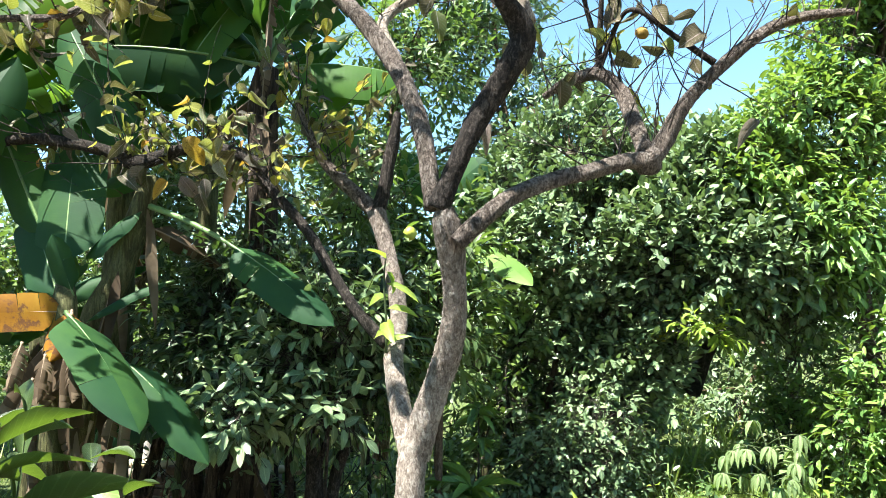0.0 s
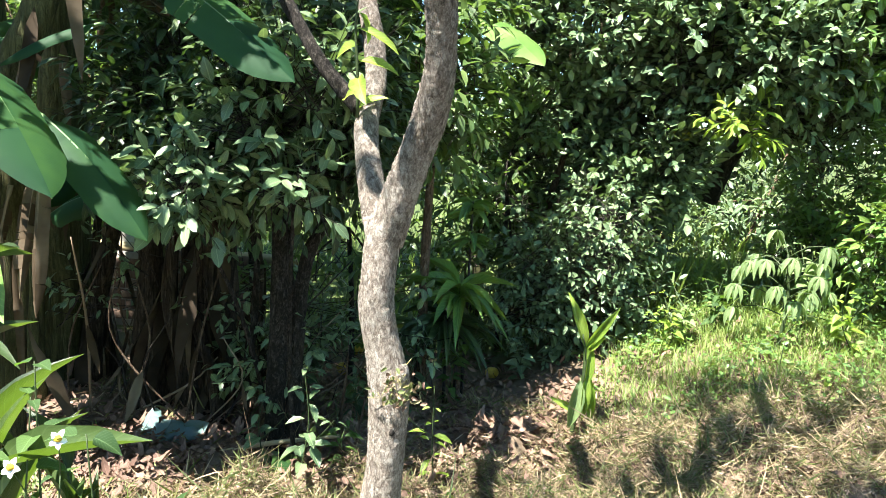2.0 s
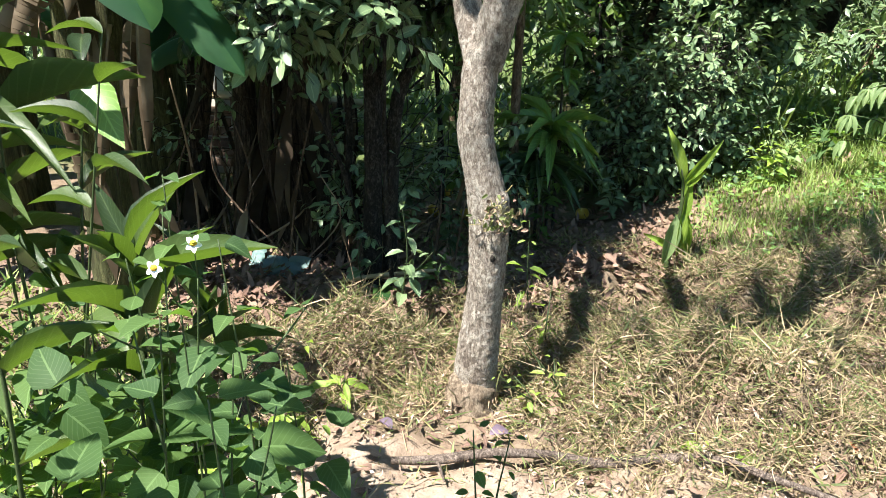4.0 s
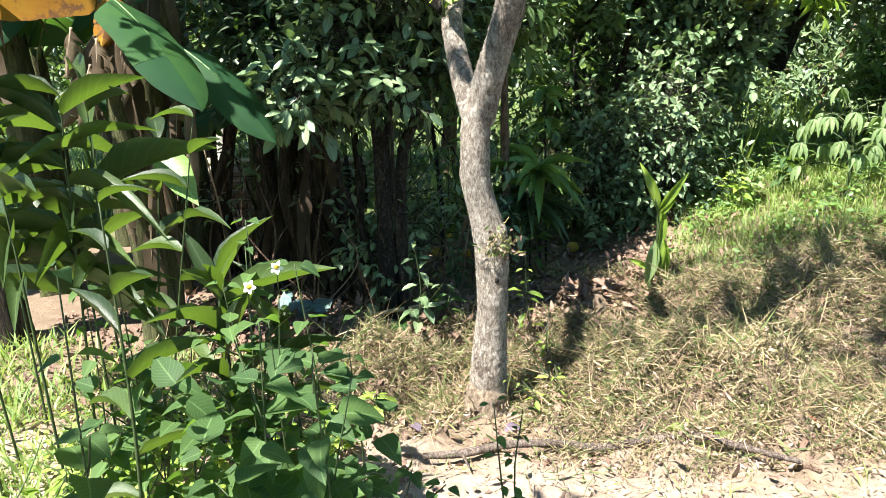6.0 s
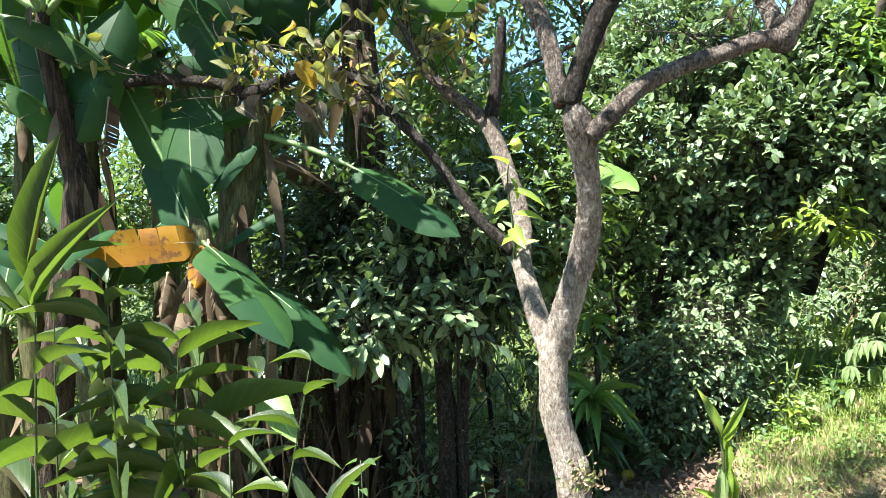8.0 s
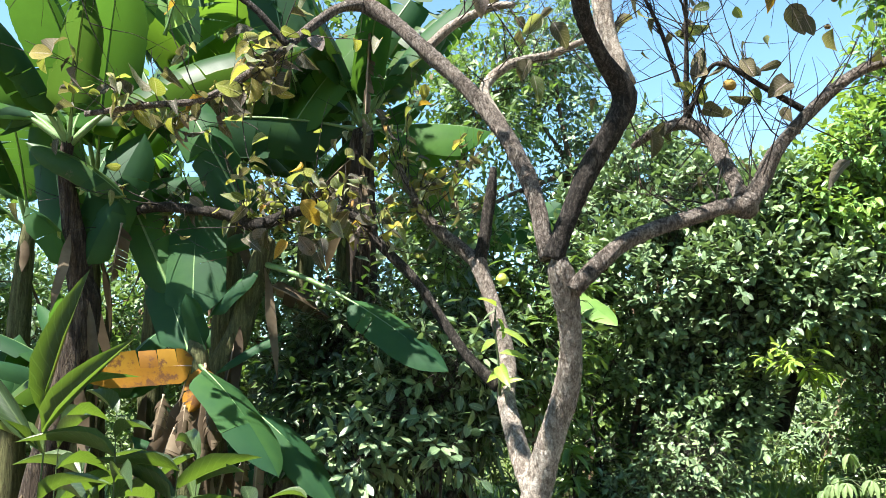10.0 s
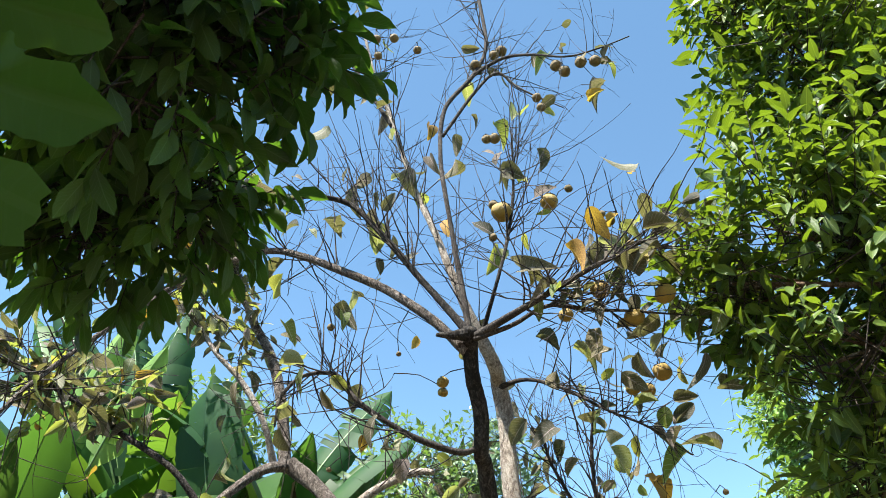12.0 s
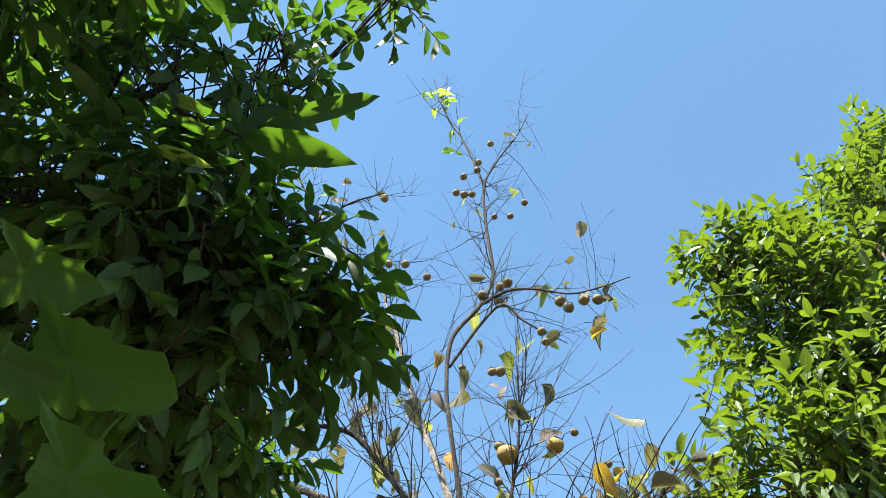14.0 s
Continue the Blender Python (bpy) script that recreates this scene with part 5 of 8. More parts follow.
# young shoot sprouting from the left stem
shoot = thing("shoot", (-0.42, 3.45, 1.54), "bright green leafy shoot sprouting from the bark of the stem", "shoot")
b = Batch(shoot.location)
base = np.array(shoot.location)
tube(b, [(*base, 0.006), (*(base + (0.0, -0.02, 0.15)), 0.005), (*(base + (-0.01, -0.03, 0.30)), 0.004), (*(base + (0.0, -0.03, 0.40)), 0.002)], 6, 0.04)
part("stem", b.mesh("stem"), M_TWIG_GREEN, shoot)
r = np.random.default_rng(5)
for j in range(8):
    f = j / 7
    a = j * 2.4 + r.normal(0, 0.5)
    leaf_ob(shoot, M_SPROUT, base + (0.0, -0.03 * f, 0.03 + 0.36 * f), (math.cos(a), math.sin(a) * 0.8, r.uniform(-0.7, 0.9)), (r.normal(0, 0.5), -0.7, 0.8), r.uniform(0.09, 0.16), r.uniform(0.038, 0.062), "oval", 0.3, 0.3, j)

# ---------------------------------------------------------------- banana plants
def blade(parent, root, tip, width, sag=0.15, face=(0, -0.4, 1), material=None, rib=None, tear=0.25, hang=0.35, seed=0, petiole=0.18, label="", name="leaf"):
    """A banana leaf from its root to its tip: petiole, midrib and a blade torn into strips; sag: how far the rib bows up,
    face: where the upper side looks, hang: how far the two halves fold down from the rib."""
    r = np.random.default_rng(seed)
    a, c = np.array(root, float), np.array(tip, float)
    L = np.linalg.norm(c - a)
    up = unit(np.array(face, float) - unit(c - a) * (np.array(face, float) @ unit(c - a)))
    n = max(18, int(L / 0.028))
    t = np.linspace(0, 1, n + 1)
    mid = a + (c - a) * t[:, None] + up * (sag * L * 4 * t * (1 - t))[:, None] + np.array([0, 0, -0.06 * L]) * (t ** 2)[:, None]
    d = unit(np.gradient(mid, axis=0))
    side = unit(np.cross(d, np.broadcast_to(up, d.shape)))
    nrm = np.cross(side, d)
    o = np.array(parent.location)
    lf = np.clip((t - petiole) / (1 - petiole), 0, 1)
    half = 0.5 * width * np.clip(np.minimum(lf / 0.12, 1), 0, 1) ** 0.6 * (1 - np.clip((lf - 0.55) / 0.45, 0, 1) ** 2.4)
    bt = Batch(o)
    cols = 4
    for sgn in (-1, 1):
        drop = hang * r.uniform(0.7, 1.3)
        prev = None
        strip = 0.0
        for i in range(n):
            if half[i] < 1e-4 and half[i + 1] < 1e-4:
                prev = None
                continue
            torn = r.random() < tear
            if torn or prev is None:
                strip = r.normal(0, 0.22 * min(1, tear * 3.0))
                first = None
            rows = []
            for s, (kk, back) in enumerate(((i, 0), (i + 1, 1))):
                if s == 0 and prev is not None and not torn:
                    rows.append(prev)
                    continue
                ids = []
                vv, uu = [], []
                for q in range(cols + 1):
                    f = q / cols
                    ang = drop * (0.35 + 0.9 * f if hang < 1 else 0.9 + 0.15 * f) + strip * f
                    short = 0.06 * L * (0.018 if torn and s == 0 else 0) * f
                    w = half[kk] * f * (1 + (r.normal(0, 0.012) if f == 1 else 0))
                    vv.append(mid[kk] + side[kk] * sgn * w * math.cos(ang) - nrm[kk] * w * math.sin(ang) + d[kk] * (w * 0.16 + short + (0.004 if torn and s == 0 else 0) * f))
                    uu.append((0.5 + sgn * 0.5 * f, t[kk]))
                ids = list(range(bt.n, bt.n + cols + 1))
                bt.add(vv, uv=uu)
                rows.append(ids)
            qs = [(rows[0][q], rows[0][q + 1], rows[1][q + 1], rows[1][q]) for q in range(cols)]
            if sgn < 0:
                qs = [q[::-1] for q in qs]
            bt.q.append(np.array(qs))
            prev = rows[1]
    leaf = part(name, bt.mesh(name), material or M_BANANA, parent, label)
    rb = Batch(o)
    rad = 0.013 * min(1.3, max(0.5, L)) * (1 - 0.8 * t) * np.where(t < petiole, 1.0, 0.5) + 0.0015
    tube(rb, np.c_[mid - nrm * 0.004, rad][:: max(1, n // 14)], 6, 0.08)
    part("midrib", rb.mesh("midrib"), rib or M_RIB, leaf)
    return leaf


def pseudostem(parent, points, material=None, dry=True, seed=0, sheath=None):
    b = Batch(parent.location)
    tube(b, points, 12, 0.05, 0.07, seed)
    part("pseudostem", b.mesh("pseudostem"), material or M_PSEUDO, parent)
    if dry:
        # withered sheaths that hang along the stem
        r = np.random.default_rng(seed + 3)
        p = spline(points, 0.05)
        for _ in range(6):
            sb = Batch(parent.location)
            q = p[int(len(p) * r.uniform(0.25, 0.95))]
            a = r.uniform(0, 6.28)
            out = np.array([math.cos(a), math.sin(a), 0])
            L = r.uniform(0.25, 0.7)
            V, T, Q, UV = leaf_arrays("lance", [q[:3] + out * q[3] * 0.9], [out * 0.35 + np.array([0, 0, -1])], [out], L, r.uniform(0.04, 0.10), r.uniform(-0.2, 0.35), r.uniform(-0.6, 0.9), 0.02, int(r.integers(99)))
            sb.add(V, T, Q, UV)
            part("dry_sheath", sb.mesh("dry_sheath"), sheath or M_BANANA_DRY, parent, "withered brown leaf sheath")


def banana(points, label, seed=0, material=None, dry=True):
    ob = thing("banana_plant", points[0][:3], label, "banana plant", "banana grove")
    pseudostem(ob, points, material, dry, seed)
    return ob


def fan(plant, crown, count, length, width, seed, lift=0.9, materials=(None,), turn=0.0, tear=0.3):
    """Leaves that rise from the crown all round and arch over."""
    r = np.random.default_rng(seed)
    for k in range(count):
        a = turn + k * 2.4 + r.normal(0, 0.25)
        rise = lift * r.uniform(0.3, 1.2)
        L = length * r.uniform(0.75, 1.15)
        d = np.array([math.cos(a), math.sin(a), rise])
        c = np.array(crown)
        blade(plant, c, c + unit(d) * L, width * r.uniform(0.8, 1.15), 0.10, (0, 0, 1), materials[k % len(materials)], None, tear * r.uniform(0.15, 0.9), r.uniform(0.4, 1.0), seed * 31 + k, 0.16)


# the plant with the yellow dead leaf
p1 = banana([(-2.02, 3.62, -0.05, 0.085), (-2.0, 3.6, 0.5, 0.078), (-1.95, 3.52, 1.1, 0.07), (-1.887, 3.450, 1.664, 0.0569), (-1.907, 3.470, 1.821, 0.0390)], "banana plant with a yellow dead leaf and broad green leaves", 1)
blade(p1, (-1.84, 3.42, 1.70), (-2.36, 3.20, 1.70), 0.17, 0.03, (0.1, -1, 0.05), M_BANANA_YELLOW, M_RIB_DRY, 0.2, 0.05, 3, 0.04, "orange-yellow dying blade")
blade(p1, (-1.83, 3.42, 1.71), (-1.84, 3.30, 1.50), 0.13, 0.02, (0.2, -1, 0.3), M_BANANA_YELLOW, M_RIB_DRY, 0.2, 0.3, 4, 0.05)
blade(p1, (-1.87, 3.42, 1.71), (-1.31, 3.12, 1.28), 0.29, 0.04, (0.9, -0.42, -0.02), M_BANANA, None, 0.03, 0.16, 5, 0.10)
blade(p1, (-1.89, 3.60, 1.58), (-1.18, 3.45, 1.11), 0.21, 0.10, (0.5, -0.5, 0.9), M_BANANA, None, 0.05, 0.3, 6, 0.35)
blade(p1, (-2.01, 3.60, 1.83), (-2.15, 3.85, 2.70), 0.34, 0.02, (0.15, -1, 0.1), M_BANANA, None, 0.04, 0.15, 7, 0.12)
blade(p1, (-1.97, 3.55, 1.71), (-2.37, 3.82, 2.31), 0.26, 0.05, (0.4, -1, 0.1), M_BANANA, None, 0.08, 0.3, 8, 0.12)
blade(p1, (-1.85, 3.45, 1.77), (-1.92, 3.38, 2.06), 0.12, 0.03, (0.6, -1, 0.2), M_BANANA, None, 0.04, 0.4, 9, 0.1)
blade(p1, (-2.12, 3.70, 1.92), (-2.75, 3.85, 3.05), 0.24, 0.05, (0.5, -1, 0.1), M_BANANA, None, 0.06, 0.3, 10, 0.12)
blade(p1, (-1.89, 3.42, 1.67), (-1.93, 3.30, 1.27), 0.2, 0.02, (-0.4, -1, 0.1), M_BANANA_DRY, M_RIB_DRY, 0.5, 0.9, 11, 0.06, "brown withered blade hanging down")
blade(p1, (-1.93, 3.45, 1.59), (-2.16, 3.35, 1.17), 0.2, 0.06, (-0.4, -1, 0.3), M_BANANA_DRY, M_RIB_DRY, 0.5, 0.9, 12, 0.06)
blade(p1, (-1.87, 3.45, 1.59), (-1.78, 3.40, 1.05), 0.16, 0.02, (0.4, -1, 0.2), M_BANANA_DRY, M_RIB_DRY, 0.5, 1.0, 13, 0.06)

for k, (a, q, w) in enumerate((((-1.97, 3.30, 1.57), (-1.95, 3.20, 1.38), 0.13), ((-1.86, 3.30, 1.52), (-1.81, 3.20, 1.34), 0.10), ((-1.77, 3.35, 1.56), (-1.69, 3.25, 1.34), 0.12), ((-1.91, 3.30, 1.42), (-1.94, 3.20, 1.19), 0.14), ((-1.65, 3.50, 1.29), (-1.66, 3.40, 0.84), 0.10), ((-1.51, 3.35, 1.35), (-1.52, 3.30, 0.81), 0.085), ((-2.08, 3.50, 1.27), (-1.91, 3.40, 0.63), 0.10), ((-1.82, 3.40, 1.70), (-1.78, 3.30, 1.27), 0.13), ((-1.76, 3.50, 1.22), (-1.88, 3.45, 0.54), 0.07))):
    blade(p1, a, q, w, 0.03, (0.3 - 0.2 * (k % 4), -1, 0.2), M_BANANA_DRY, M_RIB_DRY, 0.45, 0.8, 140 + k, 0.05)

# the leaning plant behind it
p2 = banana([(-2.1, 3.82, -0.05, 0.085), (-2.05, 3.82, 0.6, 0.075), (-1.988, 3.800, 1.548, 0.0745), (-1.860, 3.800, 1.856, 0.0654), (-1.765, 3.800, 2.162, 0.0623), (-1.701, 3.800, 2.368, 0.0479)], "leaning banana plant with brown dry sheaths", 2)
blade(p2, (-1.70, 3.78, 2.23), (-0.66, 3.50, 1.72), 0.24, 0.05, (0.3, -0.75, 0.9), M_BANANA, None, 0.06, 0.3, 21, 0.5)
blade(p2, (-1.56, 3.80, 1.86), (-1.88, 3.60, 1.68), 0.09, 0.06, (0, -0.6, 1), M_BANANA, None, 0.05, 0.5, 22, 0.1)
blade(p2, (-1.99, 3.70, 1.93), (-1.72, 3.75, 2.22), 0.14, 0.08, (-0.5, -1, 0.3), M_BANANA, None, 0.05, 0.4, 23, 0.1)
blade(p2, (-1.69, 3.80, 2.33), (-2.29, 4.30, 2.41), 0.3, 0.12, (0, -0.5, 1), M_BANANA, None, 0.2, 0.4, 24, 0.1)
blade(p2, (-1.75, 3.85, 2.14), (-1.42, 4.10, 1.95), 0.24, 0.06, (0, -1, 0.4), M_BANANA_DRY, M_RIB_DRY, 0.5, 1.1, 25, 0.05)
blade(p2, (-1.72, 3.80, 2.33), (-2.42, 4.00, 3.46), 0.34, 0.08, (0.2, -1, 0.3), M_BANANA, None, 0.15, 0.4, 26, 0.12)
blade(p2, (-1.85, 3.75, 1.83), (-1.87, 3.60, 1.34), 0.14, 0.02, (0.2, -1, 0.2), M_BANANA_DRY, M_RIB_DRY, 0.5, 1.0, 27, 0.05)

# the tall plant with the withered flower stalk
p3 = banana([(-1.42, 4.5, -0.1, 0.10), (-1.40, 4.48, 1.0, 0.095), (-1.36, 4.42, 2.0, 0.08), (-1.356, 4.350, 2.863, 0.0863), (-1.332, 4.320, 3.105, 0.0662)], "tall banana plant with wide leaves and a withered flower stalk", 3, M_PSEUDO_DRY)
blade(p3, (-1.31, 4.32, 3.10), (-2.58, 4.00, 3.22), 0.50, 0.04, (0, -0.15, 1), M_BANANA, None, 0.14, 1.25, 31, 0.08)
blade(p3, (-1.84, 4.30, 3.07), (-1.15, 4.25, 3.84), 0.40, 0.05, (-0.5, -1.0, 0.1), M_BANANA_GLOW, None, 0.14, 0.12, 32, 0.06)
blade(p3, (-1.75, 4.35, 3.11), (-2.00, 4.40, 4.67), 0.5, 0.05, (0.2, -1, 0.2), M_BANANA_OLD, None, 0.3, 0.75, 33, 0.1)
blade(p3, (-1.66, 4.40, 3.27), (-2.44, 4.60, 4.62), 0.4, 0.05, (0.3, -1, 0.3), M_BANANA_OLD, None, 0.35, 0.8, 34, 0.1)
blade(p3, (-1.33, 4.35, 3.49), (-0.75, 4.70, 4.56), 0.30, 0.05, (0.2, -1, 0.5), M_BANANA, None, 0.4, 0.3, 35, 0.2)
blade(p3, (-1.31, 4.35, 3.11), (-0.56, 4.50, 3.13), 0.46, 0.05, (0, -0.15, 1), M_BANANA_GLOW, None, 0.2, 1.2, 36, 0.12)
blade(p3, (-1.29, 4.40, 3.16), (-0.82, 4.45, 2.64), 0.34, 0.12, (0.3, -1, 0.5), M_BANANA_GLOW, None, 0.25, 0.4, 37, 0.3)
blade(p3, (-1.27, 4.35, 3.22), (-0.80, 4.50, 3.98), 0.28, 0.06, (0.3, -1, 0.2), M_BANANA_OLD, None, 0.55, 0.5, 38, 0.2)
blade(p3, (-1.20, 4.05, 3.61), (-1.22, 3.98, 2.79), 0.10, 0.01, (0.1, -1, 0), M_BANANA_DRY, M_RIB_DRY, 0.6, 1.0, 39, 0.02, "grey-brown withered flower stalk", "flower_stalk")
blade(p3, (-1.31, 4.30, 2.99), (-1.67, 4.20, 2.64), 0.2, 0.04, (0, -1, 0.6), M_BANANA_DRY, M_RIB_DRY, 0.5, 1.0, 40, 0.05)
blade(p3, (-0.51, 4.00, 2.63), (-0.57, 3.95, 2.27), 0.11, 0.01, (0.1, -1, 0), M_BANANA_DRY, M_RIB_DRY, 0.6, 1.0, 41, 0.02, "dark withered blade")

fan(p3, (-1.34, 4.35, 3.12), 7, 1.2, 0.38, 303, 1.5, (M_BANANA, M_BANANA_OLD), 1.9, 0.4)

# a plant at the edge of the grove, nearest the path
p4 = banana([(-2.85, 3.55, -0.05, 0.10), (-2.82, 3.5, 0.8, 0.09), (-2.580, 3.500, 1.890, 0.0829), (-2.609, 3.500, 2.191, 0.0651), (-2.66, 3.42, 2.7, 0.04), (-2.64, 3.40, 2.9, 0.03)], "banana plant with dark withered sheaths at the edge of the grove", 4, M_PSEUDO_DRY)
blade(p4, (-2.59, 3.50, 2.19), (-2.36, 3.45, 2.58), 0.2, 0.05, (0.3, -1, 0.4), M_BANANA, None, 0.1, 0.3, 51, 0.1)
blade(p4, (-2.34, 3.50, 2.55), (-2.81, 3.30, 2.89), 0.22, 0.08, (0, -0.6, 1), M_BANANA_OLD, None, 0.15, 0.4, 52, 0.05)
blade(p4, (-2.61, 3.50, 2.19), (-2.78, 3.30, 2.54), 0.22, 0.1, (0, -0.6, 1), M_BANANA, None, 0.1, 0.4, 53, 0.1)
blade(p4, (-2.34, 3.45, 2.43), (-2.35, 3.40, 2.14), 0.14, 0.02, (0.2, -1, 0), M_BANANA_DRY, M_RIB_DRY, 0.5, 1.2, 54, 0.05)
blade(p4, (-2.54, 3.30, 1.60), (-2.07, 3.10, 1.79), 0.12, 0.06, (0.2, -0.8, 0.7), M_BANANA, None, 0.05, 0.3, 55, 0.1)
blade(p4, (-2.58, 3.50, 2.22), (-2.40, 3.70, 3.04), 0.3, 0.06, (0.4, -1, 0.2), M_BANANA, None, 0.1, 0.3, 56, 0.1)
blade(p4, (-2.64, 3.50, 2.16), (-2.96, 3.60, 3.35), 0.3, 0.06, (0.4, -1, 0.2), M_BANANA, None, 0.1, 0.3, 57, 0.1)

fan(p4, (-2.64, 3.40, 2.85), 9, 1.25, 0.40, 405, 1.0, (M_BANANA, M_BANANA_OLD, M_BANANA_GLOW), 3.3)

# plants farther back in the grove
p5 = banana([(-2.1, 5.1, -0.1, 0.10), (-2.05, 5.05, 1.2, 0.085), (-1.993, 5.000, 2.092, 0.0641), (-1.978, 5.000, 2.543, 0.0565), (-1.968, 5.000, 2.993, 0.0413)], "slim pale-stemmed banana plant in the grove", 5, None, False)
fan(p5, (-1.97, 5.00, 2.88), 8, 1.35, 0.36, 501, 1.0, (M_BANANA, M_BANANA_OLD, M_BANANA), 0.4)
p6 = banana([(-3.6, 5.6, -0.1, 0.11), (-3.55, 5.6, 1.5, 0.1), (-3.5, 5.55, 3.0, 0.07), (-3.48, 5.55, 3.5, 0.05)], "tall banana plant at the back of the grove", 6)
fan(p6, (-3.48, 5.55, 3.4), 9, 1.9, 0.46, 601, 1.3, (M_BANANA, M_BANANA, M_BANANA_OLD), 1.4)
p7 = banana([(-2.7, 5.2, -0.1, 0.11), (-2.7, 5.2, 1.6, 0.1), (-2.72, 5.2, 3.1, 0.07), (-2.7, 5.2, 3.5, 0.05)], "tall banana plant with upright leaves", 7)
fan(p7, (-2.7, 5.2, 3.4), 8, 1.7, 0.42, 701, 2.0, (M_BANANA, M_BANANA_OLD), 0.2)
p8 = banana([(-3.3, 4.6, -0.1, 0.09), (-3.3, 4.6, 0.8, 0.08), (-3.25, 4.55, 1.5, 0.05)], "young banana plant with bright leaves", 8, None, False)
fan(p8, (-3.25, 4.55, 1.4), 8, 1.1, 0.3, 801, 0.9, (M_BANANA,), 0.8, 0.12)
p9 = banana([(-2.35, 4.35, -0.1, 0.07), (-2.35, 4.35, 0.5, 0.06), (-2.3, 4.32, 0.95, 0.04)], "young banana sucker with bright leaves", 9, None, False)
fan(p9, (-2.3, 4.32, 0.9), 7, 0.8, 0.24, 901, 0.8, (M_BANANA,), 2.2, 0.1)
p10 = banana([(-0.35, 7.0, -0.1, 0.09), (-0.33, 6.95, 1.0, 0.08), (-0.613, 6.600, 2.170, 0.0526), (-0.599, 6.600, 2.389, 0.0350)], "banana plant hidden behind the fruit tree", 10, None, False)
blade(p10, (-0.60, 6.55, 2.35), (0.15, 5.50, 2.00), 0.24, 0.06, (0.0, -0.55, 0.9), M_BANANA_LIT, None, 0.04, 0.2, 1001, 0.4, "yellow-green blade, coloured pale as if sunlit")
blade(p10, (-0.62, 6.60, 2.30), (-0.10, 6.50, 1.81), 0.22, 0.12, (0.1, -0.8, 0.8), M_BANANA_OLD, None, 0.2, 0.4, 1002, 0.3)
blade(p10, (-0.66, 6.50, 2.63), (-0.24, 6.40, 3.05), 0.34, 0.05, (0, -1, 0.5), M_BANANA, None, 0.2, 0.3, 1003, 0.1)
blade(p10, (-0.73, 6.60, 2.59), (-0.93, 6.40, 3.12), 0.3, 0.05, (0, -1, 0.5), M_BANANA, None, 0.2, 0.3, 1004, 0.1)

p11 = banana([(-2.45, 4.75, -0.1, 0.11), (-2.45, 4.75, 1.6, 0.1), (-2.4, 4.7, 3.0, 0.07), (-2.38, 4.68, 3.3, 0.05)], "tall banana plant with broad dark leaves", 11)
fan(p11, (-2.38, 4.68, 3.25), 9, 1.35, 0.42, 1101, 1.6, (M_BANANA, M_BANANA_GLOW, M_BANANA_OLD), 0.9)
for s, q in enumerate(((-3.02, 4.60, 5.72), (-3.26, 4.60, 5.31), (-2.53, 4.60, 5.11), (-2.40, 4.70, 5.60), (-3.66, 4.50, 5.45), (-3.17, 4.40, 4.52), (-2.64, 4.50, 4.66), (-3.58, 4.50, 5.62), (-2.81, 4.60, 5.49), (-2.30, 4.60, 4.91), (-3.69, 4.40, 5.12), (-3.02, 4.50, 5.02), (-1.92, 4.70, 4.83))):
    blade(p11, (-2.38, 4.68, 3.2), q, 0.42, 0.13, (0.4 - 0.15 * (s % 6), -0.8, 0.5), (M_BANANA, M_BANANA_OLD, M_BANANA, M_BANANA, M_BANANA_GLOW)[s % 5], None, 0.3, 0.9, 1150 + s, 0.14)
# torn blades painted pale for sunlight, and a wide dark one in front
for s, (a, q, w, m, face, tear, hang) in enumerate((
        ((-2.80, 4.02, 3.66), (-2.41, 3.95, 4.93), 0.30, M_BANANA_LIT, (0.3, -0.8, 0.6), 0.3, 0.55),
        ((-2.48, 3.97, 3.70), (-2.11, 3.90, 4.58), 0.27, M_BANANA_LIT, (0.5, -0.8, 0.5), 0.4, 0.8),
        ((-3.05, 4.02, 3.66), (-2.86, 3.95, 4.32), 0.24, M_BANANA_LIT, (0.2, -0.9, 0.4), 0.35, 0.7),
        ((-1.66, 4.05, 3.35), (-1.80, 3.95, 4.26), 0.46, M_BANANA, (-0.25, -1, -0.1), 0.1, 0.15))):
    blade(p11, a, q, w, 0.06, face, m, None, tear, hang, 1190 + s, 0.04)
p12 = banana([(-1.9, 5.6, -0.1, 0.11), (-1.9, 5.6, 1.6, 0.1), (-1.85, 5.55, 3.2, 0.07), (-1.85, 5.55, 3.6, 0.05)], "tall banana plant behind the grove", 12)
fan(p12, (-1.85, 5.55, 3.5), 8, 1.5, 0.44, 1201, 1.5, (M_BANANA_OLD, M_BANANA), 2.1)
p13 = banana([(-3.2, 4.3, -0.1, 0.11), (-3.2, 4.3, 1.4, 0.1), (-3.15, 4.25, 2.6, 0.07), (-3.12, 4.25, 2.9, 0.05)], "tall banana plant at the edge of the grove", 13)
fan(p13, (-3.12, 4.25, 2.85), 9, 1.5, 0.42, 1301, 1.4, (M_BANANA_OLD, M_BANANA, M_BANANA_GLOW), 1.2)

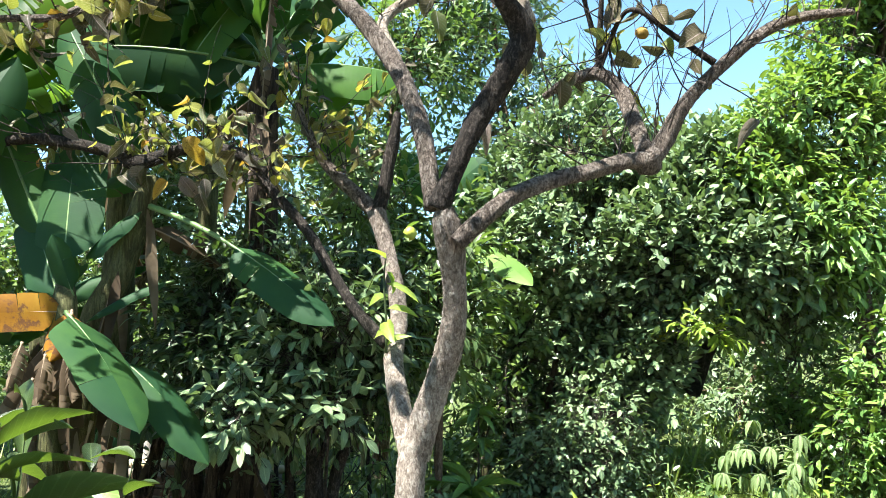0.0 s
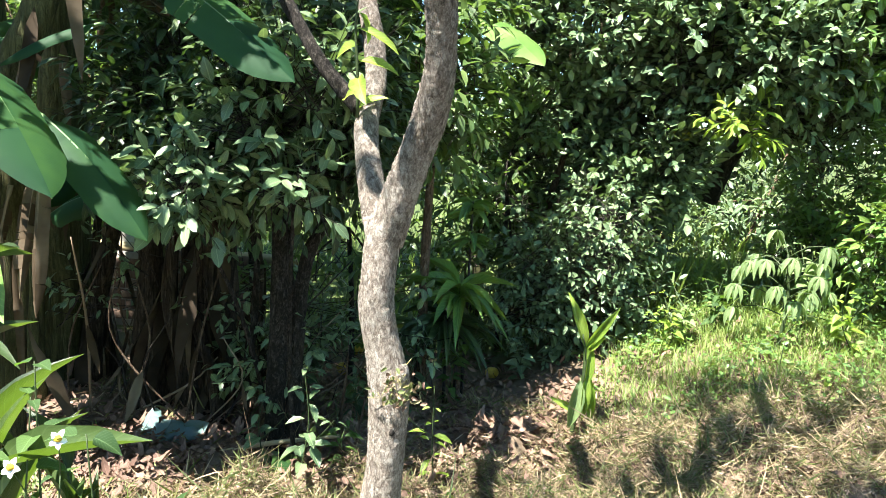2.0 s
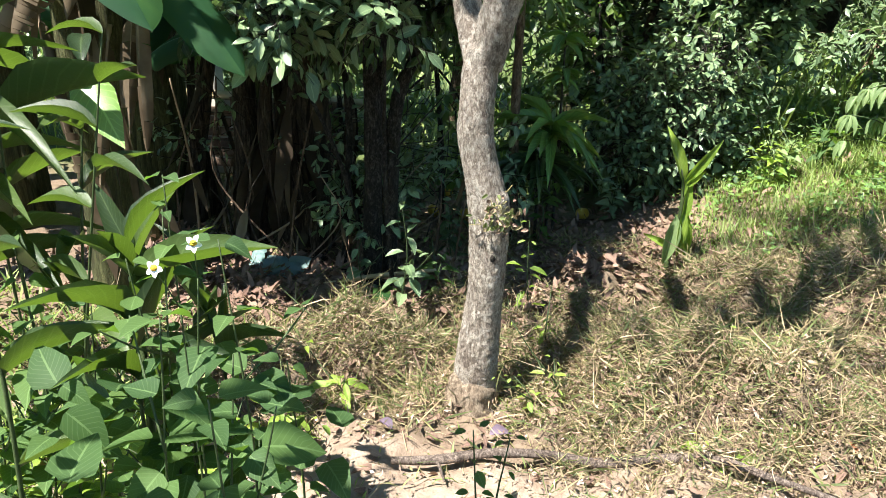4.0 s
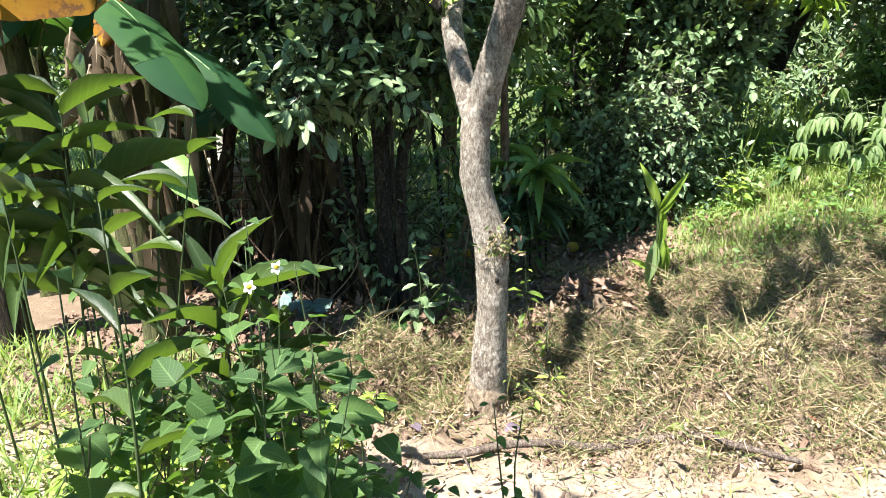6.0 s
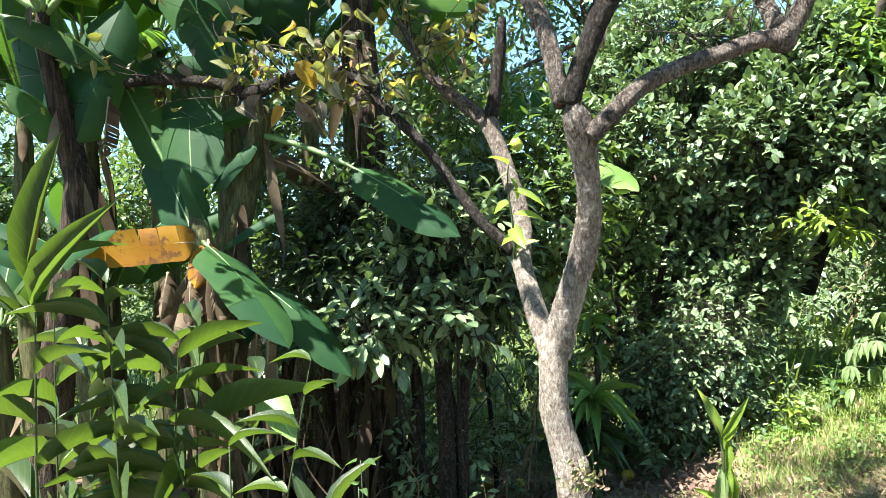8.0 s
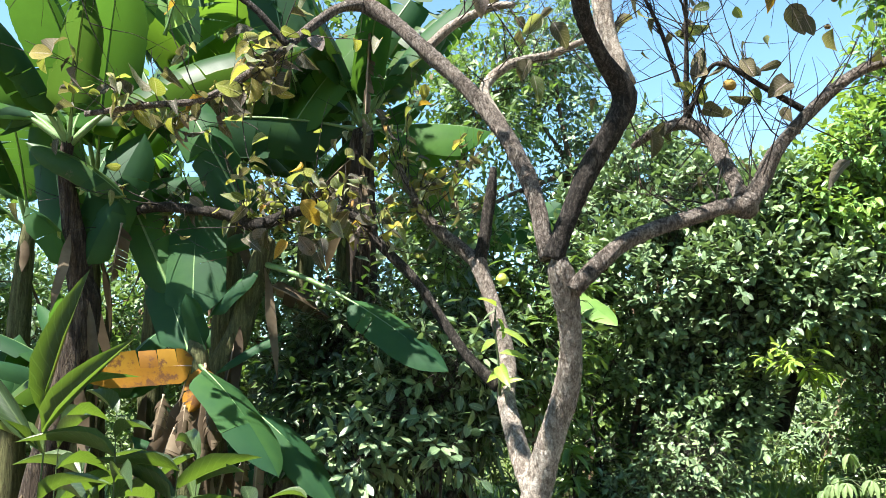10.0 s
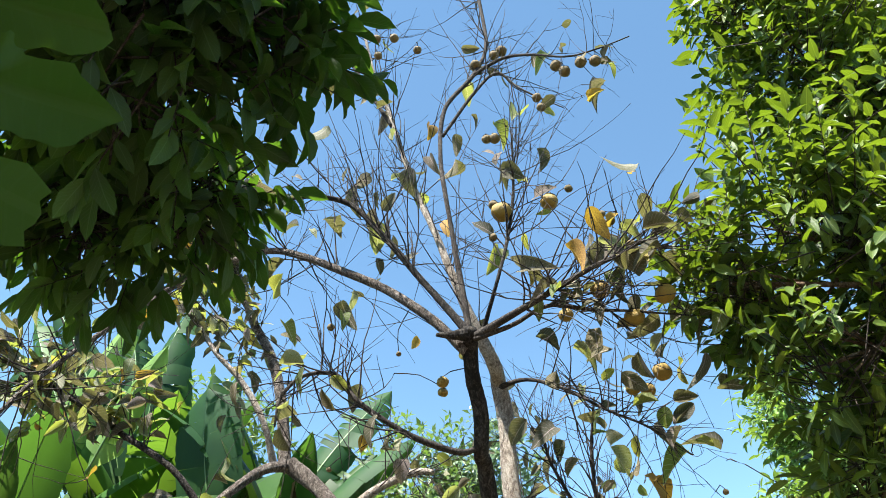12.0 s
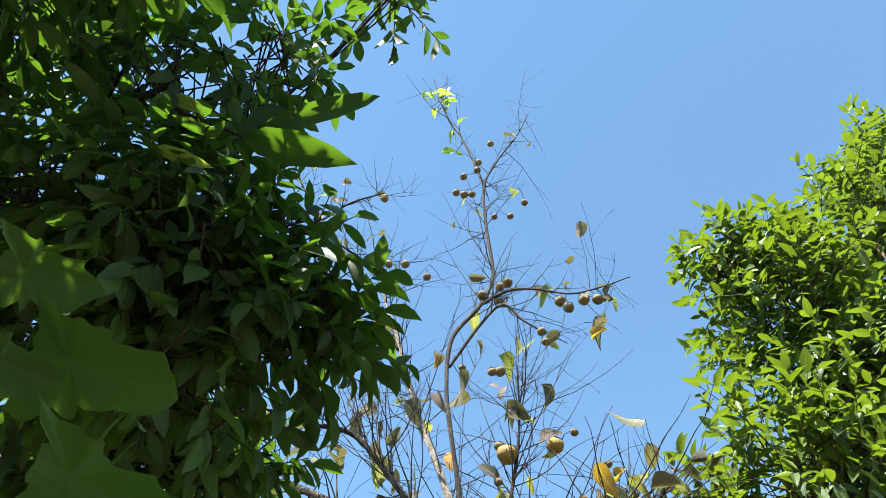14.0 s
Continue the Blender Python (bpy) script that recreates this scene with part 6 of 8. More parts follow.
# bare stems and shoots at the grove's foot, darkened in colour for the shade
OLD = [((-1.77, 4.45, 0.07), (-1.76, 4.50, 0.91), 0.075), ((-1.71, 4.50, 0.08), (-1.54, 4.55, 0.85), 0.042), ((-1.49, 4.40, 0.12), (-1.59, 4.40, 0.81), 0.048), ((-1.45, 4.50, 0.09), (-1.39, 4.50, 0.87), 0.055), ((-1.31, 4.35, 0.17), (-1.41, 4.30, 0.77), 0.03), ((-1.37, 4.55, 0.11), (-1.24, 4.60, 0.81), 0.036), ((-2.27, 4.70, 0.02), (-2.04, 4.70, 0.96), 0.05), ((-2.61, 4.60, 0.01), (-2.58, 4.60, 0.99), 0.075), ((-2.68, 4.40, 0.07), (-2.44, 4.40, 1.07), 0.055), ((-2.17, 4.80, -0.00), (-2.28, 4.85, 0.90), 0.03), ((-1.68, 4.65, 0.01), (-1.69, 4.70, 0.98), 0.08)]
for k, (foot, top, sr) in enumerate(OLD):
    (sx, sy, _), (tx, ty, tz) = foot, top
    st = thing("banana_stump", (sx, sy, 0.0), "withered banana stem wrapped in dry sheaths, coloured dark for shade", "banana stem", "old stems")
    bow = 0.07 * math.sin(k * 2.7)
    pseudostem(st, [(sx, sy, -0.08, sr * 1.35), (sx + (tx - sx) * 0.25 + bow * 0.5, sy, tz * 0.35, sr), (sx + (tx - sx) * 0.7 + bow, 0.5 * (sy + ty), tz * 0.75, sr * 0.85), (tx, ty, tz + 0.12, sr * 0.55)], M_PSEUDO_DRY, True, 40 + k, M_SHEATH)

# more plants at the left edge of the grove
p14 = banana([(-4.3, 5.0, -0.1, 0.11), (-4.3, 5.0, 1.2, 0.1), (-4.25, 4.95, 2.4, 0.07), (-4.22, 4.95, 2.8, 0.05)], "banana plant with broad arching leaves at the edge of the grove", 14)
fan(p14, (-4.22, 4.95, 2.75), 9, 1.5, 0.42, 1401, 1.1, (M_BANANA, M_BANANA_OLD), 0.6)
p15 = banana([(-3.7, 4.1, -0.1, 0.09), (-3.7, 4.1, 0.7, 0.08), (-3.65, 4.05, 1.3, 0.05)], "young banana plant with crowded leaves", 15, None, False)
fan(p15, (-3.65, 4.05, 1.25), 8, 1.1, 0.3, 1501, 1.0, (M_BANANA, M_BANANA_OLD), 1.9, 0.15)

# dead stalks and strips among the old stems
r = np.random.default_rng(44)
for k in range(26):
    x0, y0 = r.uniform(-2.15, -0.45), r.uniform(4.1, 4.75)
    lean, tall = r.normal(0, 0.34, 2), r.uniform(0.2, 1.0)
    st = thing("dead_stalk", (x0, y0, 0.0), "thin pale dead stalk leaning among the old stems", "dead stalk", "dead stalks")
    b = Batch(st.location)
    mid = (x0 + lean[0] * 0.6 + r.normal(0, 0.09), y0 + lean[1] * 0.5, tall * 0.55)
    rad = r.uniform(0.003, 0.008)
    tube(b, [(x0, y0, -0.03, rad), (*mid, rad * 0.9), (x0 + lean[0], y0 + lean[1], tall, rad * 0.5)], 5, 0.06, 0.1, k)
    part("stalk", b.mesh("stalk"), (M_RIB_DRY, M_BARK_BROWN, M_TWIG)[k % 3], st)
    if k % 2 == 0:
        V, T, Q, UV = leaf_arrays("lance", [mid], [[r.normal(0, 0.4), r.normal(-0.2, 0.3), -1]], [[r.normal(0, 0.5), -1, 0.2]], r.uniform(0.12, 0.35), r.uniform(0.02, 0.06), r.uniform(-0.3, 0.4), 0.7, 0.03, k)
        sb = Batch(st.location)
        sb.add(V, T, Q, UV)
        part("dry_leaf", sb.mesh("dry_leaf"), M_BANANA_DRY, st)

# ---------------------------------------------------------------- shrubs and trees
def woody(name, base, label, category, trunks, material, clumps, twigs, per, length, ratio, leaf_mat, seed, group="", sides=9, **kw):
    """A tree or shrub: trunks given as polylines (x, y, z, radius), limbs to the clumps, and its crown."""
    ob = thing(name, base, label, category, group)
    for k, pts in enumerate(trunks):
        b = Batch(base)
        tube(b, pts, sides, 0.06, 0.10, seed + k)
        part("trunk", b.mesh("trunk"), material, ob)
    tops = [np.array(t[-1]) for t in trunks]
    r = np.random.default_rng(seed + 9)
    for c in clumps:
        b = Batch(base)
        rad = np.array(c[3:])
        c = np.array(c[:3])
        t = min(tops, key=lambda q: np.linalg.norm(q[:3] - c))
        m = 0.5 * (t[:3] + c) + r.normal(0, 0.06, 3)
        tube(b, [(*t[:3], t[3] * 0.7), (*m, t[3] * 0.5), (*c, t[3] * 0.25)], 6, 0.1, 0.08, seed)
        for _ in range(5):
            e = c + r.normal(0, 0.45, 3) * rad
            tube(b, [(*(0.4 * m + 0.6 * c), t[3] * 0.25), (*e, 0.003)], 4, 0.2)
        part("limb", b.mesh("limb"), material, ob)
    crown(ob, clumps, twigs, per, length, ratio, leaf_mat, M_TWIG, seed, **kw)
    return ob


woody("shrub", (-0.95, 4.1, 0.0), "dense shrub with dark glossy leaves and thin brown stems", "shrub",
      [[(*(-0.96, 4.15, 0.48)[:2], -0.05, 0.045), (-0.941, 4.150, 0.811, 0.0430), (-0.962, 4.150, 1.199, 0.0316)], [(*(-0.89, 4.20, 0.48)[:2], -0.05, 0.036), (-0.853, 4.200, 0.797, 0.0333), (-0.744, 4.200, 1.103, 0.0247)], [(-0.880, 4.200, 0.625, 0.0313), (-0.932, 4.200, 0.880, 0.0255), (-0.883, 4.200, 1.202, 0.0196)], [(*(-1.17, 4.30, 0.38)[:2], -0.05, 0.016), (-1.095, 4.250, 0.834, 0.0157), (-1.160, 4.200, 1.137, 0.0125)]], M_BARK_DARK,
      [(-1.51, 4.25, 1.41, 0.37, 0.3, 0.31), (-1.24, 4.25, 1.61, 0.55, 0.36, 0.46), (-0.88, 4.28, 1.61, 0.4, 0.34, 0.46), (-1.07, 4.2, 1.39, 0.44, 0.3, 0.29), (-0.81, 4.35, 1.45, 0.24, 0.25, 0.31), (-0.79, 4.4, 1.83, 0.27, 0.25, 0.24), (-1.61, 4.4, 1.66, 0.33, 0.3, 0.38), (-1.33, 4.6, 1.83, 0.33, 0.25, 0.27)],
      1900, 7, 0.084, 0.38, M_DARKLEAF, 101, shape="mid", near=220, near_to=(-0.9, 3.3, 1.25), droop=0.35, up=0.25, curl=0.3, gap=0.7, gap_size=3.5)
# Stands for the dark shrub's sunlit sprays; the light is in the paler leaf.
woody("shrub", (-1.3, 3.95, 0.0), "slender shrub with pale broad leaves standing for sunlit sprays of the dark foliage", "shrub",
      [[(-1.0, 4.28, -0.05, 0.012), (-1.08, 4.08, 0.6, 0.01), (*(-1.19, 3.80, 1.14), 0.007)], [(-0.8, 4.0, -0.05, 0.012), (-0.82, 3.95, 0.6, 0.01), (*(-0.78, 3.85, 1.18), 0.007)]], M_BARK_DARK,
      [(*(-1.17, 3.72, 1.23), 0.12, 0.08, 0.10), (*(-0.76, 3.75, 1.25), 0.14, 0.08, 0.07), (*(-1.22, 3.75, 1.08), 0.08, 0.06, 0.08), (*(-1.15, 3.70, 1.28), 0.12, 0.08, 0.07), (*(-0.74, 3.80, 1.69), 0.18, 0.1, 0.14), (*(-0.93, 3.75, 1.50), 0.12, 0.08, 0.10)],
      135, 7, 0.085, 0.46, M_CITRUS, 103, droop=0.4)
# Paler citrus leaf, here and on the low shoots, stands in for sunlight.
woody("shrub", (-1.5, 4.4, 0.0), "straggling shoots with small leaves between the old stems", "shrub",
      [[(-1.5, 4.4, -0.05, 0.007), (-1.48, 4.4, 0.3, 0.006), (-1.46, 4.38, 0.6, 0.004)], [(-0.95, 4.5, -0.05, 0.007), (-0.97, 4.48, 0.3, 0.006), (-0.95, 4.5, 0.6, 0.004)]], M_BARK_DARK,
      [(-1.75, 4.4, 0.75, 0.25, 0.2, 0.3), (-1.3, 4.45, 0.7, 0.25, 0.2, 0.35), (-0.95, 4.5, 0.75, 0.2, 0.2, 0.3), (-0.6, 4.7, 0.6, 0.2, 0.2, 0.3), (-2.1, 4.5, 0.5, 0.25, 0.2, 0.3), (-1.1, 4.8, 0.35, 0.3, 0.2, 0.2), (-0.3, 4.8, 0.3, 0.2, 0.2, 0.2)],
      60, 7, 0.06, 0.45, M_CITRUS, 109, shape="mid", droop=0.3, shell=0.1)
woody("shrub", (-0.7, 4.35, 0.0), "low shoots with glossy leaves under the shrub, coloured pale as if sunlit", "shrub",
      [[(-0.7, 4.35, -0.05, 0.008), (-0.68, 4.35, 0.2, 0.007), (-0.66, 4.33, 0.35, 0.005)]], M_BARK_BROWN,
      [(*(-0.97, 4.30, 0.38), 0.16, 0.15, 0.14), (*(-1.08, 4.25, 0.31), 0.12, 0.12, 0.12), (*(-0.80, 4.60, 0.39), 0.18, 0.15, 0.14), (*(-1.27, 4.60, 0.41), 0.15, 0.15, 0.18), (*(-0.96, 4.70, 0.48), 0.2, 0.15, 0.14)],
      75, 7, 0.07, 0.5, M_CITRUS, 105, shape="mid", droop=0.4)
# Added as dark backing for the stems and to shade the brick wall.
woody("shrub", (-1.6, 5.35, 0.0), "tangled undergrowth added as a dark backing behind the old banana stems", "shrub",
      [[(-1.6, 5.35, -0.05, 0.02), (-1.58, 5.35, 0.5, 0.017), (-1.6, 5.33, 0.9, 0.012)], [(-0.9, 5.3, -0.05, 0.02), (-0.92, 5.32, 0.5, 0.017), (-0.95, 5.3, 0.9, 0.012)]], M_BARK_DARK,
      [(-2.3, 5.3, 1.15, 0.35, 0.2, 0.28), (-1.9, 5.35, 0.95, 0.3, 0.2, 0.25), (-1.5, 5.3, 1.0, 0.35, 0.22, 0.35), (-1.25, 5.4, 0.45, 0.25, 0.2, 0.3), (-0.95, 5.3, 0.8, 0.35, 0.22, 0.4), (-0.7, 5.4, 0.4, 0.3, 0.2, 0.3), (-2.8, 5.2, 0.9, 0.3, 0.2, 0.4), (-1.65, 5.45, 0.45, 0.2, 0.2, 0.3)],
      170, 7, 0.085, 0.42, M_HEDGE, 107, shape="mid", droop=0.4, shell=0.3, gap=0.3, gap_size=4.0)
woody("shrub", (-0.05, 6.1, 0.0), "dark leafy bush behind the saplings", "shrub",
      [[(-0.05, 6.1, -0.05, 0.02), (-0.04, 6.1, 0.6, 0.017), (-0.05, 6.1, 1.1, 0.012)]], M_BARK_DARK,
      [(-0.3, 6.1, 0.5, 0.3, 0.25, 0.4), (0.0, 6.1, 0.9, 0.32, 0.25, 0.4), (-0.35, 6.2, 1.3, 0.32, 0.25, 0.35), (0.05, 6.2, 1.6, 0.3, 0.25, 0.35), (0.2, 6.1, 0.35, 0.25, 0.25, 0.3), (-0.7, 6.3, 0.8, 0.3, 0.25, 0.5)],
      300, 7, 0.095, 0.42, M_HEDGE, 117, shape="mid", droop=0.3, shell=0.3)
woody("shrub", (-0.35, 5.0, 0.0), "leafy sunlit shrub with bright green leaves behind the stems", "shrub",
      [[(-0.4, 5.0, -0.05, 0.03), (-0.42, 5.0, 0.8, 0.026), (-0.4, 4.95, 1.5, 0.018)]], M_BARK_BROWN,
      [(-0.5, 4.8, 1.75, 0.4, 0.35, 0.35), (-0.5, 5.0, 1.6, 0.3, 0.3, 0.35), (-0.75, 4.9, 1.9, 0.35, 0.3, 0.3), (-0.4, 5.0, 2.2, 0.28, 0.25, 0.25), (-0.85, 5.0, 2.5, 0.35, 0.3, 0.3)],
      430, 7, 0.10, 0.38, M_HEDGE, 111, shape="mid", droop=0.4)
woody("citrus_tree", (0.55, 6.9, 0.05), "round citrus tree with dense dark green leaves and yellow-green fruit", "citrus tree",
      [[(0.55, 6.9, -0.05, 0.06), (0.5, 6.85, 0.7, 0.055), (0.45, 6.8, 1.3, 0.045)], [(0.1, 6.7, -0.05, 0.035), (0.2, 6.65, 0.8, 0.03), (0.35, 6.6, 1.5, 0.02)]], M_BARK_BROWN,
      [(0.3, 6.6, 1.5, 0.55, 0.5, 0.6), (0.8, 6.4, 1.5, 0.5, 0.45, 0.55), (0.5, 6.3, 2.3, 0.65, 0.5, 0.6), (0.15, 6.7, 2.8, 0.45, 0.45, 0.4), (0.75, 6.6, 2.9, 0.5, 0.45, 0.4), (0.2, 6.5, 0.85, 0.4, 0.35, 0.4), (0.7, 6.5, 0.9, 0.4, 0.3, 0.4), (0.45, 6.8, 3.3, 0.4, 0.4, 0.3), (-0.2, 6.9, 2.2, 0.4, 0.4, 0.6)],
      4300, 8, 0.078, 0.54, M_CITRUS, 121, shape="oval", group="citrus trees", gap=0.75, gap_size=2.6, droop=0.05, up=0.6)
pomelo = woody("citrus_tree", (1.9, 6.9, 0.35), "round citrus tree with pale-lit glossy leaves and forked dark trunks", "citrus tree",
      [[(1.343, 6.900, 1.147, 0.0575), (1.311, 6.900, 1.437, 0.0528), (1.271, 6.800, 1.677, 0.0425)], [(1.446, 6.900, 1.095, 0.0717), (1.527, 6.800, 1.381, 0.0657), (1.600, 6.700, 1.565, 0.0507)], [(1.201, 6.900, 1.250, 0.0289), (1.212, 6.900, 1.490, 0.0289), (1.217, 6.800, 1.680, 0.0237)]], M_BARK_DARK,
      [(1.2, 6.1, 2.2, 0.5, 0.45, 0.45), (1.7, 6.1, 2.15, 0.5, 0.45, 0.4), (1.5, 6.4, 2.7, 0.5, 0.5, 0.4), (1.95, 6.6, 2.4, 0.4, 0.4, 0.4), (2.0, 6.3, 1.75, 0.3, 0.3, 0.3)],
      3300, 8, 0.082, 0.54, M_CITRUS, 131, shape="oval", group="citrus trees", gap=0.6, gap_size=2.6, droop=0.05, up=0.6)
crown(pomelo, [(1.37, 5.75, 1.63, 0.09, 0.07, 0.06)], 20, 7, 0.10, 0.4, M_SPROUT, M_TWIG, 133, shape="mid", name="young_shoot", label="bright yellow-green young leaves", droop=0.3)
woody("shrub", (0.55, 5.95, 0.0), "low shrub with small silvery-lit leaves at the edge of the grass", "shrub",
      [[(0.55, 5.95, -0.05, 0.012), (0.56, 5.93, 0.4, 0.01), (0.55, 5.9, 0.8, 0.007)]], M_BARK_BROWN,
      [(0.5, 5.75, 0.55, 0.3, 0.28, 0.4), (0.62, 5.75, 0.95, 0.27, 0.22, 0.3), (*(0.21, 5.70, 0.75), 0.2, 0.2, 0.25), (*(0.07, 5.70, 0.38), 0.2, 0.2, 0.22), (0.3, 5.9, 0.35, 0.28, 0.25, 0.25), (0.85, 5.9, 0.4, 0.24, 0.2, 0.2)],
      520, 7, 0.06, 0.5, M_CITRUS, 141, shape="mid", droop=0.4)
woody("bush_tree", (2.9, 6.9, 0.4), "tall leafy tree with bright sunlit green leaves", "tree",
      [[(2.9, 6.9, 0.2, 0.08), (2.85, 6.85, 1.4, 0.07), (2.7, 6.75, 2.4, 0.05)]], M_BARK_BROWN,
      [(*(1.86, 6.20, 2.67), 0.42, 0.45, 0.38), (*(2.20, 6.20, 3.05), 0.5, 0.45, 0.5), (*(2.52, 6.30, 3.75), 0.4, 0.4, 0.45), (*(2.96, 6.40, 4.44), 0.5, 0.45, 0.55), (*(1.50, 6.10, 2.27), 0.3, 0.3, 0.25), (*(3.11, 6.30, 3.64), 0.6, 0.5, 0.7), (*(2.23, 6.00, 2.29), 0.4, 0.4, 0.4), (*(3.07, 6.50, 4.91), 0.7, 0.6, 0.7), (*(1.52, 6.30, 2.58), 0.3, 0.3, 0.3)],
      3900, 7, 0.10, 0.38, M_BRIGHT, 151, shape="mid", droop=0.45, gap=0.4)
woody("shrub", (3.0, 5.9, 0.5), "sunlit bushy weeds and saplings on the bank", "shrub",
      [[(3.0, 5.9, 0.3, 0.02), (3.0, 5.9, 1.0, 0.015), (3.0, 5.85, 1.6, 0.01)]], M_BARK_BROWN,
      [(2.7, 5.7, 1.35, 0.45, 0.4, 0.5), (3.2, 5.6, 1.5, 0.45, 0.4, 0.6), (2.5, 5.9, 0.9, 0.4, 0.35, 0.35), (3.0, 5.5, 0.8, 0.5, 0.35, 0.4), (2.35, 6.9, 1.2, 0.35, 0.35, 0.4), (3.5, 5.3, 1.3, 0.4, 0.35, 0.6), (2.2, 6.7, 0.8, 0.3, 0.3, 0.3)],
      1500, 7, 0.085, 0.42, M_BRIGHT, 161, shape="mid", droop=0.35)

# trees that close the view behind
# Those with y below 4 are unseen, added to close off the sky there.
r = np.random.default_rng(9)
for k, (hx, hy, hh, hr) in enumerate(((-7.5, 8.5, 3.6, 1.5), (-5.2, 9.0, 3.8, 1.3), (-3.6, 8.0, 3.1, 1.2), (-1.6, 8.6, 6.2, 1.2), (-0.2, 9.0, 6.6, 1.1), (1.4, 9.4, 3.9, 1.2), (3.0, 9.6, 4.2, 1.3), (5.2, 8.8, 4.8, 1.6), (7.4, 8.2, 5.0, 1.6), (-5.6, 5.6, 3.8, 1.2), (5.0, 6.4, 4.4, 1.2), (4.2, 8.0, 3.4, 1.2), (-6.5, -3.5, 4.0, 1.4), (-3.0, -6.5, 4.4, 1.5), (1.0, -7.5, 4.2, 1.5), (4.5, -6.0, 4.5, 1.5), (6.8, -2.0, 4.2, 1.5), (7.5, 3.0, 4.4, 1.5), (-7.0, 1.5, 4.2, 1.5), (-3.9, 7.3, 6.9, 1.1))):
    cl = [(hx + r.normal(0, 0.5) * hr, hy + r.normal(0, 0.25) * hr, hh * f + r.normal(0, 0.15), hr * r.uniform(0.5, 0.8), hr * r.uniform(0.45, 0.7), hr * r.uniform(0.4, 0.7)) for f in (0.18, 0.3, 0.42, 0.55, 0.65, 0.76, 0.86)]
    woody("background_tree", (hx, hy, 0.0), "leafy green tree at the edge of the garden", "tree",
          [[(hx, hy, -0.1, 0.09), (hx + 0.1, hy, hh * 0.3, 0.08), (hx, hy, hh * 0.6, 0.05)]], M_BARK_BROWN, cl, 1700 if hy > 4 else 500, 6, 0.12 if hy > 4 else 0.22, 0.42, M_HEDGE if k % 2 else M_CITRUS, 170 + k, "trees behind", shape="far", shell=0.3)

# trees over the camera
woody("shade_tree", (3.0, 2.0, 0.15), "tree with large bright green leaves lit through by the sun", "tree",
      [[(3.0, 2.0, 0.0, 0.09), (2.95, 2.0, 1.5, 0.08), (2.75, 2.05, 2.7, 0.06)], [(2.95, 2.0, 1.5, 0.06), (2.4, 2.1, 2.6, 0.045), (2.1, 2.2, 3.4, 0.03)]], M_BARK_BROWN,
      [(*(1.25, 2.20, 3.68), 0.38, 0.45, 0.42), (*(1.62, 2.30, 4.72), 0.38, 0.45, 0.5), (*(2.21, 2.30, 5.28), 0.42, 0.5, 0.5), (*(1.18, 2.20, 3.15), 0.24, 0.3, 0.26), (*(1.83, 2.30, 4.10), 0.45, 0.5, 0.5), (*(1.63, 2.30, 3.27), 0.36, 0.4, 0.36), (*(1.27, 2.40, 2.86), 0.17, 0.2, 0.2), (*(2.91, 2.50, 6.28), 0.4, 0.45, 0.5), (*(0.94, 2.20, 3.50), 0.14, 0.2, 0.2), (*(1.36, 2.20, 5.09), 0.14, 0.2, 0.22)],
      2000, 8, 0.088, 0.38, M_SHADE, 191, near=300, near_to=(0.8, 1.6, 3.6), droop=0.25, up=0.5, shell=0.25, step=0.022, open_angle=(75, 35), gap=0.35, gap_size=3.2)
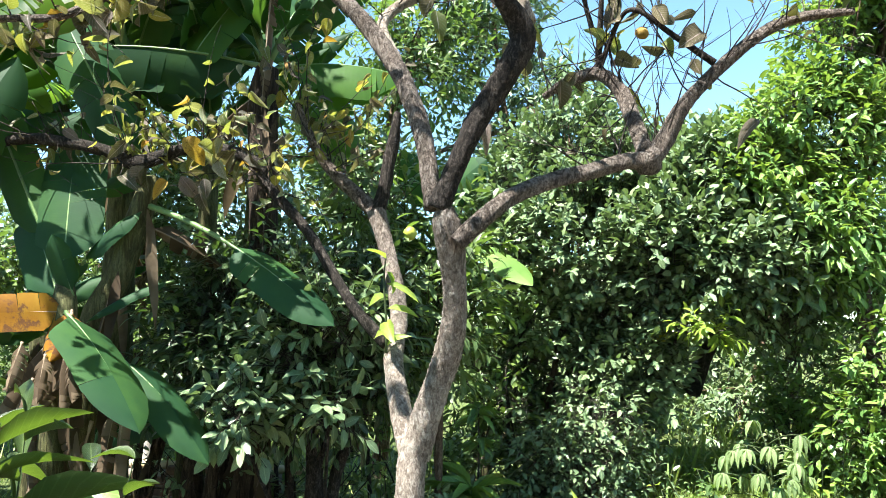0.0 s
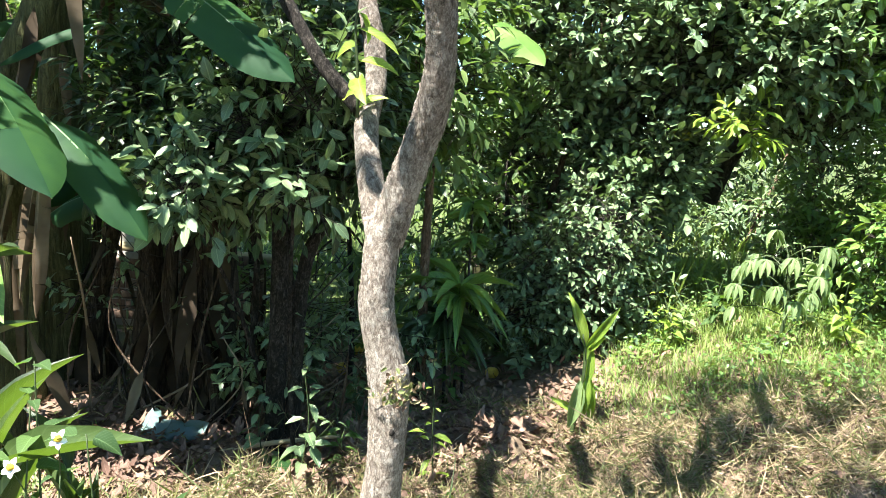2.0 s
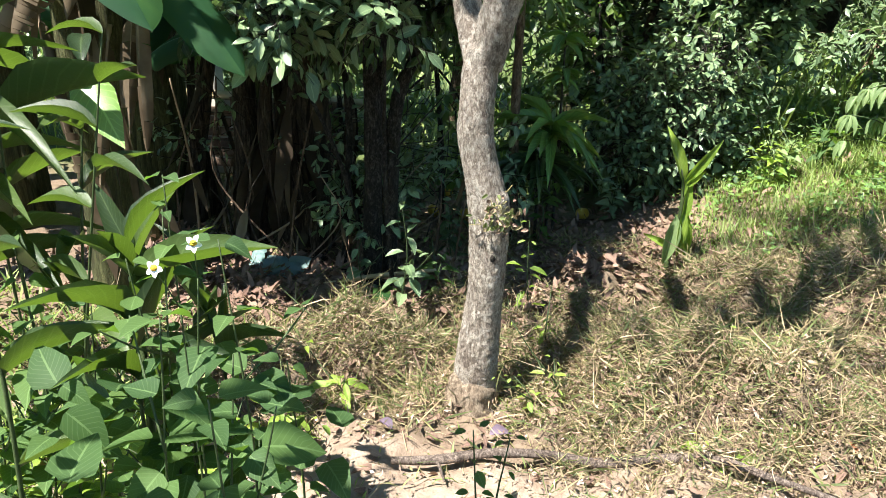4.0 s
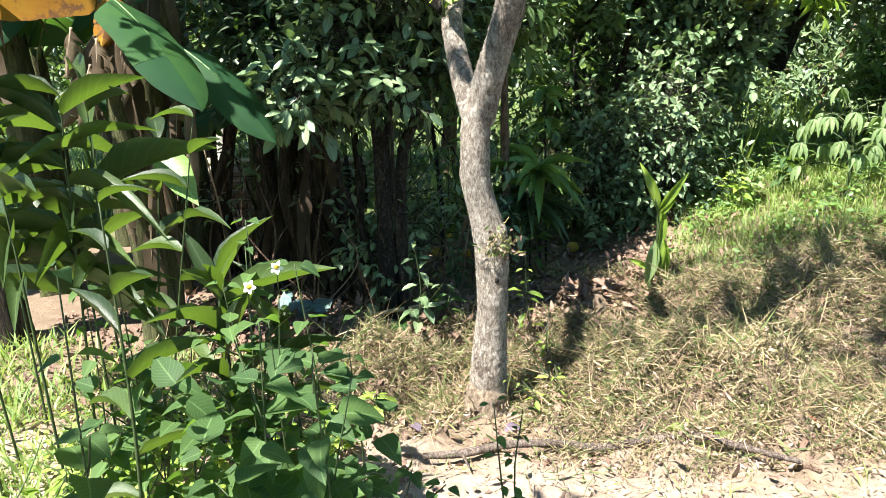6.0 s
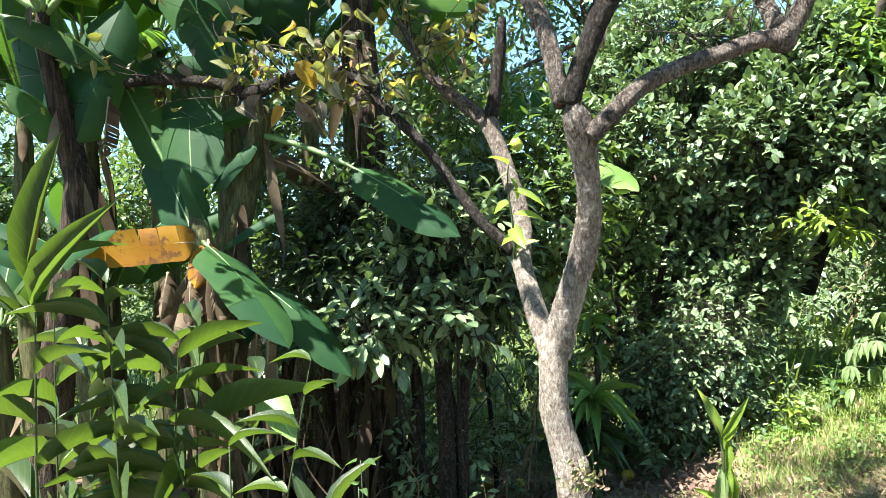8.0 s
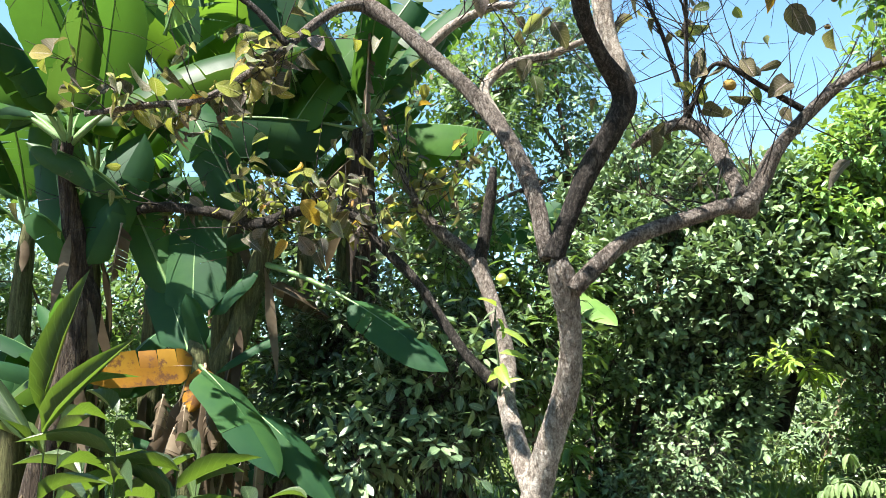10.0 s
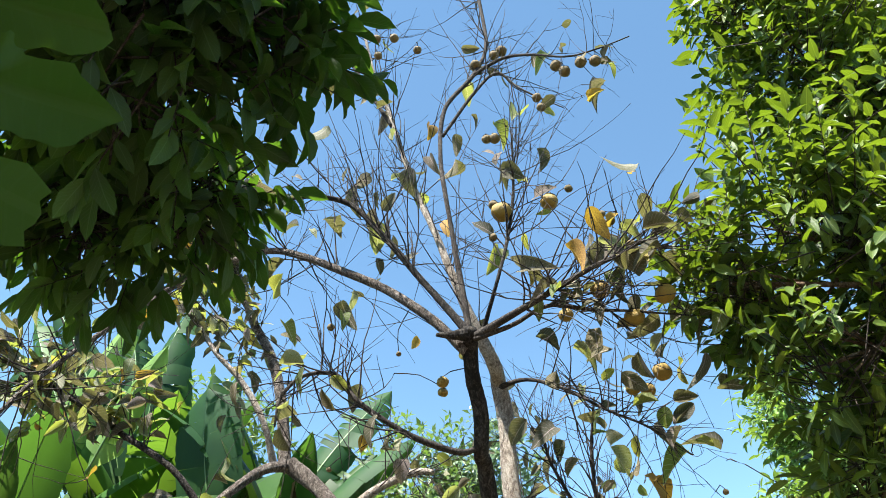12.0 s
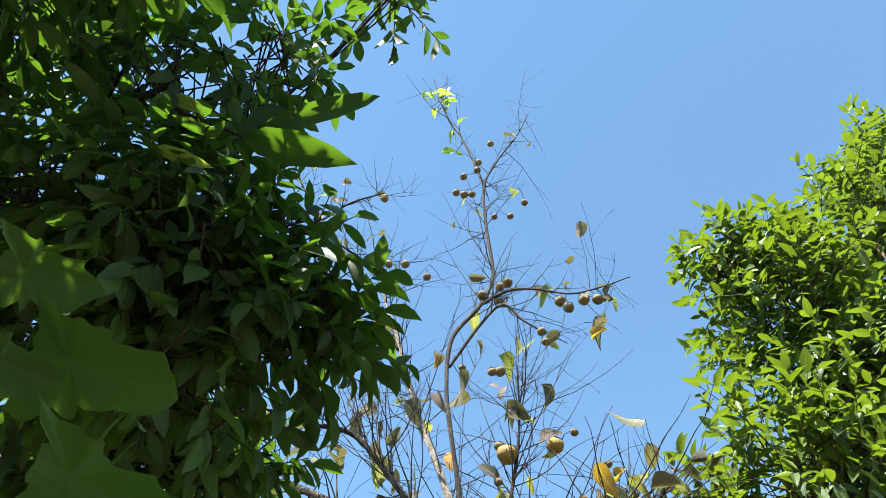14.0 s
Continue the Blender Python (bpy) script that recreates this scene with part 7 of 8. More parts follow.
# The three clumps with y below 0.2 are added to shade the vine.
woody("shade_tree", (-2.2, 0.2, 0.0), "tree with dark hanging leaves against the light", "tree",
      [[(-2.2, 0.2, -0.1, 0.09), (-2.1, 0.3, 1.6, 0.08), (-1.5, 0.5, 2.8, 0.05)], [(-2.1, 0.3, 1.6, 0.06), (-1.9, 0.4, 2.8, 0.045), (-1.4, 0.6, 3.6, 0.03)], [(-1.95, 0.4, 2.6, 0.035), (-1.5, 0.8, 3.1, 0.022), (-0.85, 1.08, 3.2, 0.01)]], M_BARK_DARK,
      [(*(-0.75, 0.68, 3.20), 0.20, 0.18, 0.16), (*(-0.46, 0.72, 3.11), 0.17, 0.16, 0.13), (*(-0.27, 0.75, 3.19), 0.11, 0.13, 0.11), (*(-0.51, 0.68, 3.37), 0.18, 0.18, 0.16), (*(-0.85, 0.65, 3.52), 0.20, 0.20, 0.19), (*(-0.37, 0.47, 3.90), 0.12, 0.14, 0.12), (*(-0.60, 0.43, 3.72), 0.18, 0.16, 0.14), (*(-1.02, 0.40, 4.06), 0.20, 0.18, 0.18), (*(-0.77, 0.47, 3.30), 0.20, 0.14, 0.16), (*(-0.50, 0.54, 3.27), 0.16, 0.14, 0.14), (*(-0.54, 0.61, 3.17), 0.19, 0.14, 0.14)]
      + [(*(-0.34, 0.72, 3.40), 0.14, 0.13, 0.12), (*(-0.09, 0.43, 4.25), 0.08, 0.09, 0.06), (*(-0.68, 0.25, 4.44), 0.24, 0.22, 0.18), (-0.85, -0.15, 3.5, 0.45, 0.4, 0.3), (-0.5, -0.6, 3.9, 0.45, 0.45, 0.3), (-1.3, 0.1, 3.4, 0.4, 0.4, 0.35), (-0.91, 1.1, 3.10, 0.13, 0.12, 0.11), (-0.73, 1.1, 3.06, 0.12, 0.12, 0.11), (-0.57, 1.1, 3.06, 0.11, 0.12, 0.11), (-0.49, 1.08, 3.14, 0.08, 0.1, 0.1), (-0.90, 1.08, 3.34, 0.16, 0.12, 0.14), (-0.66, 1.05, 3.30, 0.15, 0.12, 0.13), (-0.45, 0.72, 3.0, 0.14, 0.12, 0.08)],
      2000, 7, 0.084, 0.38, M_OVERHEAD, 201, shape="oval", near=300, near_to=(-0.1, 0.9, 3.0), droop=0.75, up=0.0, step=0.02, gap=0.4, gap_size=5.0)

# ---------------------------------------------------------------- weeds and small plants
def blade_plant(base, top, count, length, width, seed, label, category, material=None, start=0.25, group="", face_out=0.6, lift=0.7, radius=0.006):
    """A leafy cane: a stem with long blades set alternately, arching outward."""
    r = np.random.default_rng(seed)
    a, c = np.array(base, float), np.array(top, float)
    ob = thing("blade_plant", base, label, category, group)
    mid = 0.5 * (a + c) + r.normal(0, 0.02, 3)
    b = Batch(base)
    rows = [(*a, radius), (*mid, radius * 0.8), (*c, radius * 0.35)]
    tube(b, rows, 6, 0.05)
    part("stem", b.mesh("stem"), M_TWIG_GREEN, ob)
    p = spline(rows, 0.01)[:, :3]
    turn = r.uniform(0, 6.28)
    for k in range(count):
        f = start + (1 - start) * k / max(count - 1, 1)
        q = p[min(int(f * (len(p) - 1)), len(p) - 1)]
        az = turn + math.pi * k + r.normal(0, 0.45)
        up = lift * (0.4 + 0.9 * f) + r.normal(0, 0.15)
        d = (math.cos(az), math.sin(az), up)
        L = length * r.uniform(0.7, 1.15) * (0.75 + 0.5 * math.sin(math.pi * f))
        leaf_ob(ob, material or M_GINGER, q, d, (-math.cos(az) * face_out * up, -math.sin(az) * face_out * up, 1), L, width * r.uniform(0.7, 1.05), "strap", float(r.choice([0.2, 0.4, 0.6])), 0.35, int(r.integers(3)))
    return ob


def broad_weed(base, top, pairs, length, seed, label, category, material=None, ratio=0.7, shape="heart", group="", side=0, start=0.2, flower=0):
    """A weed with opposite broad leaves on short stalks, side shoots and, where asked, white flowers."""
    r = np.random.default_rng(seed)
    a, c = np.array(base, float), np.array(top, float)
    ob = thing("broadleaf_weed", base, label, category, group)
    rows = [(*a, 0.0034), (*(0.5 * (a + c) + r.normal(0, 0.03, 3)), 0.0028), (*c, 0.0015)]
    b = Batch(base)
    tube(b, rows, 5, 0.05)
    stems = [rows]
    for _ in range(side):
        p = spline(rows, 0.02)
        q = p[int(len(p) * r.uniform(0.25, 0.75)), :3]
        az = r.uniform(0, 6.28)
        e = q + np.array([math.cos(az) * 0.16, math.sin(az) * 0.16, r.uniform(0.1, 0.22)])
        row = [(*q, 0.003), (*(0.5 * (q + e) + (0, 0, -0.01)), 0.0025), (*e, 0.0015)]
        tube(b, row, 5, 0.05)
        stems.append(row)
    part("stem", b.mesh("stem"), M_TWIG_GREEN, ob)
    for s, row in enumerate(stems):
        p = spline(row, 0.01)[:, :3]
        turn = r.uniform(0, 3.14)
        n = pairs + 2 if s == 0 else max(2, pairs // 2)
        for k in range(n):
            f = start * 0.5 + (1 - start * 0.5) * k / max(n - 1, 1)
            q = p[min(int(f * (len(p) - 1)), len(p) - 1)]
            for half in (0, math.pi):
                az = turn + 1.57 * k + half + r.normal(0, 0.25)
                d = np.array([math.cos(az), math.sin(az), r.uniform(-0.45, 0.35)])
                L = length * r.uniform(0.65, 1.15) * (1.1 - 0.65 * f)
                leaf_ob(ob, material or M_WEED, q + unit(d) * 0.015, d, (r.normal(0, 0.25), -0.15 + r.normal(0, 0.25), 1), L, L * ratio, shape, float(r.choice([0.15, 0.35])), 0.25, int(r.integers(3)))
    for k in range(flower):
        row = stems[k % len(stems)]
        q = np.array(row[-1][:3])
        e = q + np.array([r.normal(0, 0.02), -0.02, r.uniform(0.07, 0.09)])
        fb = Batch(base)
        tube(fb, [(*q, 0.0015), (*e, 0.0012)], 4, 0.05)
        part("flower_stalk", fb.mesh("flower_stalk"), M_TWIG_GREEN, ob)
        fb = Batch(base)
        tube(fb, [(*(e - (0, 0, 0.004)), 0.004), (*e, 0.008), (*(e + (0, -0.001, 0.005)), 0.006)], 8, 0.004)
        head = part("flower", fb.mesh("flower"), M_POLLEN, ob, "yellow-centred white flower")
        for j in range(5):
            az = j * 1.257 + k
            pb = Batch(base)
            V, T, Q, UV = leaf_arrays("oval", [e], [[math.cos(az), -0.25 + 0.45 * math.sin(az), 0.9 * math.sin(az)]], [[0, -0.9, 0.45]], 0.018, 0.0115, 0.2, 0.1)
            pb.add(V, T, Q, UV)
            part("petal", pb.mesh("petal"), M_PETAL, head)
    return ob


M_PALE = leaf_material("pale_weed_leaf", [(0.09, 0.18, 0.05), (0.13, 0.24, 0.07), (0.17, 0.29, 0.09)], (0.4, 0.6, 0.12), 0.55, 0.35, 0.5)
# Vine leaves are coloured near-black for the shade they hang in.
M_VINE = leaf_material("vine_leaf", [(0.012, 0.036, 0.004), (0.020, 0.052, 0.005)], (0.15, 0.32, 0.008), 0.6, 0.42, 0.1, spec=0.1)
M_PETAL = plain_material("white_petal", (0.75, 0.75, 0.72), (0.85, 0.85, 0.82), 40, 0.6)
M_POLLEN = plain_material("yellow_florets", (0.55, 0.33, 0.02), (0.7, 0.45, 0.04), 200, 0.8)

# tall leafy canes beside the path
CANES = [((-1.19, 2.35, 0.67), (-0.85, 2.30, 1.30), 8, 0.155, 0.06), ((-1.54, 2.50, 0.63), (-1.33, 2.40, 1.36), 11, 0.30, 0.055), ((-1.39, 2.55, 0.92), (-1.32, 2.50, 1.37), 9, 0.36, 0.06), ((-1.50, 2.30, 1.00), (-1.46, 2.25, 1.55), 10, 0.26, 0.06), ((-1.88, 2.50, 0.86), (-1.78, 2.40, 1.50), 9, 0.3, 0.06), ((-1.61, 2.70, 0.79), (-1.58, 2.65, 1.35), 9, 0.27, 0.055), ((-1.97, 2.75, 0.73), (-1.91, 2.70, 1.36), 9, 0.3, 0.06)]
for k, (foot, top, count, L, w) in enumerate(CANES):
    foot = (foot[0], foot[1], float(ground_z(foot[0], foot[1])) - 0.02)
    blade_plant(foot, top, count + 3, L * 1.08, w * 0.95, 700 + k, "leafy cane with long lance-shaped green leaves beside the path", "leafy cane", group="canes", lift=0.4, start=0.5 if k else 0.3, radius=0.005)
blade_plant((*(-0.75, 2.20, 0.71)[:2], 0.0), (-0.78, 2.20, 0.89), 7, 0.26, 0.042, 720, "clump of broad strap-shaped leaves", "leafy cane", None, 0.6, "canes", 0.6, 1.6)
blade_plant((*(-0.69, 2.30, 0.67)[:2], 0.0), (-0.69, 2.30, 0.78), 6, 0.22, 0.04, 721, "clump of broad strap-shaped leaves", "leafy cane", None, 0.6, "canes", 0.6, 1.5)
blade_plant((*(-1.01, 2.00, 0.80)[:2], 0.0), (-0.94, 2.00, 1.14), 8, 0.2, 0.05, 722, "leafy cane with long lance-shaped green leaves beside the path", "leafy cane", None, 0.3, "canes")

tall = blade_plant((-1.76, 2.30, float(ground_z(-1.76, 2.30)) - 0.02), (-1.68, 2.22, 1.58), 6, 0.3, 0.06, 724, "tall leafy cane with upright yellow-green blades", "leafy cane", None, 0.55, "canes", 0.6, 0.9)
for k, (p, q, w) in enumerate((((-1.69, 2.21, 1.56), (-1.56, 2.18, 1.98), 0.075), ((-1.68, 2.21, 1.50), (-1.39, 2.16, 1.77), 0.07), ((-1.70, 2.21, 1.45), (-1.93, 2.20, 1.72), 0.065))):
    v = np.array(q) - np.array(p)
    leaf_ob(tall, M_GINGER, p, v, (0.3, -0.9, 0.4), float(np.linalg.norm(v)) * 1.05, w, "strap", 0.1, 0.4, k)
broad = blade_plant((*(-1.36, 2.65, 0.40)[:2], 0.0), (-1.20, 2.65, 1.19), 6, 0.2, 0.06, 723, "leafy cane with one broad pale-green leaf", "leafy cane", None, 0.3, "canes")
leaf_ob(broad, M_BRIGHT, (-1.18, 2.62, 1.18), np.array((-1.00, 2.50, 1.01)) - np.array((-1.18, 2.62, 1.18)), (0.3, -1, 0.5), 0.25, 0.11, "lance", 0.15, 0.2, 1)
STRAP = [((-0.78, 2.20, 0.82), (-0.47, 2.15, 0.97), 0.06), ((-0.78, 2.20, 0.82), (-0.79, 2.10, 0.96), 0.06), ((-0.85, 2.30, 0.82), (-0.92, 2.30, 0.98), 0.05), ((-0.84, 2.30, 0.82), (-0.76, 2.30, 0.98), 0.05), ((-0.72, 2.30, 0.66), (-0.64, 2.30, 0.76), 0.035), ((-0.79, 2.10, 0.58), (-0.95, 2.15, 0.60), 0.04), ((-0.76, 2.20, 0.68), (-0.53, 2.15, 0.71), 0.03)]
strap = thing("strap_leaf_plant", (*(-0.79, 2.20, 0.76)[:2], 0.0), "clump of broad sword-shaped green leaves among the weeds", "strap-leaf plant")
b = Batch(strap.location)
tube(b, [(*(-0.79, 2.20, 0.76)[:2], -0.02, 0.012), (*(-0.79, 2.20, 0.76)[:2], 0.4, 0.010), (*(-0.81, 2.25, 0.84), 0.006)], 6, 0.06)
part("stem", b.mesh("stem"), M_TWIG_GREEN, strap)
for k, (p, q, w) in enumerate(STRAP):
    v = np.array(q) - np.array(p)
    leaf_ob(strap, M_GINGER, p, v, (0.1 * (k % 3) - 0.1, -0.6, 1), float(np.linalg.norm(v)) * 1.05, w, "lance", 0.15, 0.3, k)

# broad-leaved weeds in the foreground, some in white flower
WEEDS = [((-0.58, 1.95, 0.49), (-0.54, 1.95, 0.88), 5, 0.140, 2, 0), ((-0.48, 2.00, 0.46), (-0.44, 2.00, 0.80), 4, 0.126, 2, 0), ((-0.76, 2.10, 0.48), (-0.71, 2.10, 0.91), 5, 0.119, 2, 0), ((-0.71, 2.20, 0.60), (-0.68, 2.20, 1.05), 6, 0.098, 2, 0), ((-0.35, 1.75, 0.70), (-0.33, 1.75, 0.88), 4, 0.140, 2, 0), ((-0.33, 1.90, 0.59), (-0.31, 1.90, 0.78), 4, 0.119, 1, 0), ((-1.21, 2.30, 0.46), (-1.17, 2.30, 0.84), 6, 0.112, 3, 0), ((-1.28, 2.20, 0.51), (-1.20, 2.20, 0.84), 6, 0.112, 2, 0)]
WEEDS += [((-0.71, 2.20, 0.65), (-0.69, 2.20, 0.98), 6, 0.098, 2, 0), ((-0.51, 2.10, 0.64), (-0.51, 2.10, 0.97), 5, 0.105, 2, 0), ((-0.54, 2.10, 0.73), (-0.56, 2.10, 0.89), 2, 0.050, 0, 1), ((-0.56, 2.05, 0.71), (-0.57, 2.05, 0.85), 2, 0.050, 0, 1), ((-0.77, 1.60, 0.88), (-0.73, 1.60, 1.12), 5, 0.119, 2, 0), ((-0.94, 2.15, 0.50), (-0.85, 2.15, 0.77), 5, 0.126, 2, 0), ((-0.43, 2.10, 0.62), (-0.39, 2.10, 0.74), 3, 0.098, 1, 0)]
for k, (foot, top, pairs, L, side, fl) in enumerate(WEEDS):
    foot = (foot[0], foot[1], float(ground_z(foot[0], foot[1])) - 0.01)
    broad_weed(foot, top, pairs, L, 740 + k, "broad-leaved green weed in white flower beside the path" if fl else "broad-leaved green weed growing beside the path", "weed", None, 0.72, "heart", "weeds", side, 0.25, fl)
r = np.random.default_rng(59)
for k in range(8):
    fy = r.uniform(1.65, 2.3)
    fx = r.uniform(-0.75, -0.28) - 0.25 * (fy - 2.0)
    fz = float(ground_z(fx, fy))
    tall = r.uniform(0.3, 0.62) + 0.25 * smooth(-0.6, -1.3, fx)
    broad_weed((fx, fy, fz - 0.01), (fx + r.normal(0, 0.06), fy + r.normal(0, 0.05), fz + float(tall)), 5, r.uniform(0.10, 0.15), 900 + k, "broad-leaved green weed growing beside the path", "weed", None, 0.7, "heart", "weeds", 2, 0.25)
r = np.random.default_rng(60)
for k in range(60):
    fx, fy = r.uniform(-1.65, -0.7), r.uniform(2.1, 2.85)
    fz = float(ground_z(fx, fy))
    broad_weed((fx, fy, fz - 0.01), (fx + r.normal(0, 0.03), fy, fz + r.uniform(0.08, 0.28)), 3, 0.075, 770 + k, "small bright green seedling in the sun", "seedling", M_SPROUT, 0.55, "oval", "seedlings", 1, 0.3)
broad_weed((*(0.03, 2.25, 0.43)[:2], -0.01), (0.01, 2.30, 0.51), 5, 0.06, 790, "thin weed with a few small leaves", "weed", None, 0.6, "oval", "weeds", 0, 0.4)
broad_weed((*(0.00, 2.20, 0.45)[:2], -0.01), (-0.06, 2.25, 0.55), 5, 0.06, 791, "thin weed with a few small leaves", "weed", None, 0.6, "oval", "weeds", 0, 0.4)

# low leaves that fill the space between the stems
r = np.random.default_rng(61)
n = 220
ux, uy = r.uniform(-0.8, -0.35, n), r.uniform(1.75, 2.3, n)
high = 0.22 + 0.5 * smooth(-1.1, -0.75, ux) * smooth(2.5, 2.2, uy) + 0.35 * smooth(-1.45, -1.7, ux)
keep = r.random(n) < 0.25 + 0.75 * smooth(0.35, 0.6, patchy(ux, uy, 6.0, 1.0))
ux, uy, high = ux[keep], uy[keep], high[keep]
n = len(ux)
ua = r.uniform(0, 6.283, n)
uL = r.uniform(0.06, 0.13, n)
V, T, Q, UV = leaf_arrays("heart", np.stack([ux, uy, ground_z(ux, uy) + 0.02 + high * r.random(n) ** 0.8], -1), np.stack([np.cos(ua), np.sin(ua), r.normal(-0.1, 0.3, n)], -1), np.stack([r.normal(0, 0.3, n), r.normal(-0.1, 0.3, n), np.ones(n)], -1), uL, uL * 0.68, 0.25, 0.25, 0.01, 62)
low = part("undergrowth", mesh_of("undergrowth", V, [T, Q], UV), M_WEED)
tagged(low, "low tangle of broad dark green leaves beside the path", "undergrowth", kind="stuff")

# saplings and weeds round the tree
SAPLINGS = [((-0.69, 3.75, 0.18), (-0.68, 3.75, 0.53), 5, 0.13, M_CITRUS, 0.42), ((-0.94, 4.00, 0.11), (-0.95, 4.00, 0.28), 4, 0.10, M_CITRUS, 0.5), ((-0.56, 4.00, 0.13), (-0.56, 4.00, 0.24), 4, 0.11, M_WEED, 0.45), ((-0.14, 3.90, 0.24), (-0.17, 3.90, 0.46), 5, 0.08, M_SPROUT, 0.4), ((-0.68, 3.05, -0.05), (-0.69, 3.05, 0.07), 4, 0.10, M_SPROUT, 0.35), ((-0.03, 3.60, 0.14), (-0.04, 3.60, 0.23), 3, 0.06, M_SPROUT, 0.4)]
SAPLINGS += [((-0.05, 3.15, 0.15), (-0.10, 3.15, 0.16), 3, 0.05, M_SPROUT, 0.5), ((0.02, 3.25, 0.12), (0.02, 3.25, 0.19), 3, 0.05, M_SPROUT, 0.4), ((1.33, 4.60, 0.25), (1.32, 4.60, 0.34), 3, 0.07, M_WEED, 0.6), ((1.50, 5.20, 0.31), (1.48, 5.20, 0.41), 3, 0.10, M_CITRUS, 0.8), ((0.61, 3.05, 0.05), (0.61, 3.05, 0.08), 2, 0.05, M_SPROUT, 0.4), ((0.79, 3.50, 0.18), (0.78, 3.50, 0.25), 2, 0.05, M_SPROUT, 0.5)]
for k, (foot, top, pairs, L, m, ratio) in enumerate(SAPLINGS):
    fz = float(ground_z(foot[0], foot[1]))
    broad_weed((foot[0], foot[1], fz - 0.01), (top[0], top[1], max(top[2], fz + 0.04)), pairs, L, 800 + k, "small green sapling growing near the fruit tree", "sapling", m, ratio, "oval", "saplings", 1, 0.3)


def rosette(centre, count, length, width, seed, label, material, droop=0.3, lift=0.6, stem=0.0):
    """Long narrow leaves that spring from one point."""
    r = np.random.default_rng(seed)
    foot = (centre[0], centre[1], float(ground_z(centre[0], centre[1])) - 0.02)
    ob = thing("leafy_sapling", foot, label, "sapling", "saplings")
    b = Batch(foot)
    tube(b, [(*foot, 0.009), (*(0.5 * (np.array(foot) + np.array(centre))), 0.008), (*centre, 0.005)], 6, 0.05)
    part("stem", b.mesh("stem"), M_TWIG, ob)
    for k in range(count):
        az = k * 2.4 + r.normal(0, 0.2)
        d = np.array([math.cos(az), math.sin(az), lift * r.uniform(-0.6, 1.3)])
        L = length * r.uniform(0.7, 1.2)
        leaf_ob(ob, material, np.array(centre) - (0, 0, 0.08 * r.random()), d, (-d[0] * 0.4, -d[1] * 0.4, 1), L, width * r.uniform(0.8, 1.2), "lance", float(r.choice([0.3, 0.6])), 0.3, int(r.integers(3)))
    return ob


rosette((-0.21, 5.00, 0.66), 28, 0.32, 0.055, 850, "mango-like sapling with long pale-lit leaves", M_BRIGHT, lift=0.5)
rosette((-0.27, 4.98, 0.50), 28, 0.32, 0.05, 851, "sapling with long dark drooping leaves", M_DARKLEAF, lift=0.2)
rosette((-0.44, 5.0, 0.44), 22, 0.28, 0.045, 852, "sapling with long dark drooping leaves", M_DARKLEAF, lift=0.1)
rosette((-0.20, 5.30, 1.11), 16, 0.16, 0.05, 853, "young tree with fresh green leaves in the light", M_BRIGHT, lift=0.2)
rosette((-0.19, 5.20, 0.94), 14, 0.14, 0.05, 854, "young tree with fresh green leaves in the light", M_BRIGHT, lift=0.1)

# strap-leaved plant at the edge of the grass
lily = thing("strap_leaf_plant", (*(0.44, 4.60, 0.12)[:2], float(ground_z(*(0.44, 4.60, 0.12)[:2]))), "upright plant with a few broad yellow-green strap leaves", "strap-leaf plant")
LB = np.array(lily.location)
b = Batch(LB)
tube(b, [(*LB, 0.012), (*(0.48, 4.60, 0.36), 0.011), (*(0.46, 4.60, 0.56), 0.007)], 7, 0.05)
part("stem", b.mesh("stem"), M_TWIG_GREEN, lily)
for k, (p, q, w) in enumerate((((0.47, 4.60, 0.50), (0.39, 4.60, 0.75), 0.055), ((0.48, 4.60, 0.50), (0.61, 4.55, 0.70), 0.045), ((0.49, 4.60, 0.48), (0.55, 4.54, 0.56), 0.03), ((0.48, 4.60, 0.42), (0.46, 4.62, 0.62), 0.03), ((0.49, 4.60, 0.30), (0.51, 4.58, 0.52), 0.04), ((0.52, 4.60, 0.12), (0.50, 4.60, 0.38), 0.05), ((0.46, 4.58, 0.33), (0.43, 4.52, 0.10), 0.075), ((0.49, 4.60, 0.36), (0.49, 4.53, 0.14), 0.05), ((0.46, 4.62, 0.14), (0.33, 4.60, 0.22), 0.035))):
    v = np.array(q) - np.array(p)
    leaf_ob(lily, M_SPROUT if k != 6 else M_PALE, p, v, (0.2, -1, 0.5), float(np.linalg.norm(v)) * 1.05, w, "strap", 0.2, 0.35, k)

# palmate weed on the bank, leaves hanging limp
pal = thing("palmate_weed", (1.60, 5.35, float(ground_z(1.60, 5.35))), "tall weed with limp pale green hand-shaped leaves", "weed")
PB = np.array(pal.location)
r = np.random.default_rng(41)
b = Batch(PB)
top = np.array((1.58, 5.30, 0.94))
tube(b, [(*PB, 0.012), (*(0.5 * (PB + top) + (0.03, 0, 0)), 0.01), (*top, 0.006)], 6, 0.06)
part("stem", b.mesh("stem"), M_TWIG_GREEN, pal)
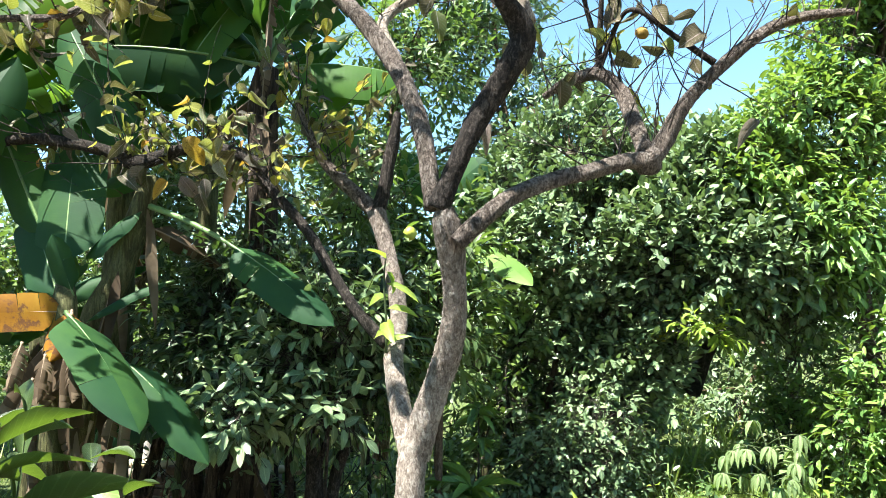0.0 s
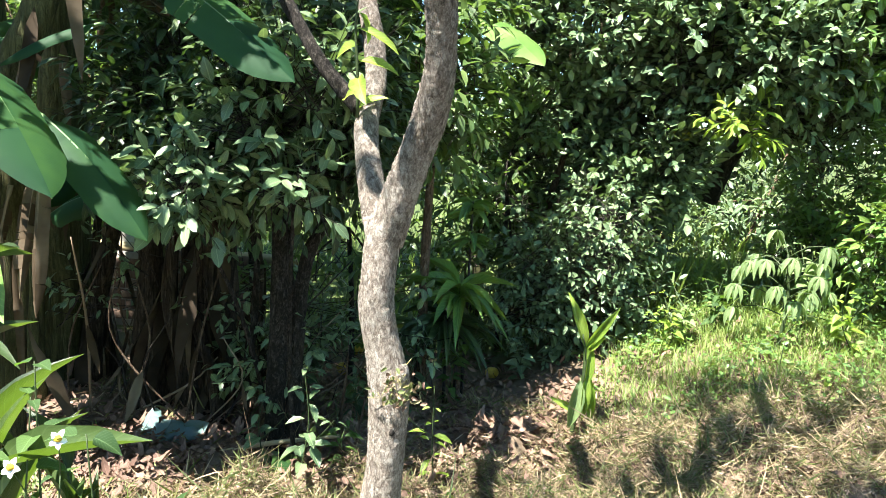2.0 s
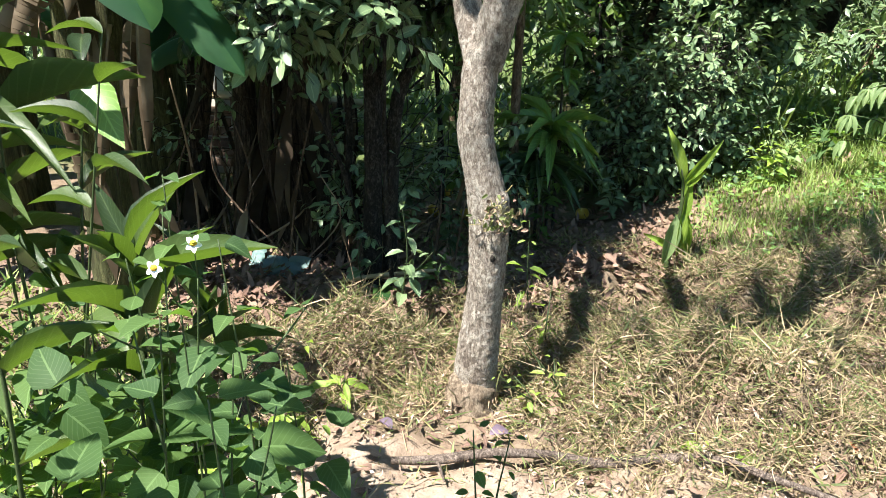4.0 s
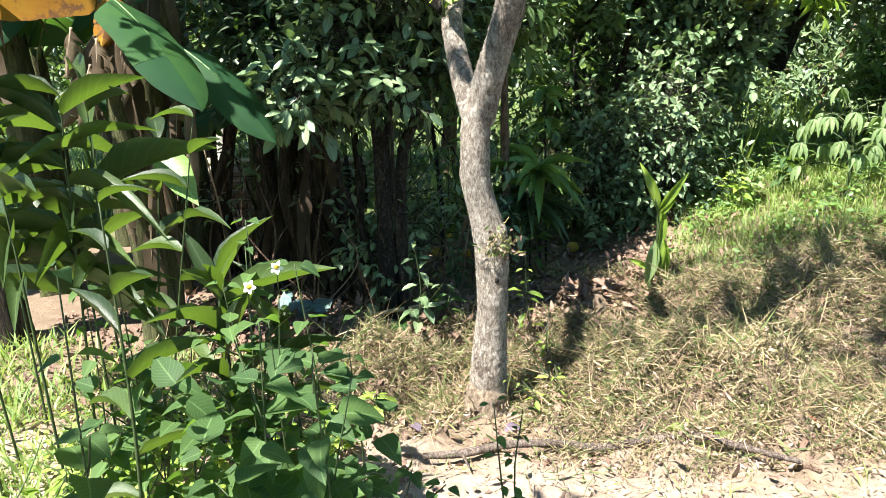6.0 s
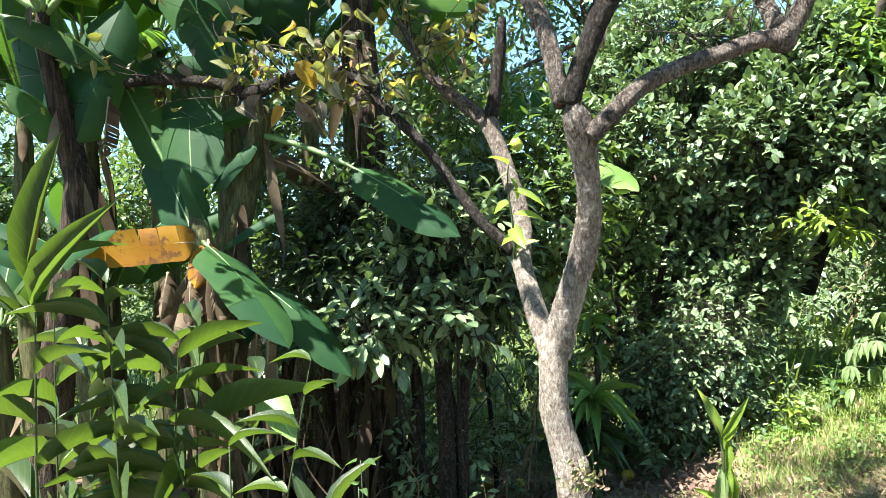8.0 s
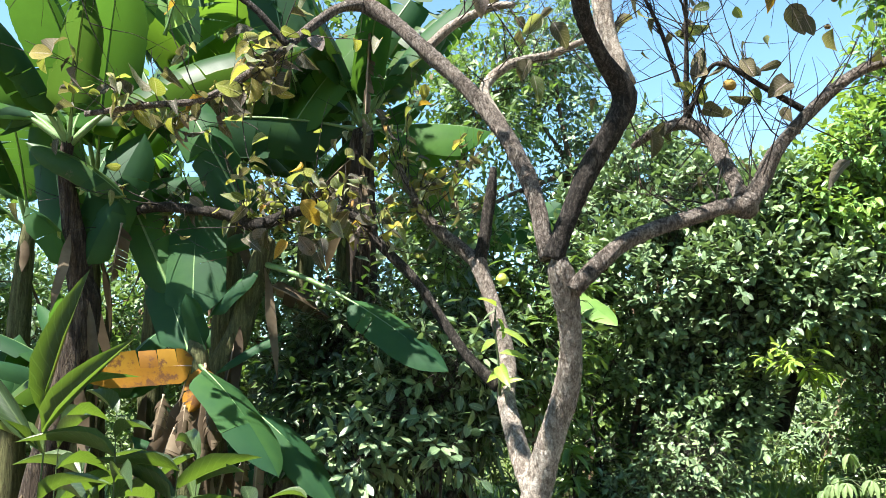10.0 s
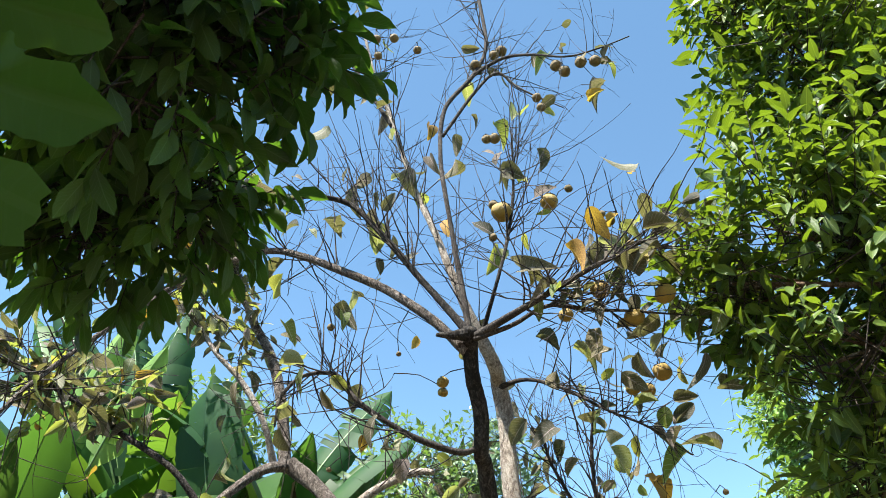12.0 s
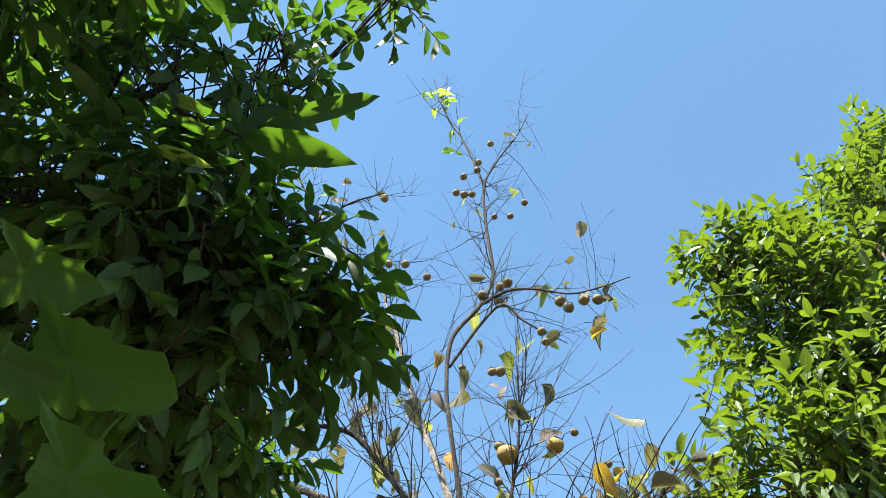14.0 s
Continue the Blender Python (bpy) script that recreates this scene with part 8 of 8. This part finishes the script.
for k in range(20):
    az = k * 2.4
    f = 0.35 + 0.65 * (k / 19)
    q = PB + (top - PB) * f
    e = q + np.array([math.cos(az) * r.uniform(0.14, 0.30), math.sin(az) * r.uniform(0.12, 0.25), r.uniform(-0.02, 0.12)])
    sb = Batch(PB)
    tube(sb, [(*q, 0.004), (*(0.5 * (q + e) + (0, 0, 0.03)), 0.003), (*e, 0.0025)], 5, 0.05)
    stalk = part("leaf_stalk", sb.mesh("leaf_stalk"), M_TWIG_GREEN, pal)
    for j in range(6):
        a2 = az + (j - 2.5) * 0.75
        leaf_ob(pal, M_PALE, e, (math.cos(a2) * 0.8, math.sin(a2) * 0.8, -0.75 + 0.15 * r.normal()), (math.cos(a2) * 0.8, math.sin(a2) * 0.8 - 0.3, 0.9), r.uniform(0.085, 0.12), 0.034, "oval", 0.5, 0.35, j)

# soft climbing weeds on the bank and along the grove
r = np.random.default_rng(42)
for k, (wx, wy, wh, m) in enumerate(((1.15, 5.6, 0.35, M_PALE), (1.35, 5.75, 0.4, M_WEED), (1.95, 5.2, 0.4, M_SPROUT), (2.1, 5.5, 0.55, M_WEED), (1.8, 5.6, 0.5, M_PALE), (2.35, 5.1, 0.6, M_SPROUT), (2.5, 5.4, 0.8, M_WEED), (0.35, 5.6, 0.4, M_CITRUS), (0.15, 5.5, 0.35, M_CITRUS), (-0.45, 4.6, 0.4, M_DARKLEAF), (-0.6, 4.35, 0.35, M_DARKLEAF), (-0.95, 4.45, 0.4, M_DARKLEAF), (-0.25, 4.9, 0.45, M_WEED), (2.3, 4.8, 0.35, M_SPROUT), (1.0, 5.5, 0.25, M_SPROUT), (0.8, 5.7, 0.3, M_CITRUS))):
    wz = float(ground_z(wx, wy))
    broad_weed((wx, wy, wz - 0.01), (wx + r.normal(0, 0.05), wy + r.normal(0, 0.05), wz + wh), 6, 0.09, 860 + k, "leafy weed growing at the edge of the trees", "weed", m, 0.62, "heart", "weeds", 4, 0.15)


# vine leaves close over the path
def lobed_leaf(parent, material, centre, point, face, size, seed):
    """A broad leaf with pointed lobes, cupped along its main veins."""
    r = np.random.default_rng(seed)
    d = unit(np.array(point, float) - np.array(centre, float))
    n = np.array(face, float)
    n = unit(n - d * (n @ d))
    s = np.cross(d, n)
    outline, m = [], 60
    for k in range(m):
        a = -math.pi + 2 * math.pi * k / m
        lobes = 0.72 + 0.28 * max(math.cos(a * 2.5) if abs(a) < 2.2 else 0.15 * math.cos(a), -0.45) + 0.05 * math.sin(a * 11 + seed) + 0.03 * r.normal()
        reach = lobes * (1.0 if abs(a) < 2.5 else 0.72) * (1.12 if abs(a) < 0.5 else 0.9)
        outline.append((math.cos(a) * reach, math.sin(a) * reach * 0.95))
    c = np.array(centre, float)
    V, UV = [c], [(0.5, 0.3)]
    for ring in (0.33, 0.66, 1.0):
        for u, v in outline:
            h = 0.22 * abs(v * ring) - 0.16 * (u * ring) ** 2 + 0.05 * math.sin(7 * v + 4 * u + seed) * ring + 0.07 * abs(math.sin(2.5 * math.atan2(v, u))) * ring
            V.append(c + size * (d * u * ring + s * v * ring + n * h))
            UV.append((0.5 + 0.5 * v * ring, 0.3 + 0.6 * u * ring))
    T = [(0, 1 + k, 1 + (k + 1) % m) for k in range(m)]
    Q = [(1 + g * m + k, 1 + (g + 1) * m + k, 1 + (g + 1) * m + (k + 1) % m, 1 + g * m + (k + 1) % m) for g in range(2) for k in range(m)]
    b = Batch(parent.location)
    b.add(V, T, Q, UV)
    return part("leaf", b.mesh("leaf"), material, parent)


vine = thing("vine", (-0.50, 0.35, 2.63), "vine with broad lobed green leaves close overhead, coloured dark as in shade", "vine")
b = Batch(vine.location)
tube(b, [(*(-1.24, 0.30, 4.07), 0.004), (*(-0.91, 0.35, 3.82), 0.004), (*(-0.61, 0.40, 3.60), 0.0035), (*(-0.37, 0.45, 3.46), 0.003)], 6, 0.03)
tube(b, [(*(-0.50, 0.35, 2.63), 0.004), (*(-0.56, 0.33, 2.88), 0.004), (*(-1.24, 0.30, 4.07), 0.004)], 6, 0.03)
part("stem", b.mesh("stem"), M_TWIG, vine)
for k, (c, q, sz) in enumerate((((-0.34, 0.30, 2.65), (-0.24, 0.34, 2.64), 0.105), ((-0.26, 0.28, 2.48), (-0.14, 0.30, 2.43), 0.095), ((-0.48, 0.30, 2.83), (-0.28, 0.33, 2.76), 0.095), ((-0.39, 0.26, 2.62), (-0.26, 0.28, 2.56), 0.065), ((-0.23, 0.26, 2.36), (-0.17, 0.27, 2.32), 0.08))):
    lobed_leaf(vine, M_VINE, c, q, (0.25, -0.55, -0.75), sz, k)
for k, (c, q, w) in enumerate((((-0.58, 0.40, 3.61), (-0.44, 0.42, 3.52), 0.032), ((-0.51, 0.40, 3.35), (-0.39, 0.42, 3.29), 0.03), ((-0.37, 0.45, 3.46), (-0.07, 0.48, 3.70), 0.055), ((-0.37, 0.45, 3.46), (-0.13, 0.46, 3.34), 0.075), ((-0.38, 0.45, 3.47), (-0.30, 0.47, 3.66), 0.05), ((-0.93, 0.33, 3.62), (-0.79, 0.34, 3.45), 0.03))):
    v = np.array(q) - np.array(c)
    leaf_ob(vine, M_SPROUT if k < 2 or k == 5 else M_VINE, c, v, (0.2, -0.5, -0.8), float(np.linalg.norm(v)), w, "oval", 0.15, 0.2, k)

# ---------------------------------------------------------------- things on the ground
M_STICK = bark_material("stick_bark", (0.04, 0.03, 0.024), (0.125, 0.095, 0.078), (0.25, 0.2, 0.165), 1.5, 0.006)
M_CANE = plain_material("dry_cane", (0.34, 0.27, 0.15), (0.5, 0.42, 0.26), 30, 0.7)

stick = thing("fallen_stick", (-0.426, 2.810, 0.020), "long grey fallen branch lying on the soil before the tree", "stick")
b = Batch(stick.location)
STICK = [((-0.412, 2.771, 0.050), 0.012), ((-0.281, 2.820, 0.050), 0.015), ((-0.122, 2.876, 0.050), 0.016), ((0.043, 2.928, 0.050), 0.015), ((0.214, 2.956, 0.050), 0.015), ((0.386, 2.983, 0.050), 0.014), ((0.556, 2.979, 0.050), 0.013), ((0.688, 2.961, 0.050), 0.012), ((0.880, 2.943, 0.050), 0.010)]
tube(b, [(p[0], p[1], float(ground_z(p[0], p[1])) + rad + 0.022, rad) for p, rad in STICK], 9, 0.03, 0.14, 3)
part("branch", b.mesh("branch"), M_STICK, stick)
for k, (i, way, size) in enumerate(((1, (0.05, -0.10, 0.01), 0.006), (4, (0.07, 0.09, 0.03), 0.005), (6, (0.10, -0.05, 0.02), 0.005))):
    (sx, sy, _), rad = STICK[i]
    sz = float(ground_z(sx, sy)) + rad + 0.022
    b = Batch(stick.location)
    tube(b, [(sx, sy, sz, size), (sx + way[0] * 0.5, sy + way[1] * 0.5, sz + way[2] * 0.7, size * 0.8), (sx + way[0], sy + way[1], sz + way[2] * 0.6, size * 0.4)], 6, 0.02, 0.12, 40 + k)
    part("side_twig", b.mesh("side_twig"), M_STICK, stick)
cane = thing("dry_cane", (-1.18, 3.95, 0.05), "thin dry cane lying across the litter", "cane")
b = Batch(cane.location)
c0, c1, c2 = (-1.20, 3.94, 0.03), (-0.93, 4.02, 0.08), (-0.61, 4.08, 0.13)
tube(b, [(c0[0], c0[1], 0.02, 0.007), (c1[0], c1[1], 0.07, 0.011), (c2[0], c2[1], 0.12, 0.009)], 7, 0.05, 0.06, 5)
part("stalk", b.mesh("stalk"), M_CANE, cane)
frond = thing("cut_frond", (-0.89, 4.00, 0.12), "limp yellow-green cut banana leaf lying in the litter", "cut leaf")
blade(frond, (*(-0.90, 3.95, 0.14)[:2], 0.06), (*(-0.60, 3.75, 0.10)[:2], 0.04), 0.12, 0.04, (0, -0.2, 1), M_BANANA_OLD, M_RIB_DRY, 0.3, 0.3, 77, 0.1)
frond = thing("cut_frond", (-0.47, 3.90, 0.16), "limp green cut banana leaf lying in the litter", "cut leaf")
blade(frond, (*(-0.62, 3.90, 0.14)[:2], 0.05), (*(-0.43, 3.85, 0.18)[:2], 0.06), 0.10, 0.04, (0, -0.2, 1), M_BANANA_OLD, M_RIB_DRY, 0.2, 0.3, 78, 0.1)

# caked earth round the foot of the trunk
collar = thing("earth_collar", (-0.245, 3.2, 0.0), "sandy earth caked round the foot of the trunk", "earth")
b = Batch(collar.location)
tube(b, [(-0.25, 3.2, -0.10, 0.125), (-0.25, 3.197, -0.03, 0.108), (-0.249, 3.197, 0.02, 0.096), (-0.245, 3.197, 0.075, 0.088), (-0.242, 3.198, 0.092, 0.086), (-0.24, 3.2, 0.099, 0.076)], 26, 0.010, 0.09, 9)
part("mound", b.mesh("mound"), M_FLARE, collar)

# crumpled plastic bag
k = Nodes("bag_film")
k.bsdf.inputs["Base Color"].default_value = (0.12, 0.20, 0.19, 1)
k.bsdf.inputs["Roughness"].default_value = 0.5
k.bsdf.inputs["Transmission Weight"].default_value = 0.25
w = k.coords("Object")
k.bump(k.noise(w, 34, 5, 0.7), 0.9, 0.01)
bag = thing("plastic_bag", (-1.46, 4.12, -0.03), "crumpled pale blue-green plastic bag lying in the shade", "plastic bag")
r = np.random.default_rng(8)
V, Q, n, m = [], [], 12, 22
ph = r.uniform(0, 6.28, (6, 2))
for i in range(n + 1):
    th = math.pi * i / n
    for j in range(m):
        a = 2 * math.pi * j / m
        f = 1 + 0.16 * math.sin(3 * a + 4 * th + ph[0, 0]) + 0.12 * math.sin(5 * a - 3 * th + ph[1, 0]) + 0.10 * r.normal() * math.sin(th)
        V.append((0.135 * math.sin(th) * math.cos(a) * f, 0.09 * math.sin(th) * math.sin(a) * f, max(0.0, 0.045 + 0.055 * math.cos(th) * f + 0.03 * math.cos(2 * a) * math.sin(th))))
for i in range(n):
    for j in range(m):
        Q.append((i * m + j, (i + 1) * m + j, (i + 1) * m + (j + 1) % m, i * m + (j + 1) % m))
part("film", mesh_of("film", V, [np.array(Q)], None, False), k.mat, bag)
for at, way in (((0.08, 0.0, 0.06), (0.9, 0, 0.45)), ((-0.04, 0, 0.07), (-0.5, 0.1, 0.5))):
    V, T, Q2, UV = leaf_arrays("oval", [at], [way], [[0.1, -1, 0.2]], 0.11, 0.10, 0.3, 0.9, 0.05, 4)
    part("bag_handle", mesh_of("bag_handle", V, [T, Q2], UV, False), k.mat, bag)

# fallen fruit
def fruit_of(radius, material, seed):
    me = fruit_mesh(seed)
    me.transform(Matrix.Scale(radius, 4))
    me.materials.append(material)
    return me


M_RIPE = plain_material("ripe_citrus", (0.42, 0.27, 0.03), (0.58, 0.40, 0.05), 60, 0.5, 0.002, 0.5)
FALLEN_MESH, CIT_MESH = fruit_of(0.045, M_RIPE, 31), fruit_of(0.042, M_CITRUSFRUIT, 33)
FALLEN = [(-0.04, 5.60, 0.04), (-0.98, 5.40, 0.07), (-0.99, 5.80, 0.14), (-0.75, 5.30, -0.04)]
for s, p in enumerate(FALLEN):
    ob = part("fallen_fruit", FALLEN_MESH, None)
    ob.location = (p[0], p[1], float(ground_z(p[0], p[1])) + 0.042)
    ob.rotation_euler = (s, 0.4 * s, s * 2.0)
    tagged(ob, "ripe orange-yellow fruit fallen on the soil", "fruit", "fallen fruit")

# dead bits of wood and a curled purple leaf
for s, (p, q, rad) in enumerate((((0.87, 2.98, 0.17), (0.93, 2.90, 0.18), 0.011), ((0.38, 4.30, 0.18), (0.51, 4.25, 0.18), 0.008), ((0.06, 4.10, 0.13), (0.24, 4.20, 0.17), 0.012), ((-0.84, 2.85, -0.07), (-0.73, 2.95, -0.08), 0.008), ((1.38, 3.80, 0.20), (1.57, 3.75, 0.20), 0.012))):
    ob = thing("broken_stick", (*p[:2], 0.0), "short piece of dead brown wood among the leaves", "stick", "dead wood")
    b = Batch(ob.location)
    z0, z1 = float(ground_z(p[0], p[1])) + rad * 0.8, float(ground_z(q[0], q[1])) + rad * 0.8
    tube(b, [(p[0], p[1], z0, rad), (0.5 * (p[0] + q[0]), 0.5 * (p[1] + q[1]) + 0.01, 0.5 * (z0 + z1), rad), (q[0], q[1], z1, rad * 0.7)], 7, 0.03, 0.15, s)
    part("branch", b.mesh("branch"), M_BARK_BROWN, ob)

M_BARKLEAF = leaf_material("russet_dead_leaf", [(0.20, 0.085, 0.03), (0.30, 0.14, 0.05)], (0.35, 0.17, 0.05), 0.75, 0.12, 0.3)
M_LILAC = leaf_material("lilac_leaf", [(0.075, 0.07, 0.075), (0.13, 0.12, 0.125)], (0.15, 0.14, 0.15), 0.7, 0.15, 0.3)
for k, (p, way, L, w, m, label) in enumerate((
        ((0.98, 3.15), (-0.5, 0.3, 0.06), 0.10, 0.04, M_BARKLEAF, "curled orange-brown dead leaf on the cut grass"),
        ((1.01, 3.12), (0.2, -0.6, 0.05), 0.07, 0.04, M_YELLOWLEAF, "yellow-green fallen leaf on the cut grass"),
        ((-0.15, 3.0), (0.6, 0.3, 0.15), 0.075, 0.04, M_LILAC, "lilac-grey curled leaf on the sandy soil"),
        ((0.15, 3.09), (0.5, 0.5, 0.12), 0.07, 0.045, M_STRAW, "pale dry leaf on the sandy soil"),
        ((0.82, 3.81), (0.7, -0.1, 0.1), 0.06, 0.04, M_SPROUT, "fresh green leaf fallen on the hay"),
        ((-0.46, 2.93), (-0.5, 0.3, 0.2), 0.07, 0.035, M_LILAC, "curled purple-grey leaf beside the fallen branch"),
        ((0.62, 3.02), (0.8, 0.2, 0.1), 0.08, 0.04, M_YELLOWLEAF, "yellow-green fallen leaf beside the fallen branch"),
        ((0.50, 3.02), (-0.6, 0.3, 0.1), 0.07, 0.04, M_SPROUT, "fresh green leaf fallen on the hay"))):
    ob = thing("fallen_leaf", (*p, float(ground_z(*p)) + 0.02), label, "leaf", "fallen leaves")
    leaf_ob(ob, m, ob.location, way, (0.1, -0.4, 1), L, w, "withered", 0.5, 0.6, k, "blade")

# roots and dead wood heaped at the edge of the shade
r = np.random.default_rng(83)
for k in range(9):
    px, py = 0.16 + r.normal(0, 0.14), 4.42 + r.normal(0, 0.07)
    az, L = r.uniform(0, 3.14), r.uniform(0.12, 0.34)
    ob = thing("dead_branch", (px, py, 0.0), "brown dead branch heaped with others on the litter", "stick", "dead wood")
    b = Batch(ob.location)
    z0 = float(ground_z(px, py)) + 0.012
    dx, dy = math.cos(az) * L, math.sin(az) * L * 0.5
    rad = r.uniform(0.006, 0.013)
    tube(b, [(px - dx / 2, py - dy / 2, z0 + r.uniform(0, 0.03), rad), (px + r.normal(0, 0.02), py, z0 + r.uniform(0.01, 0.06), rad * 0.9), (px + dx / 2, py + dy / 2, z0 + r.uniform(0, 0.03), rad * 0.5)], 7, 0.03, 0.18, k)
    part("branch", b.mesh("branch"), M_BARK_BROWN, ob)

# low brick wall and fence glimpsed behind the grove
# Brick colours are darkened for the shade the wall stands in.
M_BRICK = plain_material("old_brick", (0.08, 0.05, 0.037), (0.19, 0.13, 0.095), 16, 0.9, 0.008, 0.7, 0.2)
M_MORTAR = plain_material("grey_mortar", (0.16, 0.14, 0.12), (0.26, 0.24, 0.2), 20, 0.95)
WX0, WX1, WY = -3.1, -1.75, 5.9
bw = part("brick_wall", mesh_of("brick_wall", [(x, y, z) for x in (WX0, WX1) for y in (WY + 0.012, WY + 0.11) for z in (-0.05, 0.50)],
          [np.array([(0, 1, 3, 2), (4, 6, 7, 5), (0, 4, 5, 1), (2, 3, 7, 6), (1, 5, 7, 3), (0, 2, 6, 4)])], None, False), M_MORTAR)
tagged(bw, "low weathered brick wall behind the banana plants", "wall", kind="structure")
L, H, D = 0.20, 0.065, 0.12
c = 0.006
BV = [(sx * (L / 2 - (c if e else 0)), sy * (D / 2), sz * (H / 2 - (c if e else 0))) for sy, e in ((1, 0), (-0.9, 0), (-1, 1)) for sx, sz in ((-1, -1), (1, -1), (1, 1), (-1, 1))]
BQ = [(0, 1, 2, 3)] + [(g * 4 + j, (g + 1) * 4 + j, (g + 1) * 4 + (j + 1) % 4, g * 4 + (j + 1) % 4) for g in range(2) for j in range(4)] + [(11, 10, 9, 8)]
brick_mesh = mesh_of("brick", BV, [np.array(BQ)], None, False)
brick_mesh.materials.append(M_BRICK)
r = np.random.default_rng(15)
for row in range(7):
    for col_i in range(7):
        bx = WX0 + 0.1 + 0.105 * (row % 2) + col_i * 0.21
        if bx > WX1 - 0.05 or (row == 6 and r.random() < 0.4):
            continue
        ob = new("brick", brick_mesh)
        ob.parent = bw
        ob.matrix_basis = Matrix.Translation((bx, WY + 0.06 + r.normal(0, 0.006), 0.0 + 0.036 + row * 0.078)) @ Euler((r.normal(0, 0.02), r.normal(0, 0.02), r.normal(0, 0.03))).to_matrix().to_4x4()
M_PLASTER = plain_material("pale_plaster", (0.45, 0.42, 0.36), (0.6, 0.56, 0.48), 6, 0.9, 0.006)
pw = [(-3.33, 6.60, 0.05), (-3.00, 6.60, 0.08)]
post = thing("fence_post", (pw[0][0], 6.6, 0.0), "pale weathered concrete post behind the grove", "post")
b = Batch(post.location)
tube(b, [(pw[0][0] + 0.1, 6.6, -0.1, 0.10), (pw[0][0] + 0.1, 6.6, 0.9, 0.10), (pw[0][0] + 0.1, 6.6, 0.93, 0.09)], 4, 0.3, 0.0)
part("shaft", b.mesh("shaft", False), M_PLASTER, post)
rail = thing("fence_rail", (pw[0][0], 6.5, 0.55), "sunlit yellow-brown wooden rail on the low wall", "rail")
b = Batch(rail.location)
tube(b, [(WX0 - 0.2, 6.0, 0.53, 0.035), (WX1 + 0.3, 5.98, 0.53, 0.035)], 4, 0.5, 0.02)
part("beam", b.mesh("beam", False), M_CANE, rail)

# fruit hanging in the citrus trees
CIT = [(-0.01, 6.40, 1.67), (1.09, 6.10, 1.57), (0.06, 6.40, 2.70), (1.38, 6.10, 2.38), (1.30, 6.10, 2.75), (1.05, 6.20, 1.58), (1.36, 6.10, 2.74), (1.42, 6.00, 2.36), (-0.54, 4.60, 2.18), (0.13, 6.30, 2.08), (-0.69, 4.70, 1.45)]
for s, p in enumerate(CIT):
    ob = part("citrus_fruit", CIT_MESH, None)
    ob.location = p
    ob.rotation_euler = (0.3 * s, 0.2 * s, s)
    tagged(ob, "round yellow-green citrus fruit hanging among the leaves", "fruit", "citrus fruit")
